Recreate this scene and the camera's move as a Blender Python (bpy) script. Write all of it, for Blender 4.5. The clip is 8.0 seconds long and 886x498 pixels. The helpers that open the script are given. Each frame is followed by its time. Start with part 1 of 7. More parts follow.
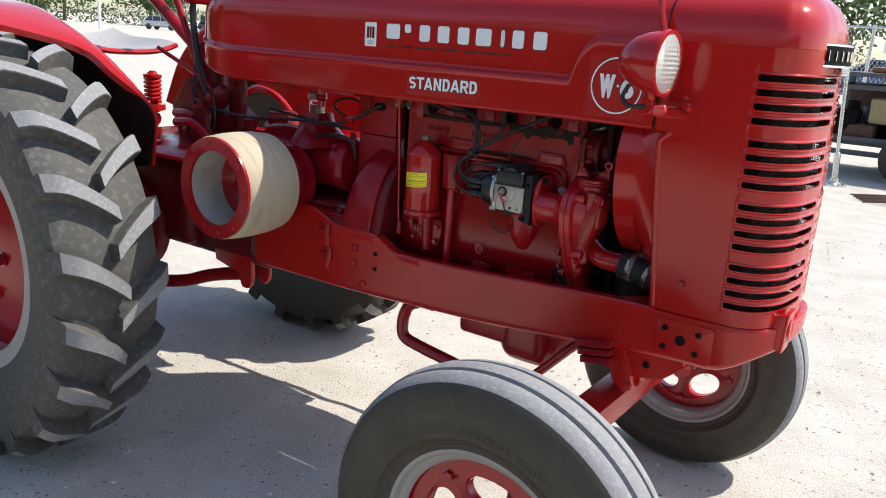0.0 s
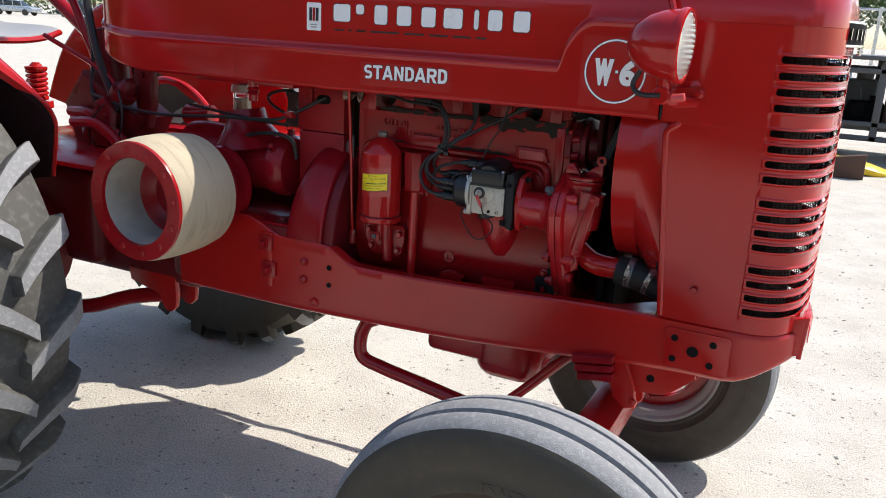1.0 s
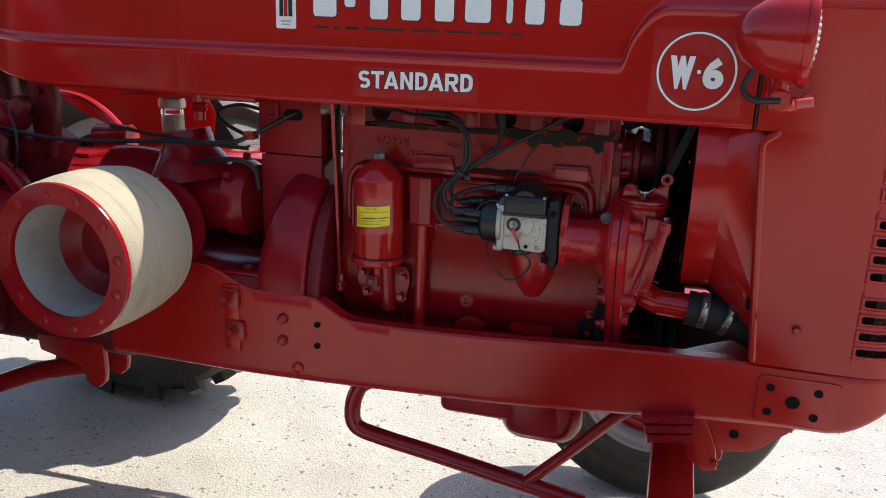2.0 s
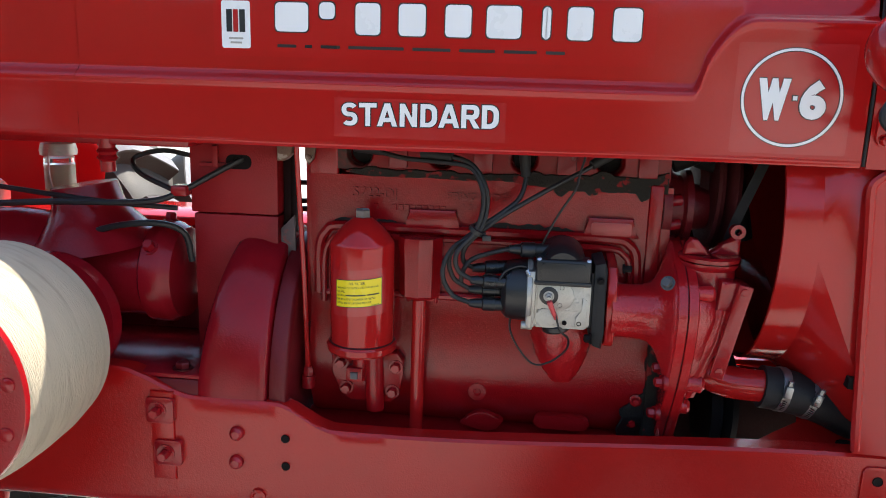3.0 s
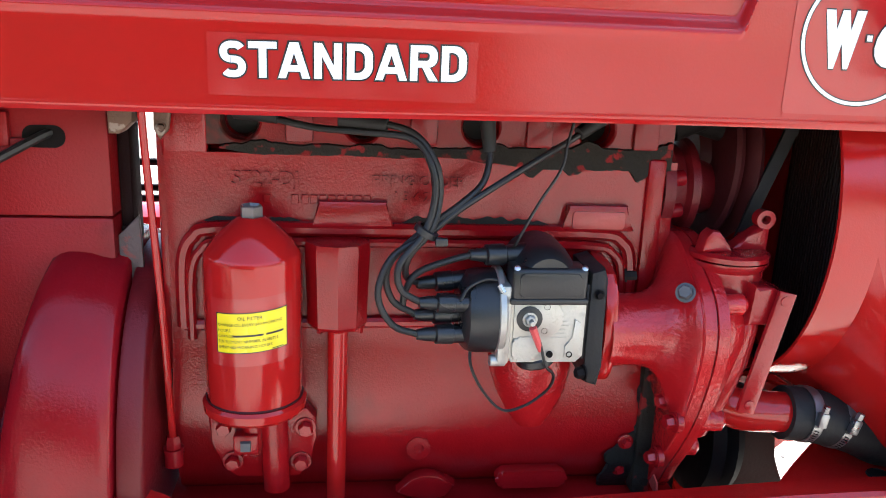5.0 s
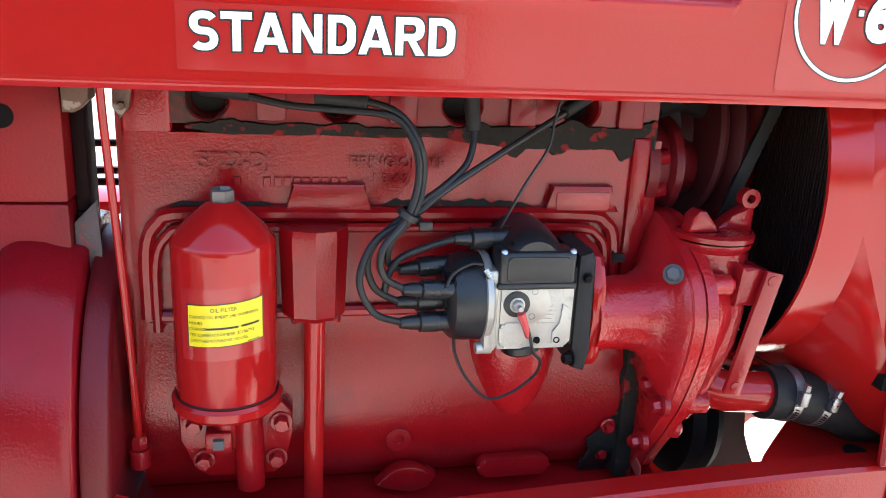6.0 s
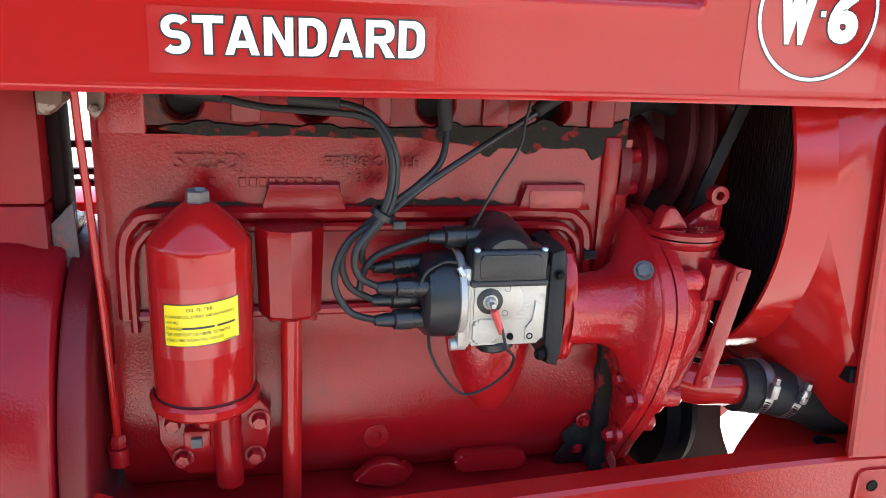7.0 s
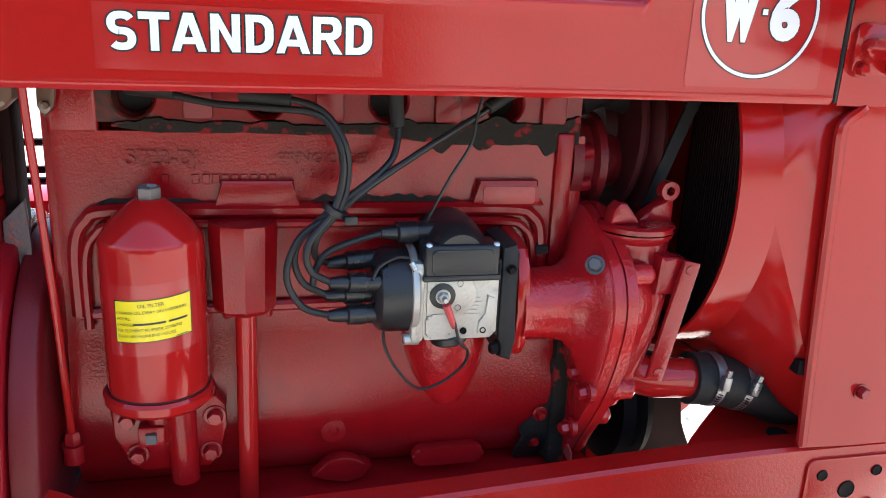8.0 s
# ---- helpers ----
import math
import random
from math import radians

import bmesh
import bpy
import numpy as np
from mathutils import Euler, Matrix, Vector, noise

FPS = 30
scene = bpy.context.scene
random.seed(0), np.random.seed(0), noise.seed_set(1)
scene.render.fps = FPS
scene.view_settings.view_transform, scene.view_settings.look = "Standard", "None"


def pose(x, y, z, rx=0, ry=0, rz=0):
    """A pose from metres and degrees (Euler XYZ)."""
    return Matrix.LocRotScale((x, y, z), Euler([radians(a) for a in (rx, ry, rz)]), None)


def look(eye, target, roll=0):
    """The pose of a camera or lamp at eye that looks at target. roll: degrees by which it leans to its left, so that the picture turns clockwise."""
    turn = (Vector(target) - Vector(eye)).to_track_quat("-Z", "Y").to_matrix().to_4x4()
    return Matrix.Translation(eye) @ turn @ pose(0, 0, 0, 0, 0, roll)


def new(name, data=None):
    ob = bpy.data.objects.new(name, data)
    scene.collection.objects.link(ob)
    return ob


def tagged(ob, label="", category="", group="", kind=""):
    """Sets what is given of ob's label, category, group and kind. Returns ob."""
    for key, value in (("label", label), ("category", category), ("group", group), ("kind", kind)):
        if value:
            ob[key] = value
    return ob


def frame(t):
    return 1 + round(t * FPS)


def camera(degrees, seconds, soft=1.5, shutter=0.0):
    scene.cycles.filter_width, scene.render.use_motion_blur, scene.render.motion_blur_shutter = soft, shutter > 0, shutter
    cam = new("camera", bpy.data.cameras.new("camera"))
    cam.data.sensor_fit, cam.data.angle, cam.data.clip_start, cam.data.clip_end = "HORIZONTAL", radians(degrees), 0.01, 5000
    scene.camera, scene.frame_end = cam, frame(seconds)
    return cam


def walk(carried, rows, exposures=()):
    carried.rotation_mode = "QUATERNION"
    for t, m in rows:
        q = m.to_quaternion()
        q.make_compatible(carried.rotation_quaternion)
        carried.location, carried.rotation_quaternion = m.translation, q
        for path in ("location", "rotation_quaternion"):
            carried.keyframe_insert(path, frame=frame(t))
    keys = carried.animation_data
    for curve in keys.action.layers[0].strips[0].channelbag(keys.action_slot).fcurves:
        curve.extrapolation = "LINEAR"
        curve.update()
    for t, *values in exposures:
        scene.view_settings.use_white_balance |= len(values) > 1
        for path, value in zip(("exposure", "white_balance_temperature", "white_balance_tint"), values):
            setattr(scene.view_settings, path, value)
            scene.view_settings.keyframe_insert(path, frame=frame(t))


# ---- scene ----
cam = camera(58.1, 8.0, soft=0.95)
PATH = [
    (0, (1.253, -1.852, 1.309), (0.175, -0.248, 0.795), 3.8),
    (0.5, (1.09, -1.798, 1.301), (0.115, -0.134, 0.773), 3.1),
    (1, (0.958, -1.744, 1.299), (0.129, -0.006, 0.759), 3.1),
    (1.2, (0.895, -1.696, 1.291), (0.086, 0.053, 0.757), 2.9),
    (2.3, (0.426, -1.449, 1.28), (0.025, 0.44, 0.76), 1.8),
    (2.5, (0.366, -1.386, 1.27), (0.026, 0.528, 0.798), 1.8),
    (3, (0.249, -1.242, 1.257), (0.049, 0.697, 0.809), 1.7),
    (3.5, (0.123, -1.137, 1.255), (0.218, 0.809, 0.804), 1.6),
    (4, (0.091, -1.046, 1.247), (0.295, 0.884, 0.766), 1.9),
    (4.5, (0.108, -0.938, 1.225), (0.328, 0.983, 0.713), 1.7),
    (4.7, (0.11, -0.918, 1.222), (0.329, 1.003, 0.708), 2.1),
    (6, (0.07, -0.855, 1.212), (0.463, 1.023, 0.648), 2.9),
    (6.5, (0.077, -0.862, 1.215), (0.479, 1.013, 0.647), 2.8),
    (7, (0.082, -0.868, 1.218), (0.502, 1.002, 0.646), 2.7),
    (7.5, (0.091, -0.875, 1.223), (0.544, 0.987, 0.648), 2.9),
    (8, (0.108, -0.883, 1.216), (0.572, 0.978, 0.649), 2.8),
]
EXPOSURES = [(0.0, 0.68), (1.2, 0.66), (2.5, 0.84), (3.0, 1.35), (3.5, 1.8), (4.0, 1.76), (4.5, 2.12), (6.0, 2.34), (7.0, 2.37), (7.5, 2.36), (8.0, 2.03)]
walk(cam, [(t, look(eye, target, roll)) for t, eye, target, roll in PATH], EXPOSURES)

# ---- world and light ----
SUN_AZ, SUN_EL = 44.0, 52.8   # degrees: from +x towards +y, and up
world = bpy.data.worlds.new("sky")
scene.world = world
world.use_nodes = True
wn = world.node_tree.nodes
sky = wn.new("ShaderNodeTexSky")
sky.sky_type = "NISHITA"
sky.sun_disc = False
sky.sun_elevation = radians(SUN_EL)
sky.sun_rotation = radians(90 - SUN_AZ)
world.node_tree.links.new(sky.outputs[0], wn["Background"].inputs[0])
wn["Background"].inputs[1].default_value = 0.15
sun_data = bpy.data.lights.new("sun", "SUN")
sun_data.energy, sun_data.angle, sun_data.color = 4.3, radians(0.5), (1.0, 0.95, 0.87)
sun = new("sun", sun_data)
sun_dir = Vector((math.cos(radians(SUN_EL)) * math.cos(radians(SUN_AZ)), math.cos(radians(SUN_EL)) * math.sin(radians(SUN_AZ)), math.sin(radians(SUN_EL))))
sun.matrix_world = look(sun_dir * 30, (0, 0, 0))


# ---- materials ----
def mat(name, col, rough=0.5, metal=0.0, var=0.12, vscale=9.0, bump=0.0, bscale=120.0, rvar=0.12, coat=0.0,
        second=None, patch=0.0, pscale=6.0, pedge=0.06, vary=0.0, spec=0.5, prough=None, bump2=0.0, b2scale=110.0, stretch=None):
    """A surface with colour drift at two scales, grain relief and, with second, worn or stained patches."""
    m = bpy.data.materials.new(name)
    m.use_nodes = True
    nt = m.node_tree
    n, l = nt.nodes, nt.links
    b = n["Principled BSDF"]
    geo = n.new("ShaderNodeNewGeometry")

    def tex(scale, detail=4.0):
        t = n.new("ShaderNodeTexNoise")
        t.inputs["Scale"].default_value, t.inputs["Detail"].default_value = scale, detail
        if stretch:
            sc = n.new("ShaderNodeVectorMath")
            sc.operation = "MULTIPLY"
            sc.inputs[1].default_value = stretch
            l.new(geo.outputs["Position"], sc.inputs[0])
            l.new(sc.outputs[0], t.inputs["Vector"])
        else:
            l.new(geo.outputs["Position"], t.inputs["Vector"])
        return t

    big, fine = tex(vscale), tex(bscale, 3.0)
    mix = n.new("ShaderNodeMix")
    mix.data_type = "RGBA"
    mix.inputs[6].default_value = (*[c * (1 - var) for c in col], 1)
    mix.inputs[7].default_value = (*[min(1, c * (1 + var)) for c in col], 1)
    l.new(big.outputs[0], mix.inputs[0])
    out = mix.outputs[2]
    rsock = None
    r = n.new("ShaderNodeMapRange")
    r.inputs[1].default_value, r.inputs[2].default_value = 0.3, 0.7
    r.inputs[3].default_value, r.inputs[4].default_value = max(0.02, rough - rvar), min(1, rough + rvar)
    l.new(big.outputs[0], r.inputs[0])
    rsock = r.outputs[0]
    if second:
        spot = tex(pscale, 8.0)
        ramp = n.new("ShaderNodeMapRange")
        ramp.inputs[1].default_value, ramp.inputs[2].default_value = 1 - patch, 1 - patch + pedge
        l.new(spot.outputs[0], ramp.inputs[0])
        two = n.new("ShaderNodeMix")
        two.data_type = "RGBA"
        two.inputs[7].default_value = (*second, 1)
        l.new(out, two.inputs[6])
        l.new(ramp.outputs[0], two.inputs[0])
        out = two.outputs[2]
        if prough is not None:
            rm = n.new("ShaderNodeMix")
            rm.inputs[3].default_value = prough
            l.new(rsock, rm.inputs[2])
            l.new(ramp.outputs[0], rm.inputs[0])
            rsock = rm.outputs[0]
    if vary:
        info = n.new("ShaderNodeObjectInfo")
        hsv = n.new("ShaderNodeHueSaturation")
        rr = n.new("ShaderNodeMapRange")
        rr.inputs[3].default_value, rr.inputs[4].default_value = 1 - vary, 1 + vary
        l.new(info.outputs["Random"], rr.inputs[0])
        l.new(rr.outputs[0], hsv.inputs["Value"])
        l.new(out, hsv.inputs["Color"])
        out = hsv.outputs[0]
    l.new(out, b.inputs["Base Color"])
    l.new(rsock, b.inputs["Roughness"])
    b.inputs["Metallic"].default_value = metal
    b.inputs["Coat Weight"].default_value = coat
    b.inputs["Coat Roughness"].default_value = 0.08
    b.inputs["Specular IOR Level"].default_value = spec
    if bump:
        bp = n.new("ShaderNodeBump")
        bp.inputs["Strength"].default_value, bp.inputs["Distance"].default_value = bump, 0.002
        l.new(fine.outputs[0], bp.inputs["Height"])
        if bump2:
            lumps = n.new("ShaderNodeBump")
            lumps.inputs["Strength"].default_value, lumps.inputs["Distance"].default_value = bump2, 0.006
            l.new(tex(b2scale, 2.0).outputs[0], lumps.inputs["Height"])
            l.new(lumps.outputs[0], bp.inputs["Normal"])
        l.new(bp.outputs[0], b.inputs["Normal"])
    return m


RED = mat("red_enamel", (0.38, 0.010, 0.0095), 0.045, var=0.14, vscale=5, bump=0.035, bscale=600, rvar=0.025, spec=0.46, bump2=0.014, b2scale=300)
CAST = mat("red_painted_casting", (0.30, 0.007, 0.0105), 0.12, var=0.3, vscale=14, bump=0.16, bscale=420, rvar=0.06, spec=0.5, bump2=0.06, b2scale=260)
# Darker copy of the red casting paint for parts that stand in shade.
MAROON = mat("shaded_maroon_casting_paint", (0.24, 0.006, 0.011), 0.12, var=0.35, vscale=12, bump=0.15, bscale=380, spec=0.28, bump2=0.04, b2scale=260, second=(0.09, 0.007, 0.01), patch=0.42, pscale=7, pedge=0.2, prough=0.22)
# Still darker copy of that red, shade put into the colour of deep-set housings.
GEARBOX = mat("deep_shade_maroon_paint", (0.13, 0.006, 0.009), 0.36, var=0.35, vscale=8, bump=0.25, bscale=330, spec=0.3, second=(0.05, 0.012, 0.01), patch=0.44, pscale=7, pedge=0.2)
GEARCAST = mat("thick_red_paint_on_rough_iron", (0.40, 0.009, 0.012), 0.07, var=0.25, vscale=22, bump=0.2, bscale=420, rvar=0.04, spec=0.58, bump2=0.17, b2scale=200,
               second=(0.1, 0.03, 0.025), patch=0.3, pscale=24, pedge=0.06, prough=0.4)
CRANKRED = mat("grimy_dark_red_pulley", (0.05, 0.007, 0.008), 0.55, var=0.3, vscale=20, bump=0.15, spec=0.2)
NUTGREY = mat("grey_scuffed_nut", (0.17, 0.15, 0.14), 0.4, metal=0.5, var=0.3, vscale=60, bump=0.2)
BLACKEDGE = mat("black_grease_and_gap", (0.011, 0.0095, 0.009), 0.5, spec=0.3, var=0.5, vscale=40, bump=0.6, bscale=150, second=(0.16, 0.01, 0.012), patch=0.3, pscale=40, pedge=0.08)
PORTBLACK = mat("black_port_depth", (0.004, 0.004, 0.004), 0.8, var=0.3)
ROUGH_CAST = mat("red_painted_frame_casting", (0.40, 0.0085, 0.0075), 0.17, var=0.18, vscale=8, bump=0.2, bscale=420, rvar=0.07, spec=0.5, bump2=0.045, b2scale=250,
                 second=(0.12, 0.03, 0.025), patch=0.3, pscale=9, pedge=0.12)
BLOCKRED = mat("worn_red_engine_paint", (0.275, 0.005, 0.0075), 0.06, var=0.3, vscale=16, bump=0.1, bscale=700, rvar=0.03, spec=0.42, bump2=0.085, b2scale=400,
               second=(0.17, 0.007, 0.009), patch=0.40, pscale=12, pedge=0.25, prough=0.14)
HEADRED = mat("oil-stained_red_head_paint", (0.21, 0.005, 0.0075), 0.12, var=0.35, vscale=16, bump=0.15, bscale=600, rvar=0.06, spec=0.3, bump2=0.03, b2scale=260,
              second=(0.03, 0.017, 0.012), patch=0.47, pscale=16, pedge=0.1, prough=0.5)
PLATEGREY = mat("scuffed_bare_plate", (0.10, 0.07, 0.068), 0.5, metal=0.3, var=0.4, vscale=50, bump=0.5, bscale=300, second=(0.24, 0.05, 0.045), patch=0.42, pscale=40)
RUSTY = mat("flaking_rusty_bracket", (0.14, 0.075, 0.05), 0.6, var=0.4, vscale=50, bump=0.5, bscale=300, second=(0.33, 0.26, 0.22), patch=0.42, pscale=60, pedge=0.05)
# Weathered post red, also dulled and darkened to stand for the post's shaded side.
POSTRED = mat("weathered_shade_dulled_red_post", (0.27, 0.008, 0.011), 0.42, var=0.3, vscale=9, bump=0.3, bscale=330, spec=0.3, second=(0.1, 0.012, 0.012), patch=0.42, pscale=8, pedge=0.2)
DIRT = mat("bare_dirty_iron", (0.018, 0.0145, 0.011), 0.75, spec=0.2, var=0.5, vscale=60, bump=0.6, bscale=260, second=(0.2, 0.012, 0.012), patch=0.43, pscale=55, pedge=0.05)
BLACK = mat("black_plastic", (0.012, 0.012, 0.013), 0.33, var=0.3, vscale=20, bump=0.12, bscale=300)
RUBBER = mat("black_rubber_hose", (0.017, 0.016, 0.016), 0.6, spec=0.3, var=0.3, vscale=30, bump=0.2, bscale=200)
WIRE = mat("black_wire_insulation", (0.018, 0.017, 0.017), 0.42, spec=0.35, var=0.2, vscale=40)
# Near-black: dark metal parts, and discs painted in for the shade of holes.
DARK = mat("near_black_metal", (0.009, 0.007, 0.007), 0.65, var=0.4, vscale=12, bump=0.2, spec=0.1)
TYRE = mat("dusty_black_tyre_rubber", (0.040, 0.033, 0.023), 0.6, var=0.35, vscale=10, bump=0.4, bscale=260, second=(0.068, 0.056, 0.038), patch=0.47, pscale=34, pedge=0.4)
TREAD = mat("dust_worn_tyre_tread", (0.2, 0.2, 0.205), 0.85, var=0.3, vscale=9, bump=0.5, bscale=420, second=(0.3, 0.3, 0.3), patch=0.5, pscale=110, pedge=0.3)
# Paler rubber for the near rear tyre; the shaded far one uses TYRE.
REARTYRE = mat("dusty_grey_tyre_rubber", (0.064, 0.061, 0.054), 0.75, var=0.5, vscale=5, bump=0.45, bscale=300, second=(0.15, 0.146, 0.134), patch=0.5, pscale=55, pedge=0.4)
RIMGREY = mat("silver_painted_rim", (0.3, 0.29, 0.27), 0.45, metal=0.2, var=0.2, vscale=15, bump=0.1)
ALU = mat("cast_aluminium", (0.46, 0.445, 0.405), 0.45, metal=0.7, var=0.15, vscale=40, bump=0.25, bscale=350, second=(0.3, 0.29, 0.27), patch=0.38, pscale=60, pedge=0.2)
CLAMP = mat("dull_stainless_band", (0.2, 0.2, 0.205), 0.45, metal=0.8, var=0.3, vscale=60, bump=0.15)
CLAMPTAIL = mat("stainless_worm_housing", (0.33, 0.33, 0.33), 0.35, metal=0.9, var=0.2, vscale=60)
STEEL = mat("bright_steel", (0.6, 0.6, 0.6), 0.28, metal=1.0, var=0.15, vscale=50)
CHROME = mat("chrome", (0.8, 0.8, 0.8), 0.12, metal=1.0, var=0.05, vscale=30)
WHITE = mat("white_decal", (0.8, 0.8, 0.79), 0.35, var=0.03, vscale=20)
DECALBLACK = mat("black_decal", (0.015, 0.015, 0.016), 0.35, var=0.05)
DECALRED = mat("darker_red_decal_film", (0.39, 0.018, 0.018), 0.14, var=0.06, vscale=30, bump=0.06, bscale=500, spec=0.65)
NAMEFILM = mat("clear_film_on_red", (0.40, 0.009, 0.009), 0.07, var=0.1, vscale=8, bump=0.06, bscale=320, spec=0.5)
YELLOW = mat("yellow_label", (0.85, 0.66, 0.015), 0.3, var=0.04, vscale=30)
FIBRE = mat("pressed_paper_pulley_facing", (0.46, 0.39, 0.275), 0.75, var=0.16, vscale=6, bump=0.9, bscale=90, second=(0.32, 0.265, 0.185), patch=0.46, pscale=7, pedge=0.2, stretch=(1.3, 9, 1.3), bump2=0.2, b2scale=40)
GREYIN = mat("dusty_grey_bore", (0.36, 0.34, 0.30), 0.7, var=0.4, vscale=18, bump=0.2)
FUEL = mat("straw_coloured_fuel", (0.62, 0.58, 0.38), 0.2, var=0.05)
REDTIP = mat("red_insulated_terminal", (0.55, 0.06, 0.06), 0.4, var=0.1)
PALE = mat("faded_red_plate", (0.42, 0.06, 0.05), 0.4, var=0.2, vscale=40, bump=0.3)
# Pale tone stands for the sky's glare on the seat pan.
SEATGLARE = mat("seat_sky_glare", (0.36, 0.34, 0.32), 0.35, var=0.1, vscale=8)
FIN = mat("dusty_radiator_fin", (0.075, 0.05, 0.045), 0.6, var=0.5, vscale=14, spec=0.2)
CORE = mat("radiator_core", (0.03, 0.012, 0.011), 0.6, spec=0.15, var=0.3, vscale=20)
BROWN = mat("rusty_iron", (0.1, 0.05, 0.03), 0.8, var=0.4, vscale=20, bump=0.4)
FRAMEGREY = mat("grey_weathered_steel", (0.1, 0.1, 0.105), 0.6, metal=0.3, var=0.3, vscale=8, bump=0.2)
TAN = mat("tan_painted_metal", (0.42, 0.32, 0.16), 0.5, var=0.2, vscale=6)
CARSILVER = mat("silver_car_paint", (0.42, 0.44, 0.46), 0.25, metal=0.5, var=0.04, coat=0.6)
CARBLACK = mat("black_car_paint", (0.015, 0.016, 0.02), 0.2, var=0.04, coat=0.6)
CARBLUE = mat("dark_blue_car_paint", (0.03, 0.07, 0.15), 0.2, var=0.04, coat=0.6)
CARGLASS = mat("dark_car_glass", (0.02, 0.025, 0.03), 0.05, var=0.05)
CONCRETE = mat("pale_concrete", (0.5, 0.48, 0.44), 0.8, var=0.15, vscale=1.5, bump=0.2)
BARK = mat("bark", (0.12, 0.08, 0.055), 0.9, var=0.4, vscale=8, bump=0.8, bscale=30)
LEAF = mat("green_leaves", (0.065, 0.11, 0.025), 0.6, var=0.5, vscale=1.2, second=(0.12, 0.16, 0.035), patch=0.5, pscale=3, pedge=0.3)
WHITEPAINT = mat("white_sign_paint", (0.75, 0.75, 0.74), 0.5, var=0.06, vscale=4)
YELLOWPAINT = mat("yellow_paint", (0.75, 0.5, 0.02), 0.4, var=0.1)
BRICKRED = mat("faded_orange_board", (0.35, 0.14, 0.07), 0.7, var=0.2, vscale=8)


def glass(name, tint=(1, 1, 1), rough=0.03):
    m = bpy.data.materials.new(name)
    m.use_nodes = True
    b = m.node_tree.nodes["Principled BSDF"]
    b.inputs["Base Color"].default_value = (*tint, 1)
    b.inputs["Roughness"].default_value = rough
    b.inputs["Transmission Weight"].default_value = 1.0
    b.inputs["IOR"].default_value = 1.45
    return m


GLASS = glass("clear_glass")


def ground_mat():
    m = bpy.data.materials.new("crushed_limestone_gravel")
    m.use_nodes = True
    n, l = m.node_tree.nodes, m.node_tree.links
    b = n["Principled BSDF"]
    geo = n.new("ShaderNodeNewGeometry")

    def tex(kind, scale, detail=None):
        t = n.new(kind)
        t.inputs["Scale"].default_value = scale
        if detail is not None:
            t.inputs["Detail"].default_value = detail
        l.new(geo.outputs["Position"], t.inputs["Vector"])
        return t

    broad, mid, grit, stones = tex("ShaderNodeTexNoise", 3.5, 9), tex("ShaderNodeTexNoise", 22, 8), tex("ShaderNodeTexNoise", 150, 4), tex("ShaderNodeTexVoronoi", 120)
    base = n.new("ShaderNodeMix")
    base.data_type = "RGBA"
    base.inputs[6].default_value, base.inputs[7].default_value = (0.32, 0.289, 0.247, 1), (0.61, 0.568, 0.498, 1)
    l.new(broad.outputs[0], base.inputs[0])
    pebble = n.new("ShaderNodeMix")
    pebble.data_type, pebble.blend_type = "RGBA", "MULTIPLY"
    pebble.inputs[0].default_value = 0.75
    ramp = n.new("ShaderNodeMapRange")
    ramp.inputs[1].default_value, ramp.inputs[2].default_value, ramp.inputs[3].default_value, ramp.inputs[4].default_value = 0.36, 0.60, 0.74, 1.08
    l.new(grit.outputs[0], ramp.inputs[0])
    l.new(base.outputs[2], pebble.inputs[6])
    l.new(ramp.outputs[0], pebble.inputs[7])
    dark = n.new("ShaderNodeMix")
    dark.data_type = "RGBA"
    dark.inputs[7].default_value = (0.2, 0.18, 0.16, 1)
    cell = n.new("ShaderNodeSeparateColor")
    l.new(stones.outputs["Color"], cell.inputs[0])
    pick = n.new("ShaderNodeMapRange")
    pick.inputs[1].default_value, pick.inputs[2].default_value = 0.982, 0.99
    l.new(cell.outputs[0], pick.inputs[0])
    l.new(pebble.outputs[2], dark.inputs[6])
    l.new(pick.outputs[0], dark.inputs[0])
    l.new(dark.outputs[2], b.inputs["Base Color"])
    b.inputs["Roughness"].default_value = 0.95
    add = n.new("ShaderNodeMath")
    add.operation = "ADD"
    l.new(mid.outputs[0], add.inputs[0])
    l.new(grit.outputs[0], add.inputs[1])
    bp = n.new("ShaderNodeBump")
    bp.inputs["Strength"].default_value, bp.inputs["Distance"].default_value = 0.6, 0.009
    l.new(add.outputs[0], bp.inputs["Height"])
    l.new(bp.outputs[0], b.inputs["Normal"])
    return m


GRAVEL = ground_mat()
# Near-black for shaded places: fender underside, engine bay plates, far-side parts.
SHADEGRIME = mat("dark_shade_and_grime", (0.014, 0.003, 0.003), 0.75, var=0.4, vscale=10, bump=0.3, bscale=200, spec=0.15)


def stone_mat():
    m = bpy.data.materials.new("loose_limestone_chips")
    m.use_nodes = True
    n, l = m.node_tree.nodes, m.node_tree.links
    geo, mix = n.new("ShaderNodeNewGeometry"), n.new("ShaderNodeMix")
    mix.data_type = "RGBA"
    mix.inputs[6].default_value, mix.inputs[7].default_value = (0.34, 0.31, 0.27, 1), (0.64, 0.6, 0.53, 1)
    l.new(geo.outputs["Random Per Island"], mix.inputs[0])
    l.new(mix.outputs[2], n["Principled BSDF"].inputs["Base Color"])
    n["Principled BSDF"].inputs["Roughness"].default_value = 0.9
    return m


STONES = stone_mat()


# ---- mesh helpers ----
WHERE = {}


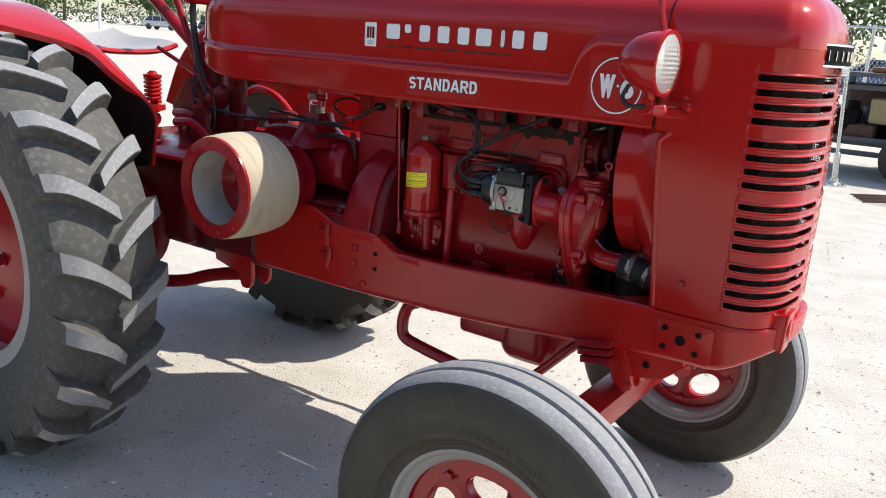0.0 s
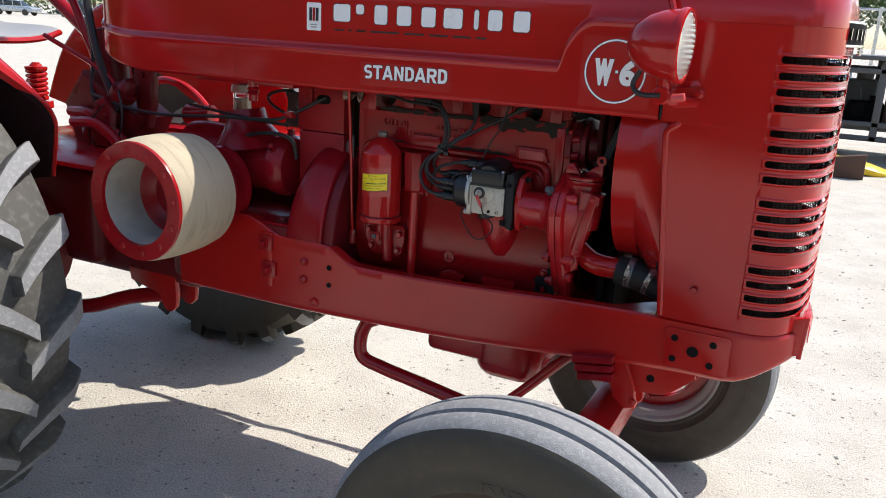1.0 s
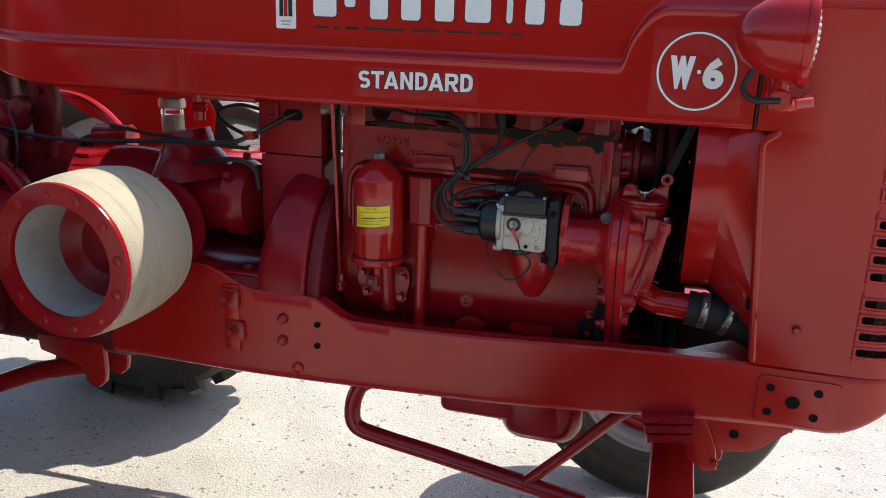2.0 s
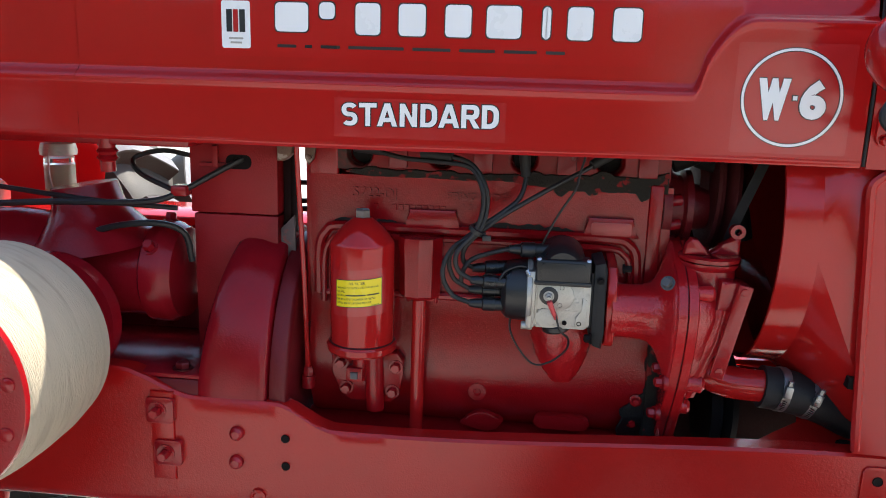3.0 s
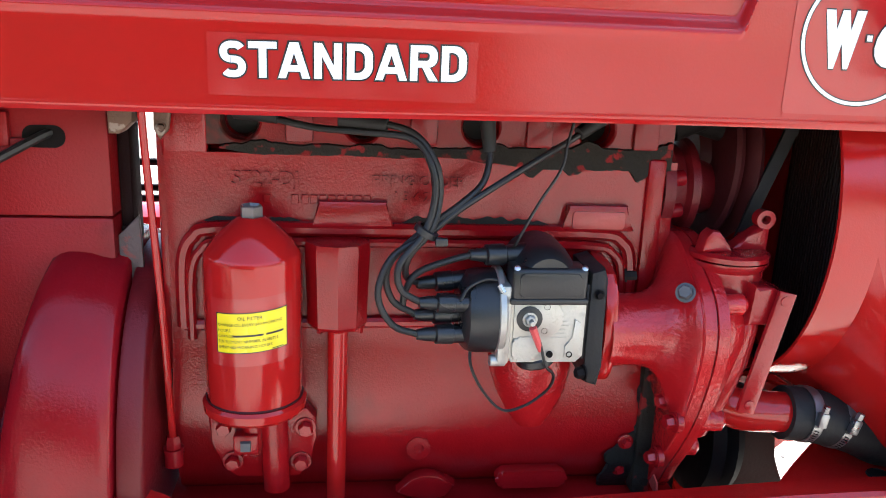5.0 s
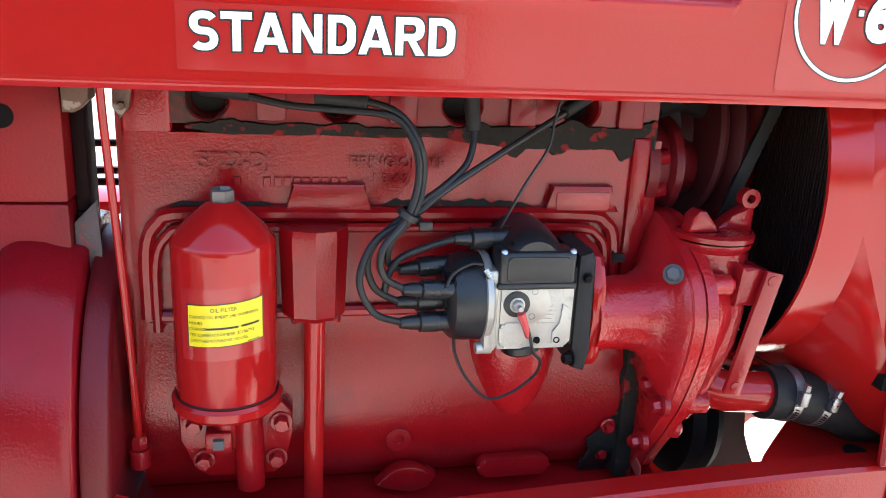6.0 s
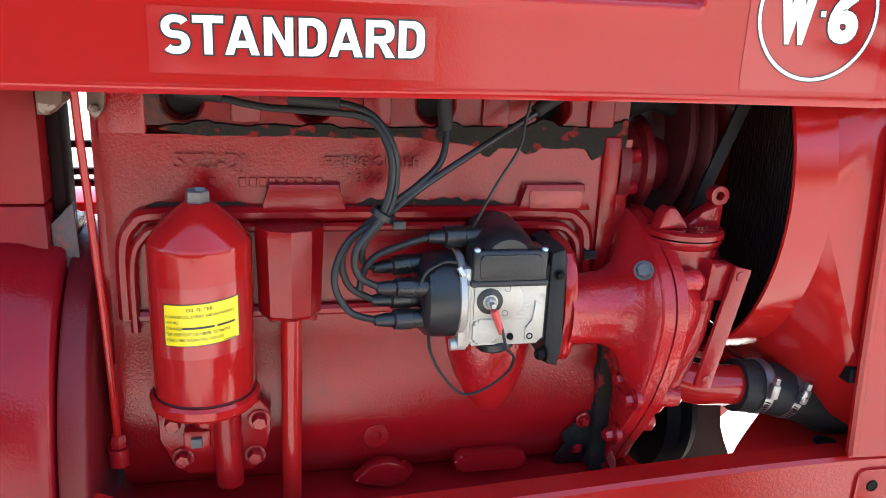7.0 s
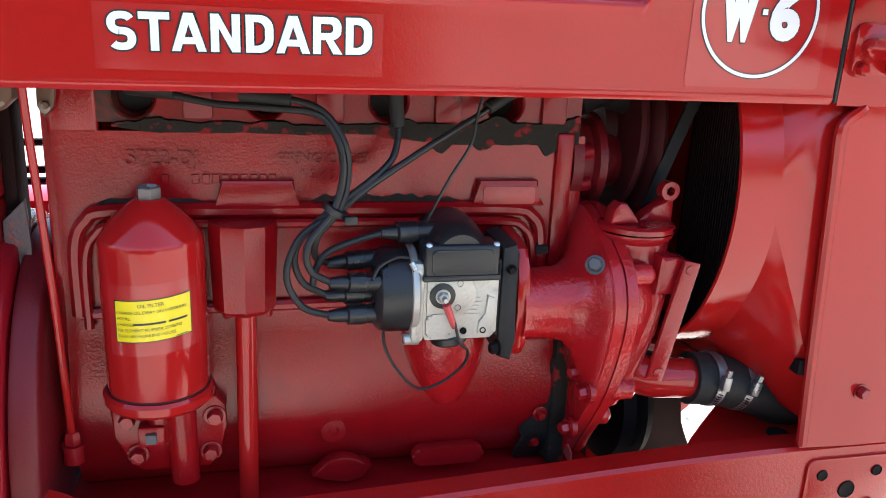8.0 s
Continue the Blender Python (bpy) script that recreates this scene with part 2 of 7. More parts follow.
def thing(name, at, label, category, group="", kind=""):
    ob = new(name)
    ob.location = at
    WHERE[ob] = Vector(at)
    return tagged(ob, label, category, group, kind)


def finish(bm, name, material, sharp=32):
    bmesh.ops.recalc_face_normals(bm, faces=bm.faces)
    lim = radians(sharp)
    for f in bm.faces:
        f.smooth = True
    for e in bm.edges:
        e.smooth = len(e.link_faces) == 2 and e.calc_face_angle(0) < lim
    me = bpy.data.meshes.new(name)
    bm.to_mesh(me)
    bm.free()
    for m in (material if isinstance(material, (list, tuple)) else [material]):
        me.materials.append(m)
    return me


def part(name, bm, material, parent, label="", sharp=32):
    """Links a bmesh, given in world coordinates, as one mesh under a thing or part."""
    lo = Vector([min(v.co[i] for v in bm.verts) for i in range(3)])
    hi = Vector([max(v.co[i] for v in bm.verts) for i in range(3)])
    c = (lo + hi) / 2
    bmesh.ops.translate(bm, verts=bm.verts, vec=-c)
    ob = new(name, finish(bm, name, material, sharp))
    WHERE[ob] = c
    if parent:
        ob.parent = parent
        ob.location = c - WHERE[parent]
    else:
        ob.location = c
    return tagged(ob, label)


def B():
    return bmesh.new()


def box(bm, x0, x1, y0, y1, z0, z1, bev=0.002, seg=2, m=None):
    vs = bmesh.ops.create_cube(bm, size=1)["verts"]
    for v in vs:
        v.co = Vector(((x0 + x1) / 2 + v.co.x * (x1 - x0), (y0 + y1) / 2 + v.co.y * (y1 - y0), (z0 + z1) / 2 + v.co.z * (z1 - z0)))
    if bev:
        es = list({e for v in vs for e in v.link_edges})
        out = bmesh.ops.bevel(bm, geom=es, offset=bev, segments=seg, affect="EDGES", profile=0.5)
        vs = list({v for f in out["faces"] for v in f.verts} | {v for v in vs if v.is_valid})
    if m:
        bmesh.ops.transform(bm, matrix=m, verts=vs)
    return bm


def basis(p0, p1):
    d = (Vector(p1) - Vector(p0)).normalized()
    u = d.orthogonal().normalized() if abs(d.z) > 0.9 or abs(d.x) < 0.9 else d.cross(Vector((0, 0, 1))).normalized()
    return d, u, d.cross(u)


def lathe(bm, p0, axis, prof, n=32, start=0.0, sweep=360.0):
    """prof: rows of (distance along the axis from p0, radius)."""
    p0, d = Vector(p0), Vector(axis).normalized()
    _, u, w = basis((0, 0, 0), d)
    rings = []
    closed = sweep >= 360
    cnt = n if closed else n + 1
    for h, r in prof:
        if r < 1e-6:
            rings.append([bm.verts.new(p0 + d * h)])
        else:
            rings.append([bm.verts.new(p0 + d * h + (u * math.cos(a) + w * math.sin(a)) * r) for a in (radians(start + sweep * i / n) for i in range(cnt))])
    for a, b in zip(rings, rings[1:]):
        for i in range(n):
            j = (i + 1) % cnt
            if len(a) == 1 and len(b) == 1:
                continue
            if len(a) == 1:
                bm.faces.new((a[0], b[i], b[j]))
            elif len(b) == 1:
                bm.faces.new((a[i], a[j], b[0]))
            else:
                bm.faces.new((a[i], a[j], b[j], b[i]))
    return bm


def cyl(bm, p0, p1, r, r1=None, n=20, bev=None):
    p0, p1 = Vector(p0), Vector(p1)
    r1 = r if r1 is None else r1
    L = (p1 - p0).length
    c = min(r, r1) * 0.12 if bev is None else bev
    c = min(c, L * 0.3)
    return lathe(bm, p0, p1 - p0, [(0, 0), (0, r - c), (c, r), (L - c, r1), (L, r1 - c), (L, 0)], n)


def hexbolt(bm, p, axis, r=0.008, h=0.006):
    p, d = Vector(p), Vector(axis).normalized()
    lathe(bm, p, d, [(0, 0), (0, r * 1.35), (h * 0.2, r * 1.35), (h * 0.2, r)], 16)
    lathe(bm, p + d * h * 0.2, d, [(0, r), (h * 0.75, r), (h, r * 0.82), (h, 0)], 6)
    return bm


def smooth_path(pts, step=6):
    pts = [Vector(p) for p in pts]
    if len(pts) < 3:
        return pts
    ext = [pts[0] * 2 - pts[1]] + pts + [pts[-1] * 2 - pts[-2]]
    out = []
    for i in range(1, len(ext) - 2):
        a, b, c, d = ext[i - 1:i + 3]
        for k in range(step):
            t = k / step
            out.append(0.5 * ((2 * b) + (c - a) * t + (2 * a - 5 * b + 4 * c - d) * t * t + (3 * b - a - 3 * c + d) * t ** 3))
    return out + [pts[-1]]


def tube(bm, pts, r, n=10, step=6, r1=None):
    path = smooth_path(pts, step)
    r1 = r if r1 is None else r1
    prev = None
    up = Vector((0.123, 0.31, 0.94)).normalized()
    for i, p in enumerate(path):
        d = (path[min(i + 1, len(path) - 1)] - path[max(i - 1, 0)]).normalized()
        u = (up - d * up.dot(d)).normalized()
        up = u
        w = d.cross(u)
        rr = r + (r1 - r) * i / max(1, len(path) - 1)
        ring = [bm.verts.new(p + (u * math.cos(a) + w * math.sin(a)) * rr) for a in (2 * math.pi * k / n for k in range(n))]
        if prev:
            for k in range(n):
                bm.faces.new((prev[k], prev[(k + 1) % n], ring[(k + 1) % n], ring[k]))
        else:
            bm.faces.new(ring[::-1])
        prev = ring
    bm.faces.new(prev)
    return bm


def prism(bm, poly, axis, lo, hi, bev=0.0, seg=2):
    """A polygon in the two other axes, carried from lo to hi along the axis."""
    def at(p, h):
        return {"y": (p[0], h, p[1]), "x": (h, p[0], p[1]), "z": (p[0], p[1], h)}[axis]
    a = [bm.verts.new(at(p, lo)) for p in poly]
    b = [bm.verts.new(at(p, hi)) for p in poly]
    k = len(poly)
    fs = [bm.faces.new(a), bm.faces.new(b[::-1])]
    fs += [bm.faces.new((a[i], b[i], b[(i + 1) % k], a[(i + 1) % k])) for i in range(k)]
    if bev:
        bmesh.ops.bevel(bm, geom=list({e for f in fs[:2] for e in f.edges}), offset=bev, segments=seg, affect="EDGES", profile=0.5)
    return bm


def arc(cx, cy, r, a0, a1, n=8):
    return [(cx + r * math.cos(radians(a0 + (a1 - a0) * i / n)), cy + r * math.sin(radians(a0 + (a1 - a0) * i / n))) for i in range(n + 1)]


def rounded(x0, x1, z0, z1, r, n=5):
    return arc(x1 - r, z0 + r, r, -90, 0, n) + arc(x1 - r, z1 - r, r, 0, 90, n) + arc(x0 + r, z1 - r, r, 90, 180, n) + arc(x0 + r, z0 + r, r, 180, 270, n)


def grid(bm, rows, skip=None):
    vs = [[bm.verts.new(p) for p in row] for row in rows]
    for i in range(len(vs) - 1):
        for j in range(len(vs[0]) - 1):
            if not (skip and skip(i, j)):
                bm.faces.new((vs[i][j], vs[i + 1][j], vs[i + 1][j + 1], vs[i][j + 1]))
    return vs


def thick(ob, d, offset=-1.0):
    md = ob.modifiers.new("sheet", "SOLIDIFY")
    md.thickness, md.offset = d, offset
    return ob


def words(name, text, material, parent, size, m, label="", depth=0.0003, bold=0.0, narrow=1.0, align="LEFT", space=1.0):
    """Raised lettering as one mesh under a part."""
    cu = bpy.data.curves.new(name, "FONT")
    cu.body, cu.size, cu.extrude, cu.offset, cu.align_x = text, size, depth, bold, align
    cu.resolution_u = 4
    cu.space_character = space
    tmp = bpy.data.objects.new(name, cu)
    scene.collection.objects.link(tmp)
    bpy.context.view_layer.update()
    me = bpy.data.meshes.new_from_object(tmp)
    bpy.data.objects.remove(tmp)
    me.transform(m @ Matrix.Diagonal((narrow, 1, 1, 1)))
    c = m.translation
    me.transform(Matrix.Translation(-c))
    me.materials.clear()
    me.materials.append(material)
    ob = new(name, me)
    WHERE[ob] = c.copy()
    ob.parent = parent
    ob.location = c - WHERE[parent]
    return tagged(ob, label)


def facing(x, y, z, turn=0.0, lean=0.0):
    """The pose of a sign on a side that faces -y: its text reads along +x."""
    return pose(x, y, z, 90 + lean, 0, turn)

# ---- the ground ----
bm = B()
SIDE = 900.0
steps = [-SIDE, -300, -120, -60, -30, -16, -9, -5] + [-3.0 + 0.045 * i for i in range(134)] + [3.3, 3.8, 5, 9, 16, 30, 60, 120, 300, SIDE]


def lump(x, y):
    f = max(0.0, 1 - max(abs(x), abs(y)) / 6)
    return f * (0.006 * noise.noise((x * 2.2, y * 2.2, 3.1)) + 0.005 * noise.noise((x * 6.1, y * 6.1, 9.0)) + 0.004 * noise.noise((x * 17, y * 17, 2.0)))


grid(bm, [[(x, y, lump(x, y)) for y in steps] for x in steps])
tagged(part("ground", bm, GRAVEL, None), "pale crushed limestone gravel yard in bright sun", "ground", kind="structure")

rng0 = random.Random(11)
verts, faces = [], []
for k in range(3600):
    x, y = rng0.uniform(-1.6, 3.4), rng0.uniform(-1.3, 5.0)
    r = 0.0022 + 0.008 * rng0.random() ** 5
    z, i0, tw = lump(x, y), len(verts), rng0.uniform(0, 3)
    for a, q, h in ((0, 1.0, 0.3), (1.4, 1.2, 0.4), (2.7, 0.9, 0.2), (4.1, 1.1, 0.35), (5.2, 0.8, 0.3)):
        verts.append((x + r * q * math.cos(a + tw), y + r * q * math.sin(a + tw), z + r * h))
    verts += [(x + r * 0.2, y - r * 0.1, z + r * rng0.uniform(0.6, 1.1)), (x, y, z - r)]
    for j in range(5):
        faces += [(i0 + j, i0 + (j + 1) % 5, i0 + 5), (i0 + (j + 1) % 5, i0 + j, i0 + 6)]
chips = bpy.data.meshes.new("gravel_chips")
chips.from_pydata(verts, [], faces)
chips.materials.append(STONES)
tagged(new("gravel_chips", chips), "loose pale stone chips on the gravel yard", "gravel", kind="stuff")

# ---- the tractor ----
tractor = thing("tractor", (0, 0, 0), "red vintage farm tractor with open engine bay on gravel", "tractor")
ZH, ZC, ZT, YH = 1.148, 1.33, 1.452, 0.203     # hood: lower edge, shoulder, top, half width


def smoothstep(a, b, x):
    t = min(1.0, max(0.0, (x - a) / (b - a)))
    return t * t * (3 - 2 * t)


def half_width(x):
    return 0.1915 + 0.026 * x


def crease(x):
    """Height of the pressed step on the hood's side."""
    t = min(1.0, max(0.0, (x - 0.447) / 0.078))
    return 1.237 + 0.091 * (1 - (1 - t) ** 2.3) * smoothstep(0.0, 0.22, t)


def hood_profile(x):
    """Rows of (y, z) from one lower edge over the top to the other."""
    w = half_width(x)
    side = []
    low = ZH - 0.004 * smoothstep(0.5, -0.05, x)
    side.append((w - 0.012, low - 0.001))
    side.append((w - 0.003, low))
    side.append((w, low + 0.004))
    n = 96
    for i in range(1, n + 1):
        z = low + 0.004 + (ZC - low - 0.004) * i / n
        proud = 0.012 * smoothstep(0.007, -0.007, z - crease(x))
        lip = 0.0022 * math.exp(-((z - crease(x) + 0.008) / 0.004) ** 2) + 0.0007 * math.exp(-((z - low - 0.005) / 0.0022) ** 2)
        side.append((w - 0.012 + proud + lip, z))
    m = 16
    for i in range(1, m + 1):
        a = radians(90 * i / m)
        side.append(((w - 0.012) * math.cos(a) ** 0.8 if i < m else 0.0, ZC + (ZT - ZC) * math.sin(a) ** 0.8))
    return side


def both(rows):
    return [(-y, z) for y, z in rows] + [(y, z) for y, z in rows[-2::-1]]


xs = [-0.3752 + 0.0266 * i for i in range(31)] + [0.4295 + 0.008 * i for i in range(2)] + [0.4445 + 0.0012 * i for i in range(70)] + [0.535, 0.545, 0.56, 0.59, 0.62, 0.648, 0.657]
bm = B()
grid(bm, [[(x, y, z) for y, z in both(hood_profile(x))] for x in xs])
hood = thick(part("hood", bm, RED, tractor, "red enamel hood with pressed side step", 40), 0.0025)

# tank behind the hood, with its rounded end
bm = B()
rows = []
sect = both(hood_profile(-0.376))
sect = sect + [(y, ZH - 0.008) for y in (0.12, 0.06, 0.0, -0.06, -0.12)] + sect[:1]
for i in range(64):
    a = 1 - (1 - i / 63) ** 1.6
    x = -0.376 - 0.575 * a
    e = max(0.0, (a - 0.42) / 0.58)
    k = math.sqrt(max(0.0, 1 - e ** 2.4))
    ky, kz = 0.08 + 0.92 * k, 0.12 + 0.88 * k ** 0.9
    rows.append([(x, y * ky, 1.30 + (z - 1.30) * (kz if z > 1.30 else 0.15 + 0.85 * k)) for y, z in sect])
vs = grid(bm, rows)
bm.faces.new([v for v in vs[-1][:-1]])
part("fuel_tank", bm, RED, tractor, "rounded red fuel tank behind the hood", 50)

# nose: side panels, grille slots round the corners, domed cap
def plan():
    pts = [(x, -0.2035 - 0.004 * min(1, (x - 0.664) / 0.08)) for x in (0.664, 0.668, 0.673, 0.68, 0.70, 0.74, 0.78, 0.82, 0.8465, 0.8495, 0.852, 0.8565, 0.861, 0.866)]
    c0 = (0.872, -0.1)
    for i in range(1, 17):
        a = radians(-90 + 90 * i / 17)
        pts.append((0.868 + 0.092 * math.cos(a) ** 0.9, -0.0775 + 0.13 * math.sin(a)))
    pts += [(0.963 + 0.006 * (1 - abs(y) / 0.075), y) for y in (-0.07, -0.055, -0.04, -0.025, -0.012)]
    return pts


PLAN = plan()
PLAN = PLAN + [(0.970, 0.0)] + [(x, -y) for x, y in PLAN[::-1]]
slot_z = []
z = 0.807
for i in range(16):
    slot_z.append(z)
    z += 0.0276 if (i + 1) % 4 else 0.0445
SLOT = 0.0064
zrows = [0.764, 0.785, 1.30, 1.325, 1.329, 1.1475, 1.1465]
for z in slot_z:
    zrows += [z + k * d for k in (-1, 1) for d in (0.0115, 0.0088, SLOT, 0.0038)]
zrows.sort()
slot_rows = {i for i in range(len(zrows) - 1) if any(abs((zrows[i] + zrows[i + 1]) / 2 - q) < SLOT for q in slot_z)}
n = len(PLAN)
first, last = 11, n // 2 - 3


def in_slot(i, j):
    jj = j if j < n // 2 else n - 2 - j
    if i not in slot_rows or not first <= jj <= last:
        return False
    mid = (zrows[i] + zrows[i + 1]) / 2
    return any(abs(mid - q) < 0.0038 for q in slot_z) or first < jj < last


def panel_edge(z):
    """The nose's rear edge: it leans back towards the hood."""
    if z > 1.147:
        return 0.664
    return 0.671 + (1.14 - z) * 0.088 + 0.03 * max(0.0, (z - 1.115) / 0.032) ** 3


def shell_point(p, z):
    if p[0] < 0.86 and z <= 1.147:
        e = panel_edge(z)
        p = (e + (p[0] - 0.664) * (0.86 - e) / 0.196, p[1])
    k = -0.004 * smoothstep(1.0, 1.3, z) if p[0] > 0.9 else 0
    return (p[0] + k, p[1] * (1.0 - 0.035 * smoothstep(1.2, 0.76, z) + 0.02), z)


bm = B()


def pressed(j, z):
    """The shell's point with the raised lip that rims each slot."""
    jj = min(j, n - 1 - j)
    near = min(abs(z - q) for q in slot_z)
    plan_, level = PLAN[j], z
    if abs(near - 0.0038) < 1e-5 and jj in (first + 1, last):
        k = j + (1 if (jj == last) == (j < n // 2) else -1)
        plan_ = ((PLAN[j][0] + PLAN[k][0]) / 2, (PLAN[j][1] + PLAN[k][1]) / 2)
        centre = min(slot_z, key=lambda q: abs(z - q))
        level = centre + math.copysign(0.0055, z - centre)
    p = shell_point(plan_, level)
    if near > 0.0095 or not first - 1 <= jj <= last + 2:
        return p
    a_, b_ = PLAN[max(j - 1, 0)], PLAN[min(j + 1, n - 1)]
    t = Vector((b_[0] - a_[0], b_[1] - a_[1], 0)).normalized()
    return tuple(Vector(p) + Vector((t.y, -t.x, 0)) * 0.0024)


grid(bm, [[pressed(j, z) for j in range(n)] for z in zrows], in_slot)
thick(part("grille_shell", bm, RED, tractor, "red grille shell with rows of slots", 40), 0.003)
bm = B()
rows = []
for i in range(15):
    a = radians(90 * i / 14)
    f, g = (math.cos(a) ** 0.8 if i < 14 else 0.0), math.sin(a) ** 0.8
    row = []
    for p in PLAN:
        q = shell_point(p, 1.3)
        sx = min(q[0], 0.83)
        row.append((sx + (q[0] - sx) * f, q[1] * f, 1.3296 + (ZT - 1.3296) * g))
    rows.append(row)
grid(bm, rows)
thick(part("nose_cap", bm, RED, tractor, "domed red cap over the grille", 50), 0.003)
bm = B()
for s in (-1, 1):
    tube(bm, [(0.661, s * 0.2065, 1.15), (0.661, s * 0.2065, 1.25), (0.661, s * 0.2035, 1.33)] + [(0.661, s * 0.2 * math.cos(radians(a)) ** 0.8, 1.33 + 0.121 * math.sin(radians(a)) ** 0.8) for a in (20, 45, 70, 88)], 0.0022, 6, 4)
part("hood_seal", bm, RUBBER, tractor, "black rubber strip between hood and nose")
# rolled lip round the nose's rear edge, with its side bolt
for s in (-1, 1):
    bm = B()
    tube(bm, [(0.70, s * 0.2, 1.147)] + [(panel_edge(z) + 0.003, s * (shell_point((0.664, -0.2035), z)[1] * -1 - 0.001), z) for z in (1.143, 1.13, 1.115, 1.09, 1.05, 1.0, 0.95, 0.9, 0.85, 0.8, 0.768)], 0.0062, 8, 4)
    part("panel_lip", bm, RED, tractor)
    bm = B()
    hexbolt(bm, (0.766, s * 0.2045, 0.832), (0, s, 0), 0.007, 0.008)
    part("panel_bolt", bm, CAST, tractor)

# radiator and screen behind the slots; the core is extended forward as dark backing
bm = B()
prism(bm, [(0.745, -0.184), (0.88, -0.184), (0.918, -0.13), (0.925, 0.0), (0.918, 0.13), (0.88, 0.184), (0.745, 0.184)], "z", 0.775, 1.3, 0.003)
radiator = part("radiator", bm, CORE, tractor, "dark radiator core with fine fins")
bm = B()
for i in range(58):
    y = -0.174 + 0.348 * i / 57
    box(bm, 0.7435, 0.746, y - 0.0005, y + 0.0005, 0.785, 1.295, 0)
tagged(part("fin_pack", bm, FIN, radiator), kind="stuff")
bm = B()
off = [(0.855 + (x - 0.855) * 0.9 if x > 0.855 else x, y * 0.93) for x, y in PLAN[11:-11]]
for z in [0.79 + 0.005 * i for i in range(102)]:
    tube(bm, [(x, y, z) for x, y in off[::2]], 0.0006, 3, 1)
for x, y in off:
    tube(bm, [(x, y, 0.78), (x, y, 1.3)], 0.0006, 3, 1)
part("grille_screen", bm, DARK, tractor, "black wire screen behind the grille slots")

# badge on the nose
bm = B()
nx = [(0.938, -0.13), (0.956, -0.10), (0.968, -0.06), (0.975, 0.0), (0.968, 0.06), (0.956, 0.10), (0.938, 0.13)]
grid(bm, [[(x, y, z) for x, y in nx] for z in (1.302, 1.34)])
badge = part("badge", bm, DARK, tractor, "chrome-edged nameplate across the nose")
thick(badge, 0.006, 1.0)
bm = B()
for z in (1.301, 1.341):
    tube(bm, [(x + 0.005, y, z) for x, y in nx], 0.0028, 6, 3)
for y0 in (-0.13, 0.13):
    tube(bm, [(0.943, y0, 1.30), (0.943, y0, 1.342)], 0.003, 6, 1)
for k in range(3):
    tube(bm, [(0.974, -0.05, 1.296 - 0.005 * k), (0.98, 0, 1.296 - 0.005 * k), (0.974, 0.05, 1.296 - 0.005 * k)], 0.0022, 6, 3)
part("badge_rim", bm, CHROME, badge, "bright chrome edge")
bm = B()
for y in (-0.108, -0.084, -0.06, -0.034, -0.008, 0.018, 0.044, 0.07, 0.096):
    x = 0.975 - 2.0 * y * y + 0.0075
    box(bm, x - 0.002, x, y - 0.008, y + 0.008, 1.311, 1.331, 0.0008, 1)
part("badge_bar", bm, CHROME, badge)

# ---- frame: one casting from the clutch housing round the nose ----
def rail_top(x):
    return 0.773 + 0.04 * smoothstep(-0.215, -0.34, x) - 0.038 * smoothstep(-0.10, -0.01, x) + 0.026 * smoothstep(0.05, 0.72, x)


def rail_bottom(x):
    return 0.585 + 0.02 * smoothstep(-0.3, 0.4, x) + 0.042 * smoothstep(0.2, 0.85, x) + 0.062 * smoothstep(0.84, 1.0, x)


side_x = [-0.56 + 0.03 * i for i in range(10)] + [-0.27 + 0.018 * i for i in range(20)] + [0.1 + 0.03 * i for i in range(25)] + [0.84]
track = [(x, -0.197) for x in side_x] + [(0.85 + 0.128 * math.sin(radians(a)) ** 0.9, -0.055 - 0.142 * math.cos(radians(a)) ** 0.9) for a in (6, 14, 22, 30, 38, 46, 54, 62, 70, 78, 86)] + [(0.981, -0.03), (0.983, 0.0)]
track = track + [(x, -y) for x, y in track[-2::-1]]
rows = []
for k in range(15):
    row = []
    for x, y in track:
        zt, zb = rail_top(x), rail_bottom(x)
        cx, cy = (min(x, 0.85), math.copysign(max(0, abs(y) - 0.05), y)) if x > 0.85 else (x, y)
        inx, iny = (x - 0.8, y) if x > 0.85 else (0.0, y)
        L = math.hypot(inx, iny) or 1
        inx, iny = inx / L, iny / L
        r = 0.022
        if k == 0:
            d, z = 0.035, zt - 0.002
        elif k == 1:
            d, z = 0.004, zt
        elif k == 2:
            d, z = 0.0, zt - 0.004
        elif k < 9:
            d, z = 0.0, zt - 0.004 + (zb + r - zt + 0.004) * (k - 2) / 6
        else:
            a = radians(90 * (k - 8) / 5)
            d, z = r * (1 - math.cos(a)), zb + r - r * math.sin(a)
            if k == 14:
                d, z = 0.07, zb + 0.004
        row.append((x - inx * d, y - iny * d, z))
    rows.append(row)
bm = B()
grid(bm, rows)
rail = thick(part("frame", bm, ROUGH_CAST, tractor, "heavy red cast frame with bolt holes", 45), 0.012)


def hole(x, z, r, y=-0.198):
    """A dark disc on the frame's side that stands for a hole's shade."""
    b2 = B()
    s = -1 if y < 0 else 1
    lathe(b2, (x, y, z), (0, s, 0), [(0.0, 0.0), (0.0006, r * 0.96), (0.0014, r), (0.0, r * 1.08)], 20)
    part("bolt_hole", b2, DARK, rail)


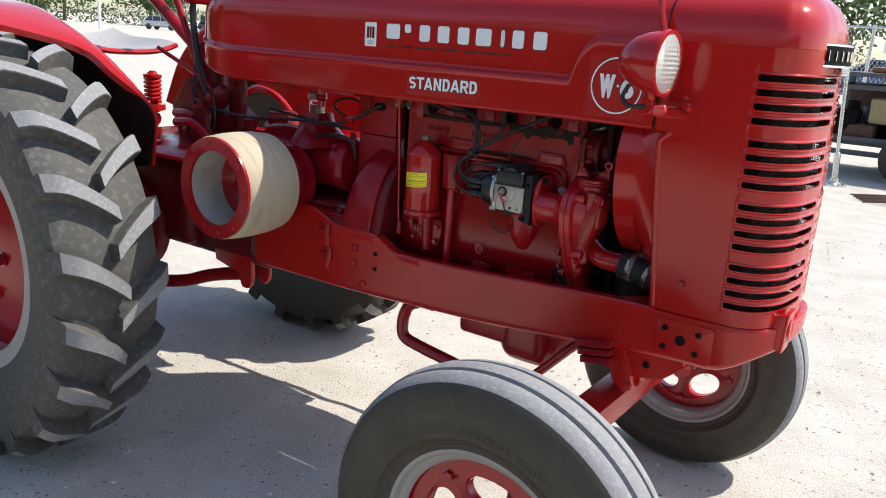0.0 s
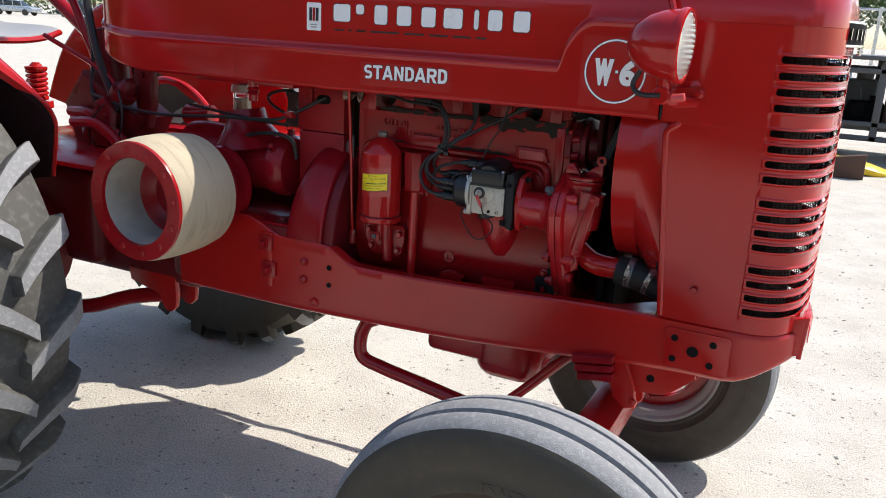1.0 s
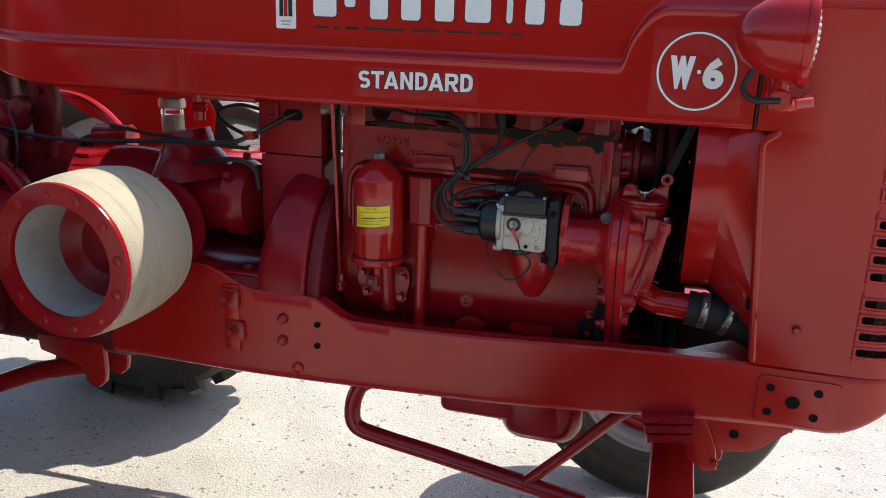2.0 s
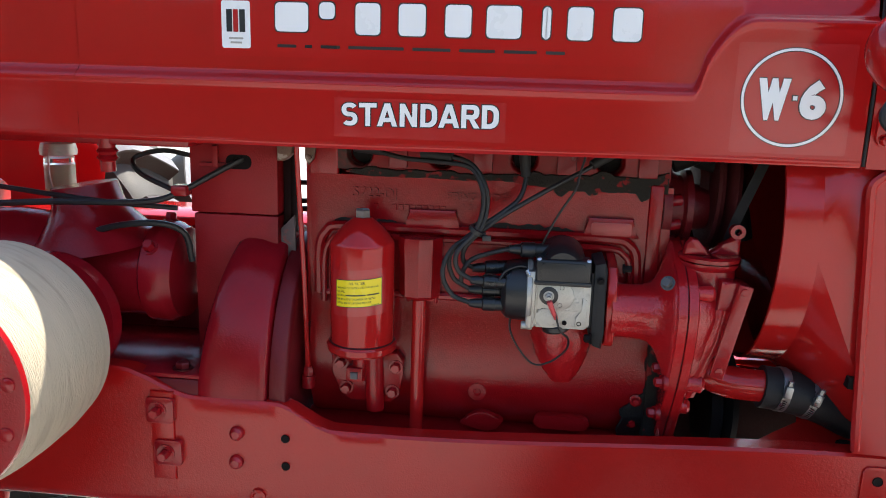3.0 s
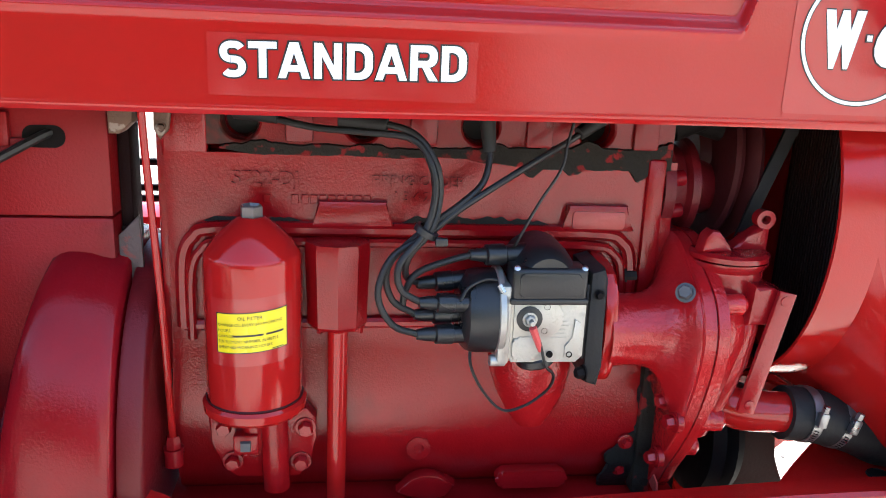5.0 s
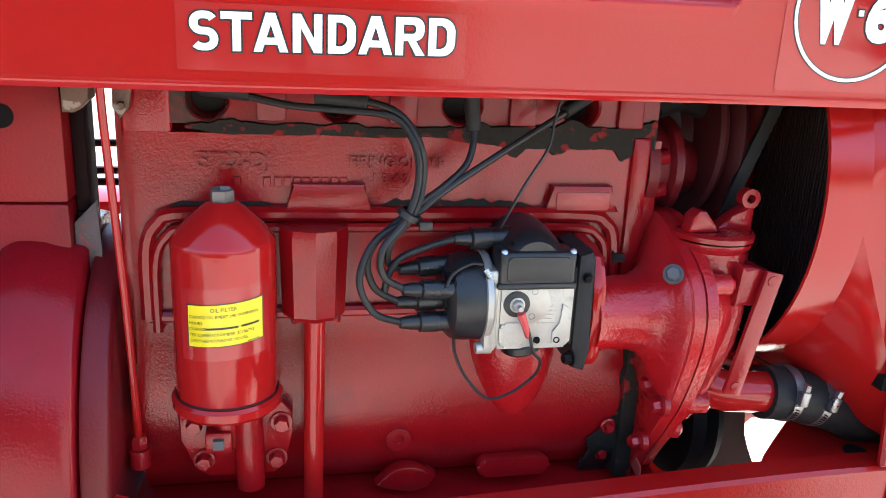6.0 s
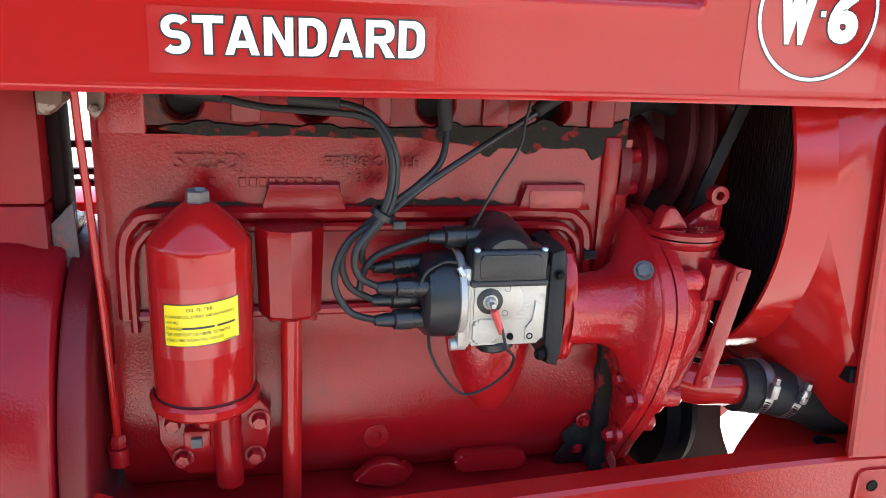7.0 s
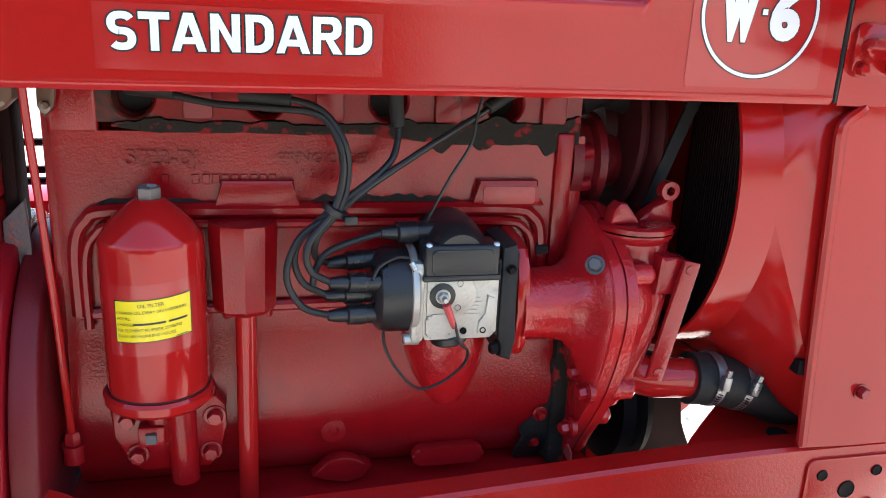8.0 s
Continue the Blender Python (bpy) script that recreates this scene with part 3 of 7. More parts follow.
for s in (-1, 1):
    for x, z, r in ((0.742, 0.725, 0.0065), (0.816, 0.725, 0.0065), (0.742, 0.681, 0.0065), (0.814, 0.681, 0.0065), (0.779, 0.703, 0.0105), (-0.082, 0.719, 0.006), (-0.082, 0.675, 0.006)):
        hole(x, z, r, s * (0.2008 if x > 0.7 and s < 0 else 0.1985))
bm = B()
prism(bm, rounded(0.722, 0.85, 0.662, 0.745, 0.008), "y", -0.2002, -0.19, 0.003)
part("frame_pad", bm, ROUGH_CAST, rail)
for x, z in ((-0.155, 0.722), (-0.157, 0.676)):
    bm = B()
    lathe(bm, (x, -0.198, z), (0, -1, 0), [(0, 0.0), (0, 0.011), (0.005, 0.010), (0.009, 0.006), (0.01, 0)], 18)
    part("rivet", bm, CAST, rail)
for x, z in ((-0.272, 0.752), (-0.262, 0.685)):
    bm = B()
    prism(bm, rounded(x - 0.018, x + 0.024, z - 0.02, z + 0.02, 0.006), "y", -0.206, -0.19, 0.002)
    lathe(bm, (x, -0.206, z), (0, -1, 0), [(0, 0.014), (0.002, 0.014), (0.002, 0.009)], 18)
    hexbolt(bm, (x, -0.207, z), (0, -1, 0), 0.008, 0.012)
    part("frame_bolt", bm, CAST, rail)
bm = B()
prism(bm, [(-0.285, 0.64), (-0.25, 0.64), (-0.25, 0.78), (-0.285, 0.78)], "y", -0.2015, -0.19, 0.002)
part("frame_rib", bm, ROUGH_CAST, rail)
bm = B()
lathe(bm, (-0.125, -0.195, 0.622), (0, -1, 0), [(0, 0.012), (0.006, 0.012), (0.007, 0.008), (0.004, 0.006), (0.004, 0)], 18)
part("frame_plug", bm, ROUGH_CAST, rail)
# front tow bracket
bm = B()
prism(bm, [(0.93, 0.712), (0.968, 0.714), (0.972, 0.795), (0.934, 0.785)], "y", -0.138, -0.124, 0.003)
prism(bm, [(0.964, 0.708), (0.973, 0.708), (0.977, 0.795), (0.968, 0.795)], "y", -0.135, -0.07, 0.002)
lathe(bm, (0.9775, -0.1, 0.755), (1, 0, 0.03), [(0, 0), (0.001, 0.018), (0.002, 0.02), (0, 0.022)], 20)
part("tow_bracket", bm, ROUGH_CAST, tractor)
# deck in front of the engine, with its curved rear edge, and the cross member
bm = B()
prism(bm, [(0.545, -0.185), (0.564, -0.183), (0.582, -0.164), (0.602, -0.142), (0.630, -0.115), (0.668, -0.080), (0.712, -0.04), (0.745, 0.0), (0.745, 0.10), (0.70, 0.142), (0.572, 0.17), (0.545, 0.185), (0.84, 0.185), (0.84, -0.185)], "z", 0.745, 0.750, 0.001)
deck = part("radiator_deck", bm, ROUGH_CAST, tractor, "flat red deck under the radiator")
# Dark disc in place of a hole: its shade is only colour.
bm = B()
lathe(bm, (0.717, -0.146, 0.7505), (0, 0, 1), [(0, 0), (0.0008, 0.012), (0.002, 0.013), (0, 0.014)], 18)
part("deck_hole", bm, DARK, deck)
bm = B()
box(bm, 0.80, 0.84, -0.17, 0.17, 0.66, 0.737, 0.006)
part("cross_member", bm, ROUGH_CAST, tractor)
# Added plate, outlined to fit the camera's view; near-black stands for shade.
bm = B()
prism(bm, [(0.52, 0.555), (0.768, 0.555), (0.758, 0.590), (0.746, 0.615), (0.737, 0.638), (0.730, 0.665), (0.728, 0.70), (0.73, 0.736), (0.52, 0.80)], "y", 0.09, 0.105, 0.003)
part("front_support", bm, SHADEGRIME, tractor, "added dark plate standing for the shaded inside of the frame")

# ---- bell housing, post, rear housing ----
bm = B()
rows = []
def shell_row(x, k, lean=0.0, bulge=0.0):
    """Section of the clutch housing: a ridge with steep sides, fuller where it bulges."""
    p, high = 1.36 - 0.52 * bulge, 0.238 + 0.027 * bulge
    row = []
    for i in range(49):
        t = radians(-12 + 204 * i / 48)
        c, q = math.cos(t), math.sin(t)
        row.append((x + lean * max(0.0, q), math.copysign(abs(c) ** p, c) * 0.194 * k, 0.735 + math.copysign(abs(q) ** p, q) * high * k))
    return row


rows = [shell_row(*r) for r in ((-0.229, 0.90, 0.034, 0.9), (-0.227, 0.945, 0.034, 0.95), (-0.221, 0.975, 0.034, 1.0), (-0.211, 0.992, 0.032, 1.0), (-0.198, 1.0, 0.026, 1.0), (-0.178, 1.0, 0.016, 1.0), (-0.158, 1.0, 0.008, 0.97), (-0.142, 1.0, 0.002, 0.9), (-0.128, 1.0, 0, 0.85), (-0.117, 0.998, 0, 0.8), (-0.114, 0.985, 0, 0.8))]
vs = grid(bm, rows)
bm.faces.new(vs[0])
bm.faces.new(vs[-1][::-1])
part("bell_housing", bm, MAROON, tractor, "curved red clutch housing", 50)
bm = B()
rows = [shell_row(*r) for r in ((-0.110, 0.94, 0, 0.75), (-0.110, 0.965, 0, 0.75), (-0.108, 0.97, 0, 0.75), (-0.089, 0.97, 0, 0.7), (-0.086, 0.96, 0, 0.7), (-0.084, 0.90, 0, 0.7))]
vs = grid(bm, rows)
bm.faces.new(vs[0])
bm.faces.new(vs[-1][::-1])
part("engine_flange", bm, GEARBOX, tractor, "", 50)
bm = B()
box(bm, -0.262, -0.127, -0.073, 0.03, 0.80, 1.024, 0.004)
box(bm, -0.264, -0.126, -0.076, 0.03, 1.026, 1.15, 0.003)
box(bm, -0.226, -0.216, -0.084, -0.075, 1.096, 1.13, 0.002)
box(bm, -0.246, -0.198, -0.081, -0.075, 1.097, 1.104, 0.001)
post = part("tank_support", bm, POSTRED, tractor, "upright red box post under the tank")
# Dark strip added where the post's side only lies in shade.
bm = B()
box(bm, -0.1255, -0.113, -0.05, -0.01, 0.99, 1.13, 0.002)
box(bm, -0.1245, -0.115, -0.056, -0.048, 1.0, 1.012, 0.001)
part("firewall_edge", bm, SHADEGRIME, post, "added dark strip for the post's shaded side")
bm = B()
prism(bm, [(-0.1255, 0.93), (-0.101, 0.93), (-0.103, 1.0), (-0.104, 1.026), (-0.1255, 1.004)], "y", -0.066, -0.06, 0.001)
part("bare_plate", bm, PLATEGREY, post, "weathered plate beside the post")
bm = B()
prism(bm, [(-0.122, 1.147), (-0.122, 1.112), (-0.112, 1.112), (-0.099, 1.124), (-0.096, 1.147)], "y", -0.092, -0.06, 0.003)
prism(bm, [(-0.078, 1.147), (-0.079, 1.118), (-0.073, 1.108), (-0.064, 1.118), (-0.06, 1.147)], "y", -0.095, -0.088, 0.003)
hexbolt(bm, (-0.071, -0.095, 1.12), (0, -1, 0), 0.004, 0.004)
part("grimy_bracket", bm, RUSTY, post, "rusty bracket under the hood")
# Dark slip on the post, painted shade for the cable's hole.
bm = B()
prism(bm, rounded(-0.206, -0.166, 1.095, 1.117, 0.0105), "y", -0.0775, -0.0755, 0)
part("cable_hole", bm, DARK, post)
bm = B()
tube(bm, [(-0.42, -0.12, 0.99), (-0.36, -0.12, 1.008), (-0.30, -0.11, 1.012), (-0.268, -0.095, 0.995), (-0.262, -0.085, 0.95)], 0.005, 8)
part("drain_hose", bm, WIRE, tractor, "black hose arched over the gear casting")
bm = B()
lathe(bm, (-0.62, -0.05, 0.922), (1, 0, 0), [(0, 0), (0, 0.09), (0.06, 0.092), (0.19, 0.078), (0.26, 0.072), (0.285, 0.074), (0.29, 0.08), (0.318, 0.081), (0.322, 0.078), (0.336, 0.072), (0.341, 0)], 28)
lathe(bm, (-0.43, -0.06, 0.96), (-0.15, 0, 1), [(0, 0.11), (0.025, 0.085), (0.05, 0.065), (0.07, 0.055), (0.10, 0.05), (0.10, 0)], 28)
for a in (40, 100, 150, 210):
    hexbolt(bm, (-0.316, -0.05 - 0.08 * math.cos(radians(a)), 0.922 + 0.08 * math.sin(radians(a))), (0, -math.cos(radians(a)), math.sin(radians(a))), 0.009, 0.012)
part("governor_housing", bm, MAROON, tractor, "rounded red casting with bolted flange", 45)
bm = B()
box(bm, -0.60, -0.20, -0.19, 0.19, 0.60, 0.80, 0.02)
# Hidden hump added to keep a strip of sun off the housing's top.
box(bm, -0.52, -0.24, 0.022, 0.185, 0.78, 0.862, 0.012)
box(bm, -1.30, -0.52, -0.17, 0.17, 0.56, 0.90, 0.035, 3)
box(bm, -1.34, -0.86, -0.22, 0.22, 0.58, 0.86, 0.04, 3)
hexbolt(bm, (-0.248, -0.165, 0.804), (0, 0, 1), 0.011, 0.009)
part("transmission_housing", bm, GEARBOX, tractor, "large dark red gear housing")
bm = B()
prism(bm, [(-0.62, -0.186), (-0.20, -0.186), (-0.20, 0.02), (-0.62, 0.02)], "z", 0.796, 0.803, 0.002)
part("housing_deck", bm, MAROON, tractor, "flat maroon top of the gear housing")
for s in (-1, 1):
    bm = B()
    lathe(bm, (-1.14, s * 0.2, 0.63), (0, s, 0), [(0, 0), (0, 0.17), (0.04, 0.165), (0.10, 0.11), (0.32, 0.085), (0.36, 0.12), (0.38, 0.12), (0.38, 0)], 28)
    part("axle_housing", bm, GEARBOX, tractor)
bm = B()
box(bm, -1.32, -0.62, -0.36, 0.36, 0.902, 0.915, 0.003)
for s in (-1, 1):
    box(bm, -1.30, -0.95, s * 0.29 - 0.05, s * 0.29 + 0.05, 0.916, 0.926, 0.002)
part("platform", bm, MAROON, tractor, "red steel driver platform")

# belt pulley
px, pz = -0.437, 0.876
bm = B()
lathe(bm, (px, -0.455, pz), (0, 1, 0), [(0.004, 0.128), (0.0, 0.136), (0.01, 0.1405), (0.05, 0.1445), (0.095, 0.1455), (0.14, 0.144), (0.18, 0.138), (0.187, 0.13)], 64)
pulley = part("belt_pulley", bm, FIBRE, tractor, "pale fibre-faced belt pulley with red rim")
bm = B()
lathe(bm, (px, -0.459, pz), (0, 1, 0), [(0.012, 0.1), (0.0, 0.101), (0.0, 0.1365), (0.006, 0.138), (0.012, 0.137)], 64)
rim = part("rim", bm, CAST, pulley, "red painted end ring")
for i in range(12):
    a = radians(30 * i + 8)
    bm = B()
    lathe(bm, (px + 0.119 * math.cos(a), -0.459, pz + 0.119 * math.sin(a)), (0, -1, 0), [(0, 0.009), (0.002, 0.0085), (0.0035, 0.005), (0.004, 0)], 14)
    part("rivet", bm, CAST, pulley)
bm = B()
lathe(bm, (px, -0.45, pz), (0, 1, 0), [(0.0, 0.1), (0.03, 0.0985), (0.06, 0.0975), (0.11, 0.0965)], 48)
part("bore", bm, GREYIN, pulley, "dusty beige inside of the pulley")
bm = B()
lathe(bm, (px, -0.345, pz), (0, 1, 0), [(0.0, 0.0), (0.0, 0.03), (0.01, 0.035), (0.012, 0.06), (0.004, 0.075), (0.0, 0.088), (-0.004, 0.0965), (0.02, 0.0968)], 48)
part("web", bm, MAROON, pulley, "dark red wheel web inside the pulley")
bm = B()
lathe(bm, (px, -0.28, pz), (0, 1, 0), [(0, 0.06), (0.02, 0.075), (0.08, 0.08), (0.085, 0.1), (0.11, 0.1), (0.12, 0.0)], 32)
part("pulley_drive_housing", bm, MAROON, tractor)

# ---- engine ----
YB = -0.088
bm = B()
# lower crankcase with a bulging side
rows = []
for x in [-0.072 + 0.0265 * i for i in range(21)]:
    rows.append([(x, y, z) for y, z in ((0.0, 0.70), (-0.05, 0.70), (-0.078, 0.722), (-0.091, 0.75), (-0.0975, 0.78), (-0.0985, 0.81), (-0.095, 0.85), (YB - 0.001, 0.885), (YB + 0.002, 0.905), (YB + 0.002, 1.0), (YB + 0.002, 1.096), (0.0, 1.096))])
vs = grid(bm, rows)
bm.faces.new(vs[0])
bm.faces.new(vs[-1][::-1])
block = part("engine_block", bm, BLOCKRED, tractor, "worn red painted engine block with dark grease stains")
bm = B()
box(bm, -0.06, 0.452, -0.058, 0.09, 1.088, 1.16, 0.003)
head = part("cylinder_head", bm, HEADRED, tractor, "red cylinder head above a blackened gasket line")
ports = (0.002, 0.123, 0.244, 0.367)
cuts = [-0.045, 0.0625, 0.1835, 0.3055, 0.452]
for q, x in enumerate(ports):
    # face plate round a tapered bore
    bm = B()
    x0, x1, z0, z1 = cuts[q] - x, cuts[q + 1] - x, -0.024, 0.036
    rim_, face_ = [], []
    for t in sorted({math.atan2(b_, a_) for a_ in (x0, x1) for b_ in (z0, z1)} | {2 * math.pi * i / 40 - math.pi + 0.013 for i in range(40)}):
        c, v = math.cos(t), math.sin(t)
        k = min((x1 if c > 0 else x0) / c if abs(c) > 1e-9 else 9, (z1 if v > 0 else z0) / v if abs(v) > 1e-9 else 9)
        face_.append((x + k * c, -0.084, 1.128 + k * v))
        rim_.append((c, v))
    loops = [[(a_[0], -0.058, a_[2]) for a_ in face_], face_]
    loops += [[(x + r * c, y, 1.128 + r * v) for c, v in rim_] for r, y in ((0.0215, -0.084), (0.0195, -0.0825), (0.017, -0.075), (0.0155, -0.0605))]
    grid(bm, [lp + lp[:1] for lp in loops])
    part("head_face", bm, HEADRED, head)
bm = B()
rows = []
for i in range(701):
    x0 = -0.018 + 0.468 * i / 700
    rag = noise.fractal((x0 * 26, 1.7, 0.4), 0.7, 2.1, 6)
    rag2 = noise.fractal((x0 * 31, 6.1, 2.2), 0.7, 2.1, 6)
    right = smoothstep(0.2, 0.34, x0)
    tongue = 0.030 * max(0.0, noise.noise((x0 * 42, 2.0, 0.0))) ** 0.8 * right * smoothstep(0.46, 0.42, x0)
    thin = smoothstep(-0.02, 0.02, x0)
    lo = 1.1005 - (0.005 + 0.0022 * rag) * thin - 0.009 * right - tongue * (0.6 + 0.5 * abs(rag2))
    hi = 1.1015 + 0.003 * thin + 0.0022 * rag2 + 0.004 * right + 0.016 * max(0.0, noise.noise((x0 * 33, 7.3, 0.0))) * (0.5 + 0.5 * right) * (0.7 + abs(rag))
    rows.append([(x0, YB + 0.004, lo - 0.001), (x0, YB - 0.0008, lo), (x0, YB - 0.0008, hi), (x0, YB + 0.004, hi + 0.001)])
grid(bm, rows)
part("gasket_line", bm, DIRT, block, "black oily gasket seam with flaked paint")
for x in (0.06, 0.185, 0.305, 0.42):
    bm = B()
    box(bm, x - 0.014, x + 0.014, -0.09, -0.083, 1.108, 1.16, 0.003)
    part("head_rib", bm, HEADRED, head)
bm = B()
box(bm, -0.081, -0.0555, -0.08, 0.09, 0.86, 1.15, 0.004)
part("rear_plate", bm, BLOCKRED, block)
# Near-black sleeve in each bore: the recess's depth is painted dark.
for x in ports:
    bm = B()
    lathe(bm, (x, -0.0602, 1.128), (0, -1, 0), [(0, 0.0), (0.0003, 0.0165), (0.014, 0.0168), (0.014, 0.0174)], 24)
    part("plug_port", bm, PORTBLACK, head, "spark plug recess with its shade put into the colour")
bm = B()
box(bm, -0.0745, -0.03, -0.0857, -0.06, 1.09, 1.16, 0.004, 3)
part("block_shoulder", bm, BLOCKRED, block)

# side cover: bead round a pressed plate
bm = B()
bead = [(-0.058, 0.915), (-0.057, 0.985), (-0.046, 1.011), (-0.022, 1.02), (0.10, 1.02), (0.25, 1.02), (0.375, 1.019), (0.402, 1.011), (0.413, 0.99), (0.415, 0.93)]
tube(bm, [(x, YB - 0.003, z) for x, z in bead], 0.0075, 8, 5)
tube(bm, [(x * 0.965 + 0.006, YB - 0.004, z - 0.014) for x, z in bead], 0.005, 8, 5)
tube(bm, [(-0.058, YB - 0.001, 0.915), (0.10, YB - 0.003, 0.918), (0.415, YB - 0.001, 0.918)], 0.006, 8, 5)
part("side_cover_bead", bm, BLOCKRED, block)
for x0, x1 in ((0.079, 0.149), (0.340, 0.405)):
    bm = B()
    prism(bm, [(x0 - 0.01, 1.022), (x0 - 0.002, 1.03), (x0, 1.05), (x1, 1.05), (x1 + 0.002, 1.03), (x1 + 0.01, 1.022)], "y", YB - 0.008, YB + 0.004, 0.002)
    part("casting_boss", bm, BLOCKRED, block)
for x0, x1 in ((0.345, 0.402),):
    bm = B()
    prism(bm, rounded(x0, x1, 1.025, 1.0435, 0.003), "y", YB - 0.0095, YB - 0.008, 0.0005)
    part("number_pad", bm, PALE, block, "pale rubbed casting pad")
# dark grime lying along the top of the bead
for xa, xb in ((-0.035, 0.062), (0.165, 0.322)):
    bm = B()
    rows = []
    for i in range(81):
        x0 = xa + (xb - xa) * i / 80
        h = (0.004 + 0.005 * abs(noise.noise((x0 * 25, 8, 1))) + 0.003 * noise.noise((x0 * 120, 1, 8))) * min(1, 12 * i / 80, 12 * (80 - i) / 80) + 0.0005
        rows.append([(x0, YB - 0.001, 1.0265), (x0, YB + 0.0008, 1.0265 + h)])
    grid(bm, rows)
    part("grime_streak", bm, DIRT, block)
# half-round boss, bar boss, plug and tapered cup on the crankcase
bm = B()
prism(bm, [(0.166, 0.722), (0.180, 0.716), (0.205, 0.711), (0.222, 0.716), (0.232, 0.729)] + arc(0.200, 0.708, 0.034, 42, 145, 10), "y", -0.108, -0.09, 0.002)
part("half_round_boss", bm, BLOCKRED, block)
bm = B()
prism(bm, rounded(0.278, 0.362, 0.722, 0.743, 0.009), "y", -0.106, -0.09, 0.004)
part("bar_boss", bm, BLOCKRED, block)
bm = B()
lathe(bm, (0.19, -0.0955, 0.771), (0, -1, 0), [(0, 0.0135), (0.004, 0.0135), (0.004, 0.009), (0.004, 0.006), (0.001, 0.004), (0.001, 0)], 20)
part("core_plug", bm, BLOCKRED, block)
bm = B()
lathe(bm, (0.310, -0.082, 0.905), (0.06, -0.04, -1), [(0, 0), (0, 0.046), (0.02, 0.0485), (0.04, 0.047), (0.065, 0.041), (0.09, 0.030), (0.108, 0.018), (0.116, 0.0)], 36)
part("drive_boss", bm, GEARCAST, block, "glossy red tapered boss below the magneto")
# raised casting marks
for text, x, z, size in (("5722-DJ", -0.008, 1.064, 0.0205), ("FIRING ORDER", 0.133, 1.066, 0.0145), ("1 3 4 2", 0.155, 1.050, 0.0135)):
    words("casting_mark", text, BLOCKRED, block, size, facing(x, YB + 0.0005, z), "raised cast lettering", 0.0034, 0.0004)
bm = B()
for x in (0.024, 0.052):
    box(bm, x, x + 0.007, YB - 0.001, YB + 0.003, 1.046, 1.055, 0.0005, 1)
for k in range(8):
    box(bm, 0.062 + 0.009 * k, 0.069 + 0.009 * k, YB - 0.001, YB + 0.003, 1.046, 1.055, 0.0005, 1)
tagged(part("worn_mark", bm, BLOCKRED, block), "worn casting mark", kind="stuff")
# front edge of the block with bolts; a dark plate stands for its black gap
bm = B()
box(bm, 0.44, 0.462, -0.105, 0.09, 0.71, 0.90, 0.003)
part("front_plate", bm, DIRT, block)
bm = B()
box(bm, 0.425, 0.445, -0.092, 0.09, 0.93, 1.10, 0.004)
part("front_cover", bm, BLOCKRED, block)
for z in (1.075, 1.04, 1.0):
    bm = B()
    cyl(bm, (0.445, -0.078, z), (0.472, -0.072, z + 0.003), 0.009)
    part("cover_stud", bm, MAROON, block)
bm = B()
lathe(bm, (0.446, -0.03, 1.062), (1, 0, 0), [(0, 0), (0, 0.062), (0.012, 0.062), (0.014, 0.05), (0.03, 0.047), (0.034, 0.055), (0.043, 0.055), (0.046, 0.036), (0.075, 0.03), (0.075, 0)], 36)
lathe(bm, (0.45, -0.05, 0.99), (1, 0, 0), [(0, 0), (0, 0.035), (0.02, 0.035), (0.026, 0.02), (0.026, 0)], 28)
# Wide box added behind the pump to block the bright gap.
box(bm, 0.448, 0.47, -0.05, 0.16, 0.93, 1.112, 0.006)
part("water_pump", bm, GEARBOX, block, "dark red water pump body", 40)
for x, y, z in ((0.428, -0.100, 0.776), (0.426, -0.092, 0.738)):
    bm = B()
    lathe(bm, (x, y, z), (0, -1, 0), [(0, 0.009), (0.003, 0.009), (0.004, 0.006)], 18)
    hexbolt(bm, (x, y - 0.003, z), (0, -1, 0), 0.0055, 0.006)
    part("cover_bolt", bm, CAST, block)

# black strip at the front edge of the crankcase: grease and the gap's shade together
bm = B()
rows = []
for i in range(181):
    z0 = 0.706 + 0.19 * i / 180
    y0 = -0.0995 + 0.018 * max(0.0, (0.75 - z0) / 0.04) ** 1.5 + 0.01 * max(0.0, (z0 - 0.85) / 0.05)
    edge = 0.44 - 0.034 * smoothstep(0.80, 0.75, z0) + 0.012 * smoothstep(0.84, 0.86, z0) - 0.006 * noise.fractal((z0 * 45, 1, 2), 0.7, 2.1, 5)
    rows.append([(edge, y0 + 0.002, z0), (edge + 0.002, y0 - 0.0008, z0), (0.4605, y0 - 0.0008, z0)])
grid(bm, rows)
part("grease_stain", bm, BLACKEDGE, block, "black edge of the crankcase, grease and gap shade in one")

# oil pan under the frame
bm = B()
box(bm, 0.14, 0.34, -0.10, 0.10, 0.525, 0.66, 0.018, 3)
box(bm, 0.262, 0.43, -0.105, 0.105, 0.482, 0.66, 0.05, 6)
box(bm, 0.10, 0.52, -0.118, 0.118, 0.628, 0.66, 0.004)
part("oil_pan", bm, CAST, tractor, "rounded red oil pan under the engine")
# Plate added to close off the bright ground below the engine.
bm = B()
box(bm, -0.10, 0.50, -0.122, 0.122, 0.655, 0.705, 0.006)
part("engine_base", bm, BLOCKRED, tractor, "red plate added to close the engine bay's floor")
# oil filter
FX, FY = 0.0165, -0.128
bm = B()
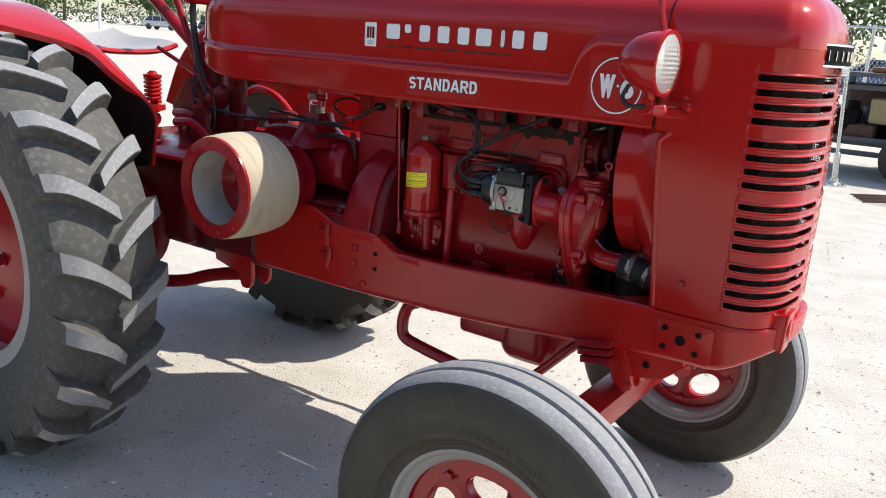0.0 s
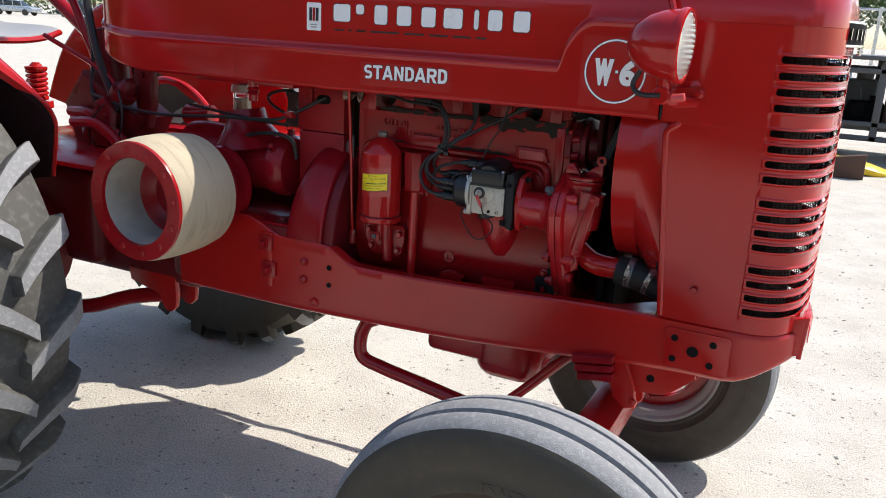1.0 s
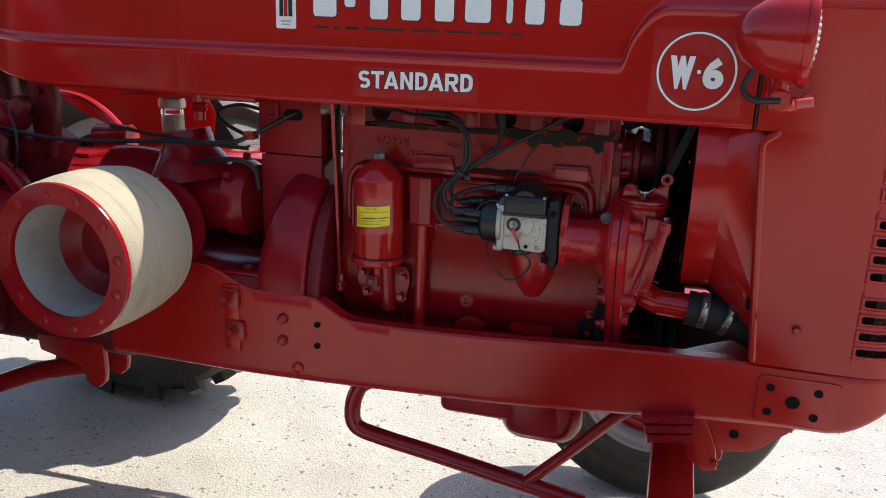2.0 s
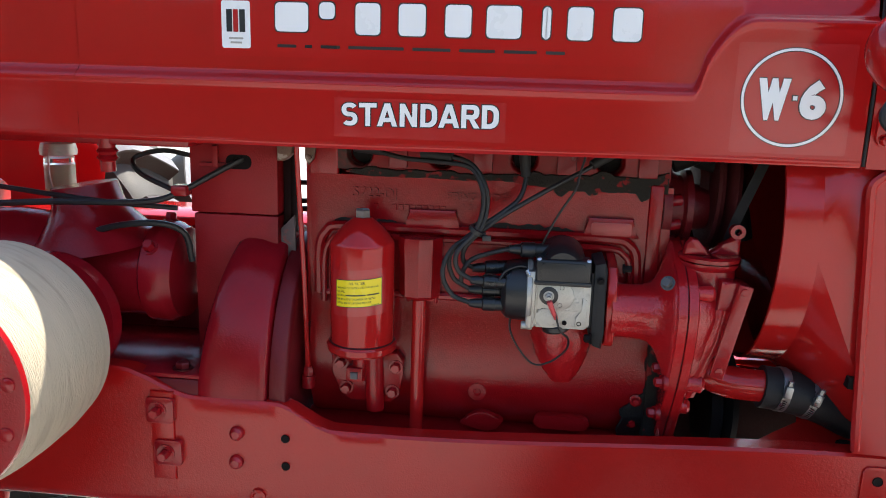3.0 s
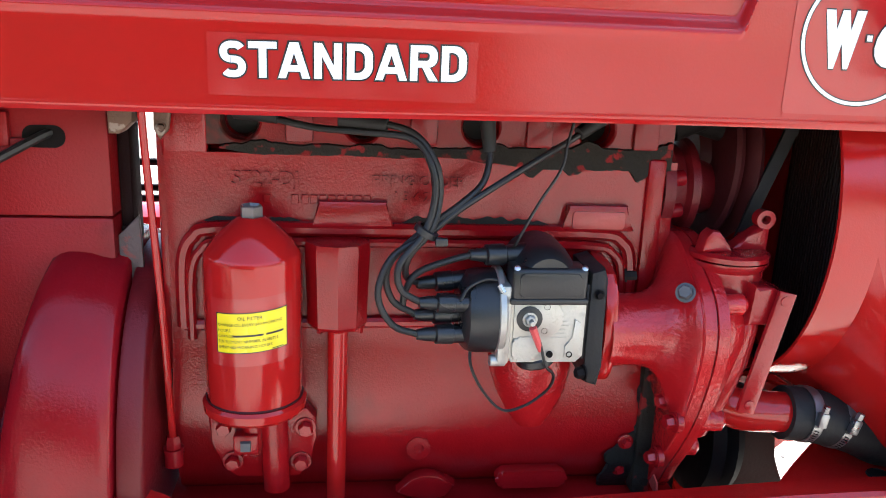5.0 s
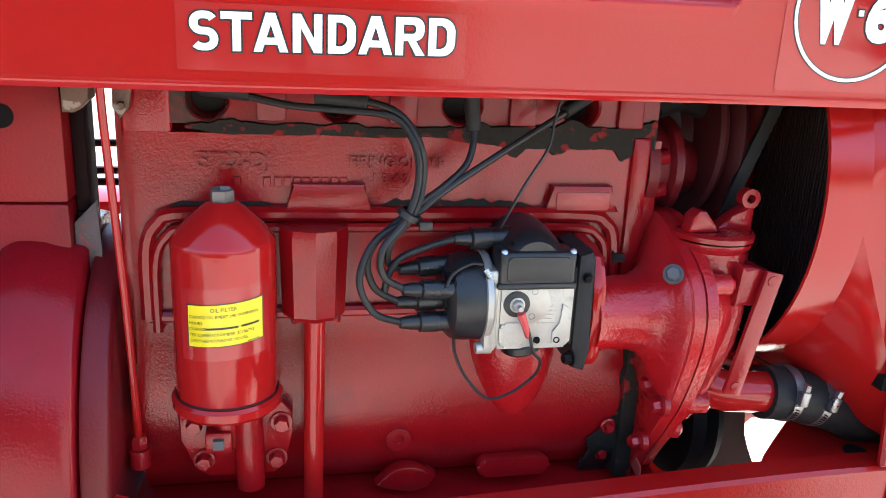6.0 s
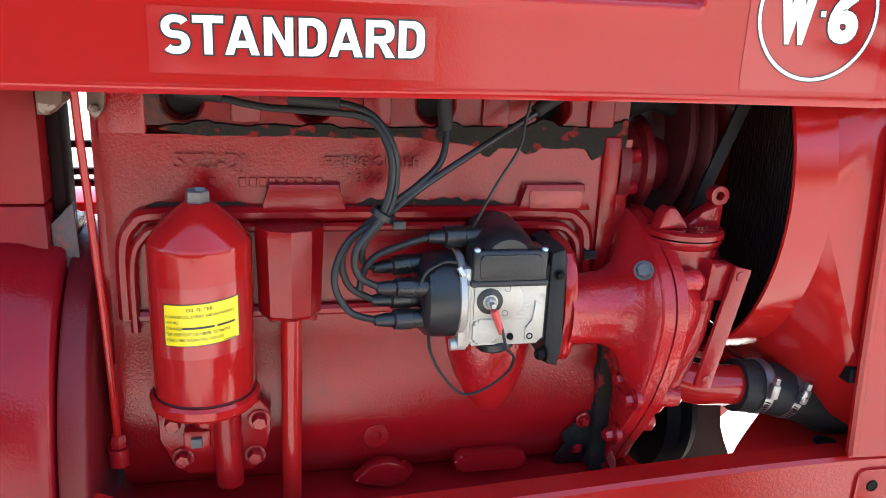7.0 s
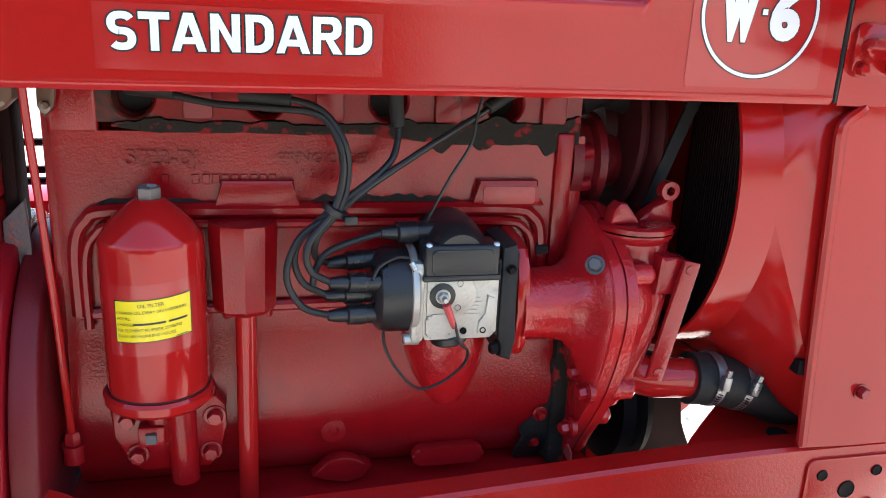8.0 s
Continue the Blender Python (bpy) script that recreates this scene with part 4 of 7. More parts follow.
lathe(bm, (FX, FY, 0.842), (0, 0, 1), [(0, 0), (0, 0.046), (0.004, 0.0475), (0.151, 0.0475), (0.155, 0.047), (0.158, 0.0455), (0.168, 0.0382), (0.179, 0.028), (0.187, 0.0185), (0.191, 0.013), (0.192, 0)], 56)
filt = part("oil_filter", bm, RED, tractor, "glossy red oil filter canister with yellow label", 25)
bm = B()
lathe(bm, (FX, FY, 0.834), (0, 0, 1), [(0, 0.038), (-0.002, 0.048), (0.002, 0.0515), (0.01, 0.052), (0.013, 0.049), (0.013, 0.046)], 56)
part("clamp_ring", bm, RED, filt)
bm = B()
lathe(bm, (FX, FY, 0.847), (0, 0, 1), [(0, 0.0478), (0.0012, 0.0489), (0.0024, 0.0478)], 56)
part("gasket", bm, CRANKRED, filt)
bm = B()
lathe(bm, (FX, FY, 1.031), (0, 0, 1), [(0, 0.0105), (0.001, 0.0112), (0.012, 0.0112), (0.0135, 0.0095), (0.0105, 0.008), (0.010, 0)], 6)
part("cap_nut", bm, NUTGREY, filt, "scuffed hexagonal top nut")


def on_can(a, z, r):
    return (FX + r * math.sin(radians(a)), FY - r * math.cos(radians(a)), z)


def can_patch(name, a0, a1, z0, z1, r, material, slope=0.0, label="", steps_=24):
    b2 = B()
    grid(b2, [[on_can(a0 + (a1 - a0) * i / steps_, z + slope * (i / steps_ - 0.5), r) for i in range(steps_ + 1)] for z in (z0, z1)])
    return part(name, b2, material, filt, label, 60)


LA0, LA1 = -39.5, 47.5
can_patch("label_border", LA0, LA1, 0.9105, 0.9515, 0.0478, DECALBLACK, 0.0058)
can_patch("label_sheet", LA0 + 1.6, LA1 - 1.6, 0.9115, 0.9505, 0.0481, YELLOW, 0.0056, "yellow oil change label with black print")
can_patch("label_film", LA0 - 9, LA1 + 9, 0.897, 0.965, 0.04765, DECALRED, 0.0056)


def can_words(text, a0, z, size, narrow=1.0):
    """Print bent round the canister."""
    cu = bpy.data.curves.new("print", "FONT")
    cu.body, cu.size, cu.offset = text, size, 0.0
    cu.resolution_u = 2
    tmp = bpy.data.objects.new("print", cu)
    scene.collection.objects.link(tmp)
    bpy.context.view_layer.update()
    me = bpy.data.meshes.new_from_object(tmp)
    bpy.data.objects.remove(tmp)
    me.materials.clear()
    me.materials.append(DECALBLACK)
    for v in me.vertices:
        a = a0 + math.degrees(v.co.x * narrow / 0.0484)
        k = (a - LA0) / (LA1 - LA0)
        v.co = Vector(on_can(a, z + 0.003 + v.co.y + 0.0056 * (k - 0.5), 0.0484)) - WHERE[filt]
    ob = new("label_print", me)
    ob.parent = filt


can_words("OIL FILTER", -12, 0.9412, 0.0050)
can_words("CHANGE OIL EVERY 240 WORKING", -36.5, 0.9352, 0.0041, 0.98)
can_words("HOURS.", -36.5, 0.9296, 0.0041)
can_words("CHANGE", -36.5, 0.9240, 0.0041)
can_words("ELEMENT NUMBER 25786792", -26.5, 0.9184, 0.0041, 0.99)
can_words("TER", -36.5, 0.9184, 0.0041)
can_words("EVERY 480 WORKING HOURS.", -35.5, 0.9128, 0.0041, 0.96)
for a0, a1, z in ((-17, 17, 0.9255), (20, 41, 0.9255), (27, 41, 0.9098)):
    can_patch("label_bar", a0, a1, z - (0.001 if z > 0.91 else 0.0004), z + (0.001 if z > 0.91 else 0.0004), 0.0484, DECALBLACK, 0.0056 * (a1 - a0) / 90, "", 8).location.z += 0.003 + 0.0056 * (((a0 + a1) / 2 - LA0) / 90 - 0.5)
filt.location.z += 0.008
# filter base casting with four bolts
bm = B()
prism(bm, [(-0.034, 0.826), (-0.03, 0.795), (-0.02, 0.762), (-0.004, 0.752), (0.06, 0.752), (0.072, 0.765), (0.078, 0.80), (0.078, 0.82), (0.068, 0.832)], "y", -0.118, -0.088, 0.003)
cyl(bm, (FX + 0.018, -0.128, 0.85), (FX + 0.02, -0.122, 0.742), 0.0145)
cyl(bm, (FX - 0.002, -0.122, 0.85), (FX - 0.002, -0.12, 0.79), 0.014)
box(bm, -0.006, 0.02, -0.139, -0.12, 0.79, 0.812, 0.003)
fbase = part("filter_base", bm, BLOCKRED, tractor, "cast red filter bracket with four bolts")
bm = B()
lathe(bm, (0.007, -0.1395, 0.801), (0, -1, 0), [(0, 0), (0, 0.0075), (0.004, 0.0068), (0.004, 0)], 4)
part("square_plug", bm, FRAMEGREY, fbase)
for x, z in ((-0.017, 0.813), (0.067, 0.811), (-0.009, 0.773), (0.062, 0.771)):
    bm = B()
    lathe(bm, (x, -0.117, z), (0, -1, 0), [(0, 0.0105), (0.002, 0.0105), (0.003, 0.008)], 18)
    hexbolt(bm, (x, -0.119, z), (0, -1, 0), 0.008, 0.009)
    part("bolt", bm, CAST, fbase)

# breather box and its tube
bm = B()
poly = [(0.066, -0.088), (0.066, -0.112), (0.078, -0.131), (0.10, -0.137), (0.120, -0.131), (0.132, -0.112), (0.132, -0.088)]
rows = [[(0.1 + (x - 0.1) * k, -0.09 + (y + 0.09) * k, z) for x, y in poly] for z, k in ((0.921, 0.86), (0.925, 0.92), (0.96, 0.95), (1.004, 1.0), (1.012, 0.97), (1.013, 0.4))]
vs = grid(bm, rows)
bm.faces.new(vs[0])
bm.faces.new(vs[-1][::-1])
box(bm, 0.08, 0.122, -0.118, -0.09, 0.917, 0.922, 0.001)
breather = part("breather_box", bm, BLOCKRED, tractor, "tapered red breather casting above a tube", 25)
bm = B()
cyl(bm, (0.100, -0.116, 0.92), (0.099, -0.117, 0.70), 0.0105, n=18)
part("breather_tube", bm, RED, breather)
for x in (0.122, 0.081):
    bm = B()
    hexbolt(bm, (x, -0.1, 0.922), (0, 0, -1), 0.0045, 0.01)
    part("screw", bm, CAST, breather)
# thin oil line with its fitting
bm = B()
tube(bm, [(-0.082, -0.125, 1.15), (-0.081, -0.122, 1.10), (-0.077, -0.12, 1.014), (-0.073, -0.12, 0.93), (-0.071, -0.118, 0.84), (-0.071, -0.112, 0.79)], 0.0038, 10)
oil_line = part("oil_line", bm, RED, tractor, "thin red oil pipe")
bm = B()
hexbolt(bm, (-0.071, -0.112, 0.783), (0, 0, 1), 0.008, 0.014)
cyl(bm, (-0.071, -0.112, 0.765), (-0.071, -0.112, 0.785), 0.010)
cyl(bm, (-0.071, -0.112, 0.773), (-0.071, -0.08, 0.773), 0.008)
part("fitting", bm, CAST, oil_line)

# magneto, lying along the engine
MZ, MY = 0.948, -0.135
bm = B()
prism(bm, rounded(0.266, 0.345, 0.904, 0.972, 0.006), "y", MY - 0.033, MY + 0.035, 0.004)
box(bm, 0.257, 0.270, MY - 0.036, MY + 0.035, 0.902, 0.985, 0.004)
prism(bm, [(0.272, 0.930), (0.272, 0.968)] + arc(0.302, 0.951, 0.0205, 75, -75, 8), "y", MY - 0.0352, MY - 0.03, 0.001)
prism(bm, rounded(0.272, 0.298, 0.906, 0.932, 0.006), "y", MY - 0.0365, MY - 0.03, 0.003)
prism(bm, [(0.326, 0.909), (0.341, 0.909), (0.341, 0.946), (0.334, 0.95), (0.334, 0.93), (0.326, 0.922)], "y", MY - 0.0345, MY - 0.03, 0.001)
cyl(bm, (0.251, MY - 0.028, 0.904), (0.267, MY - 0.028, 0.904), 0.006)
magneto = part("magneto", bm, ALU, tractor, "grey cast aluminium magneto with black cap and cover")
bm = B()
lathe(bm, (0.2595, MY, MZ), (-1, 0, 0), [(0, 0.0), (0, 0.0435), (0.022, 0.0432), (0.031, 0.041), (0.036, 0.036), (0.039, 0.028), (0.04, 0)], 44)
cyl(bm, (0.2595, MY, MZ), (0.212, MY, MZ), 0.012)
cap = part("distributor_cap", bm, BLACK, magneto, "domed black distributor cap", 30)
bm = B()
lathe(bm, (0.263, MY, MZ), (-1, 0, 0), [(-0.002, 0.044), (0.0, 0.0458), (0.0055, 0.0458), (0.0065, 0.044)], 44)
part("clamp_band", bm, ALU, magneto, "dull steel band round the cap")
bm = B()
tube(bm, [(0.255, MY - 0.026, MZ + 0.040), (0.243, MY - 0.025, MZ + 0.040), (0.226, MY - 0.03, MZ + 0.033), (0.218, MY - 0.036, MZ + 0.022)], 0.0016, 8)
part("spring_clip", bm, WIRE, magneto, "dark spring clip over the cap")
bm = B()
tube(bm, [(0.256, MY - 0.033, MZ + 0.037), (0.260, MY - 0.036, MZ + 0.030)], 0.003, 8)
part("clip_hook", bm, STEEL, magneto)
bm = B()
box(bm, 0.2675, 0.3435, MY - 0.039, MY - 0.004, 0.9685, 1.003, 0.0045, 3)
box(bm, 0.2665, 0.3445, MY - 0.0405, MY + 0.03, 0.9665, 0.973, 0.002, 2)
prism(bm, rounded(0.275, 0.336, 0.9745, 0.9985, 0.004), "y", MY - 0.0405, MY - 0.036, 0.0015)
rows = []
for y, r, zc in ((MY - 0.034, 0.022, 0.990), (MY - 0.026, 0.028, 0.990), (MY - 0.012, 0.0315, 0.990), (MY + 0.01, 0.033, 0.990), (MY + 0.038, 0.033, 0.990), (MY + 0.045, 0.027, 0.990)):
    rows.append([(0.3045 + r * 1.02 * math.cos(t), y, zc + r * math.sin(t)) for t in (radians(-12 + 204 * i / 28) for i in range(29))])
vs = grid(bm, rows)
bm.faces.new(vs[0])
bm.faces.new(vs[-1][::-1])
cover = part("coil_cover", bm, BLACK, magneto, "black moulded coil cover", 30)
for x in (0.272, 0.3395):
    bm = B()
    lathe(bm, (x, MY - 0.034, 1.0015), (0, -0.7, 0.7), [(0, 0.0032), (0.003, 0.0032), (0.004, 0.0015), (0.004, 0)], 12)
    part("screw", bm, STEEL, cover)
bm = B()
prism(bm, [(0.3475, 0.888), (0.352, 0.880), (0.364, 0.876), (0.366, 0.90), (0.366, 0.99), (0.362, 1.002), (0.3475, 0.998)], "y", MY - 0.034, MY + 0.04, 0.005)
box(bm, 0.344, 0.350, MY - 0.03, MY + 0.03, 0.905, 0.985, 0.002)
part("coupling_guard", bm, RUBBER, magneto, "black end plate of the magneto")
bm = B()
hexbolt(bm, (0.349, MY - 0.033, 0.892), (-1, -0.2, 0), 0.006, 0.008)
part("mount_bolt", bm, DARK, magneto)
bm = B()
hexbolt(bm, (0.3565, MY - 0.035, 0.976), (0, -1, 0), 0.004, 0.004)
part("mount_bolt", bm, DARK, magneto)
bm = B()
lathe(bm, (0.2875, MY - 0.0352, 0.951), (0, -1, 0), [(0, 0), (0, 0.013), (0.0015, 0.013), (0.0025, 0.010), (0.0025, 0)], 24)
part("terminal_washer", bm, BLACK, magneto)
bm = B()
hexbolt(bm, (0.2875, MY - 0.0378, 0.951), (0, -1, 0), 0.0056, 0.005)
cyl(bm, (0.2875, MY - 0.043, 0.951), (0.2875, MY - 0.051, 0.951), 0.0026)
part("terminal_nut", bm, ALU, magneto)
# Dark dots stand for the depth of the screw holes.
for x, z in ((0.305, 0.963), (0.3035, 0.938), (0.311, 0.9125), (0.331, 0.9125)):
    bm = B()
    lathe(bm, (x, MY - 0.0335, z), (0, -1, 0), [(0, 0), (0.0012, 0.0026), (0.0022, 0.003), (0.0, 0.0036)], 12)
    part("screw_hole", bm, DARK, magneto)
bm = B()
for k in range(5):
    w = (0.026, 0.03, 0.024, 0.022, 0.028)[k]
    box(bm, 0.311, 0.311 + w * 0.6, MY - 0.0336, MY - 0.0328, 0.9455 - 0.0042 * k, 0.9472 - 0.0042 * k, 0)
tagged(part("maker_mark", bm, ALU, magneto), "worn raised maker's lines", kind="stuff")
bm = B()
cyl(bm, (0.30, MY - 0.015, 0.906), (0.302, MY - 0.015, 0.895), 0.02)
part("vent_boss", bm, BLACK, magneto)

# towers, boots and leads
TIE = Vector((0.184, -0.152, 1.034))
boots = [(0.214, 0.979, -0.128), (0.212, 0.963, -0.16), (0.212, 0.947, -0.142), (0.213, 0.930, -0.155)]
ends = [(0.178, 0.976, -0.136), (0.178, 0.966, -0.165), (0.175, 0.948, -0.15), (0.177, 0.932, -0.163)]
for (bx, bz, by), (ex, ez, ey) in zip(boots, ends):
    bm = B()
    p, q = Vector((bx + 0.02, by, bz)), Vector((ex, ey, ez))
    d = q - p
    L = d.length
    lathe(bm, p, d, [(0, 0), (0, 0.0098), (L * 0.36, 0.0092), (L * 0.37, 0.0104), (L * 0.66, 0.0098), (L * 0.69, 0.0072), (L * 0.84, 0.0068), (L, 0.005), (L, 0)], 20)
    part("lead_boot", bm, BLACK, cap)
bm = B()
p, q = Vector((0.290, MY + 0.004, 1.006)), Vector((0.229, -0.142, 1.008))
L = (q - p).length
lathe(bm, p, q - p, [(0, 0), (0, 0.0125), (L * 0.4, 0.0095), (L * 0.42, 0.0112), (L * 0.72, 0.0106), (L * 0.75, 0.0075), (L, 0.0052), (L, 0)], 20)
part("coil_boot", bm, BLACK, cover)

R = 0.0034
leads = [
    [(0.180, -0.136, 0.976), (0.166, -0.148, 0.988), (0.168, -0.156, 1.01), TIE + Vector((0.004, -0.004, 0.002)), (0.196, -0.15, 1.065), (0.193, -0.15, 1.095), (0.176, -0.145, 1.122), (0.150, -0.138, 1.133), (0.10, -0.125, 1.137)],
    [(0.180, -0.165, 0.966), (0.160, -0.168, 0.98), (0.158, -0.168, 1.005), TIE + Vector((-0.002, -0.006, 0.001)), (0.191, -0.155, 1.07), (0.186, -0.152, 1.10), (0.168, -0.145, 1.122), (0.12, -0.135, 1.126), (0.075, -0.125, 1.128), (0.03, -0.115, 1.136)],
    [(0.177, -0.15, 0.948), (0.152, -0.154, 0.966), (0.148, -0.155, 1.0), TIE + Vector((-0.003, 0.004, -0.001)), (0.215, -0.145, 1.058), (0.239, -0.135, 1.078), (0.247, -0.125, 1.10), (0.247, -0.12, 1.115)],
    [(0.179, -0.163, 0.932), (0.152, -0.166, 0.944), (0.138, -0.165, 0.975), (0.152, -0.158, 1.01), TIE + Vector((0.003, 0.003, -0.003)), (0.22, -0.145, 1.057), (0.28, -0.13, 1.093), (0.335, -0.115, 1.124), (0.36, -0.105, 1.14)],
    [(0.231, -0.142, 1.008), (0.208, -0.146, 1.003), (0.178, -0.15, 0.992), (0.166, -0.152, 0.975), (0.163, -0.15, 0.955)],
]
for pts in leads:
    bm = B()
    tube(bm, pts, R, 10, 8)
    part("ignition_lead", bm, WIRE, tractor, "black rubber ignition lead")
bm = B()
lathe(bm, TIE, (0.5, -0.1, 0.9), [(-0.004, 0.009), (-0.003, 0.0125), (0.003, 0.0125), (0.004, 0.009)], 16)
box(bm, TIE.x + 0.008, TIE.x + 0.02, TIE.y - 0.013, TIE.y - 0.007, TIE.z - 0.012, TIE.z - 0.004, 0.001)
part("cable_tie", bm, BLACK, tractor, "black cable tie round the leads")
for p, q in (((0.10, -0.125, 1.137), (0.145, -0.137, 1.134)), ((0.0, -0.105, 1.14), (0.042, -0.117, 1.136)), ((0.243, -0.118, 1.147), (0.2475, -0.121, 1.108)), ((0.372, -0.1, 1.147), (0.338, -0.114, 1.127))):
    bm = B()
    cyl(bm, p, q, 0.0085, 0.0068, 16)
    part("plug_boot", bm, RUBBER, tractor, "black rubber spark plug boot")
bm = B()
tube(bm, [(0.33, -0.13, 1.15), (0.322, -0.135, 1.12), (0.316, -0.14, 1.095), (0.295, -0.142, 1.06), (0.277, -0.138, 1.02), (0.275, -0.12, 1.0)], 0.0016, 6)
tube(bm, [(0.2875, MY - 0.048, 0.95), (0.297, MY - 0.047, 0.93), (0.305, MY - 0.044, 0.905), (0.318, MY - 0.03, 0.888), (0.3165, MY - 0.02, 0.868), (0.296, MY - 0.012, 0.846), (0.272, MY - 0.01, 0.84), (0.25, MY - 0.01, 0.862), (0.236, MY - 0.01, 0.89), (0.236, MY, 0.91)], 0.0016, 6)
part("thin_wire", bm, WIRE, tractor, "thin black ground wire")
bm = B()
tube(bm, [(0.2878, MY - 0.05, 0.947), (0.293, MY - 0.048, 0.935), (0.299, MY - 0.044, 0.921)], 0.004, 8, 5, 0.003)
part("wire_terminal", bm, REDTIP, tractor, "red insulated wire terminal")

# gear housing with the pump and magneto drive
CY, CZ = -0.128, 0.924      # axis of the drive
seam = smooth_path([Vector((0, y, z)) for y, z in ((-0.04, 1.02), (-0.10, 1.02), (-0.144, 0.998), (-0.18, 0.975), (-0.196, 0.945), (-0.197, 0.915), (-0.188, 0.878), (-0.170, 0.832), (-0.146, 0.79), (-0.12, 0.752), (-0.092, 0.712), (-0.05, 0.715))], 6)
seam = [(q.y, q.z) for q in seam] + [(-0.03, 0.74), (-0.025, 0.85), (-0.025, 0.95), (-0.03, 1.0)]


def ray_out(t):
    """Distance from the drive's axis to the seam outline in direction t."""
    c, s_ = math.cos(t), math.sin(t)
    best = 0.05
    for (y0, z0), (y1, z1) in zip(seam, seam[1:] + seam[:1]):
        ey, ez = y1 - y0, z1 - z0
        det = c * -ez + s_ * ey
        if abs(det) < 1e-9:
            continue
        ay, az = y0 - CY, z0 - CZ
        u = (ay * -ez + az * ey) / det
        v = (c * az - s_ * ay) / det
        if u > 0 and -1e-6 <= v <= 1.000001:
            best = max(best, u)
    return best


ANG = [2 * math.pi * i / 120 for i in range(121)]
OUT = [ray_out(t) for t in ANG]


def layer(x, fn):
    return [(x, CY + fn(r) * math.cos(t), CZ + fn(r) * math.sin(t)) for t, r in zip(ANG, OUT)]


bm = B()
prism(bm, [(-0.160, 0.888), (-0.150, 0.876), (-0.12, 0.871), (-0.09, 0.874), (-0.09, 1.0), (-0.128, 0.996), (-0.146, 0.99), (-0.160, 0.97), (-0.166, 0.93)], "x", 0.3675, 0.382, 0.004)
drive = part("drive_flange", bm, RED, tractor, "red flanged drive housing")
bm = B()
hexbolt(bm, (0.388, -0.150, 0.99), (1, -0.3, 0.1), 0.005, 0.010)
part("flange_bolt", bm, DARK, drive)
bm = B()
NECK = 0.0385
rows = [layer(x, lambda r, f=f, g=g: (g + (min(r, 0.105) - g) * f)) for x, f, g in
        ((0.376, 0.0, 0.042), (0.384, 0.0, 0.0395), (0.40, 0.0, NECK), (0.418, 0.015, NECK), (0.428, 0.06, NECK), (0.436, 0.15, NECK), (0.442, 0.30, NECK), (0.447, 0.50, NECK), (0.4515, 0.72, NECK), (0.455, 0.90, NECK), (0.4575, 0.955, NECK))]
rows += [layer(0.4585, lambda r: r - 0.002), layer(0.460, lambda r: r), layer(0.4715, lambda r: r + 0.0005), layer(0.4722, lambda r: r - 0.003)]
grid(bm, rows)
pump = part("gear_housing", bm, GEARCAST, tractor, "red cast gear housing with bolted seam", 38)
bm = B()
hexbolt(bm, (0.4475, -0.166, 0.977), (-0.6, -1, 0.5), 0.0075, 0.009)
part("cover_bolt", bm, FRAMEGREY, pump, "dark steel bolt head")
for y, z in ((-0.141, 0.846), (-0.166, 0.834), (-0.13, 0.772)):
    bm = B()
    lathe(bm, (0.459, y, z), (-1, 0, 0), [(0, 0.0125), (0.006, 0.012), (0.007, 0.008)], 16)
    hexbolt(bm, (0.452, y, z), (-1, -0.2, 0), 0.0072, 0.009)
    part("cover_bolt", bm, CAST, pump)
bm = B()
rows = [layer(x, fn) for x, fn in (
    (0.4727, lambda r: r - 0.002), (0.4735, lambda r: r + 0.001), (0.485, lambda r: r + 0.001), (0.4875, lambda r: r - 0.003),
    (0.489, lambda r: min(r - 0.012, 0.15)), (0.497, lambda r: min(r - 0.016, 0.118)), (0.508, lambda r: min(r - 0.021, 0.085)),
    (0.52, lambda r: min(r - 0.028, 0.06)), (0.530, lambda r: min(r - 0.038, 0.04)), (0.535, lambda r: 0.012))]
vs = grid(bm, rows)
gear_cover = part("gear_cover", bm, GEARCAST, pump, "", 38)
for x0, x1, y, z, r in ((0.484, 0.509, -0.172, 0.967, 0.0105), (0.483, 0.510, -0.158, 0.832, 0.0125), (0.478, 0.500, -0.128, 0.785, 0.0115)):
    bm = B()
    lathe(bm, (x0, y, z), (1, 0, 0), [(0, 0), (0, r), (x1 - x0 - 0.004, r * 1.05), (x1 - x0, r * 0.75), (x1 - x0, 0)], 18)
    part("cover_lug", bm, GEARCAST, gear_cover)
# a rib that falls from the neck to the lower lug
bm = B()
grid(bm, [[(x + dx, y + dy, z) for dx, dy in ((-0.016, 0.02), (-0.010, 0.002), (0.0, -0.004), (0.010, 0.001), (0.017, 0.022))] for x, y, z in ((0.520, -0.158, 0.975), (0.518, -0.172, 0.94), (0.511, -0.174, 0.90), (0.503, -0.168, 0.865), (0.497, -0.158, 0.832), (0.492, -0.145, 0.805))])
part("cover_rib", bm, GEARCAST, gear_cover, "", 60)
bm = B()
grid(bm, [layer(x, lambda r, d=d: r + d) for x, d in ((0.4718, -0.004), (0.4721, -0.0008), (0.4728, -0.0008), (0.4731, -0.004))])
part("gasket", bm, DARK, pump)
bm = B()
prism(bm, [(-0.125, 0.735), (-0.127, 0.720), (-0.11, 0.722), (-0.098, 0.728), (-0.095, 0.745)], "x", 0.461, 0.463, 0)
part("gasket_tail", bm, PALE, pump, "torn pale end of the gasket")
bm = B()
rows = []
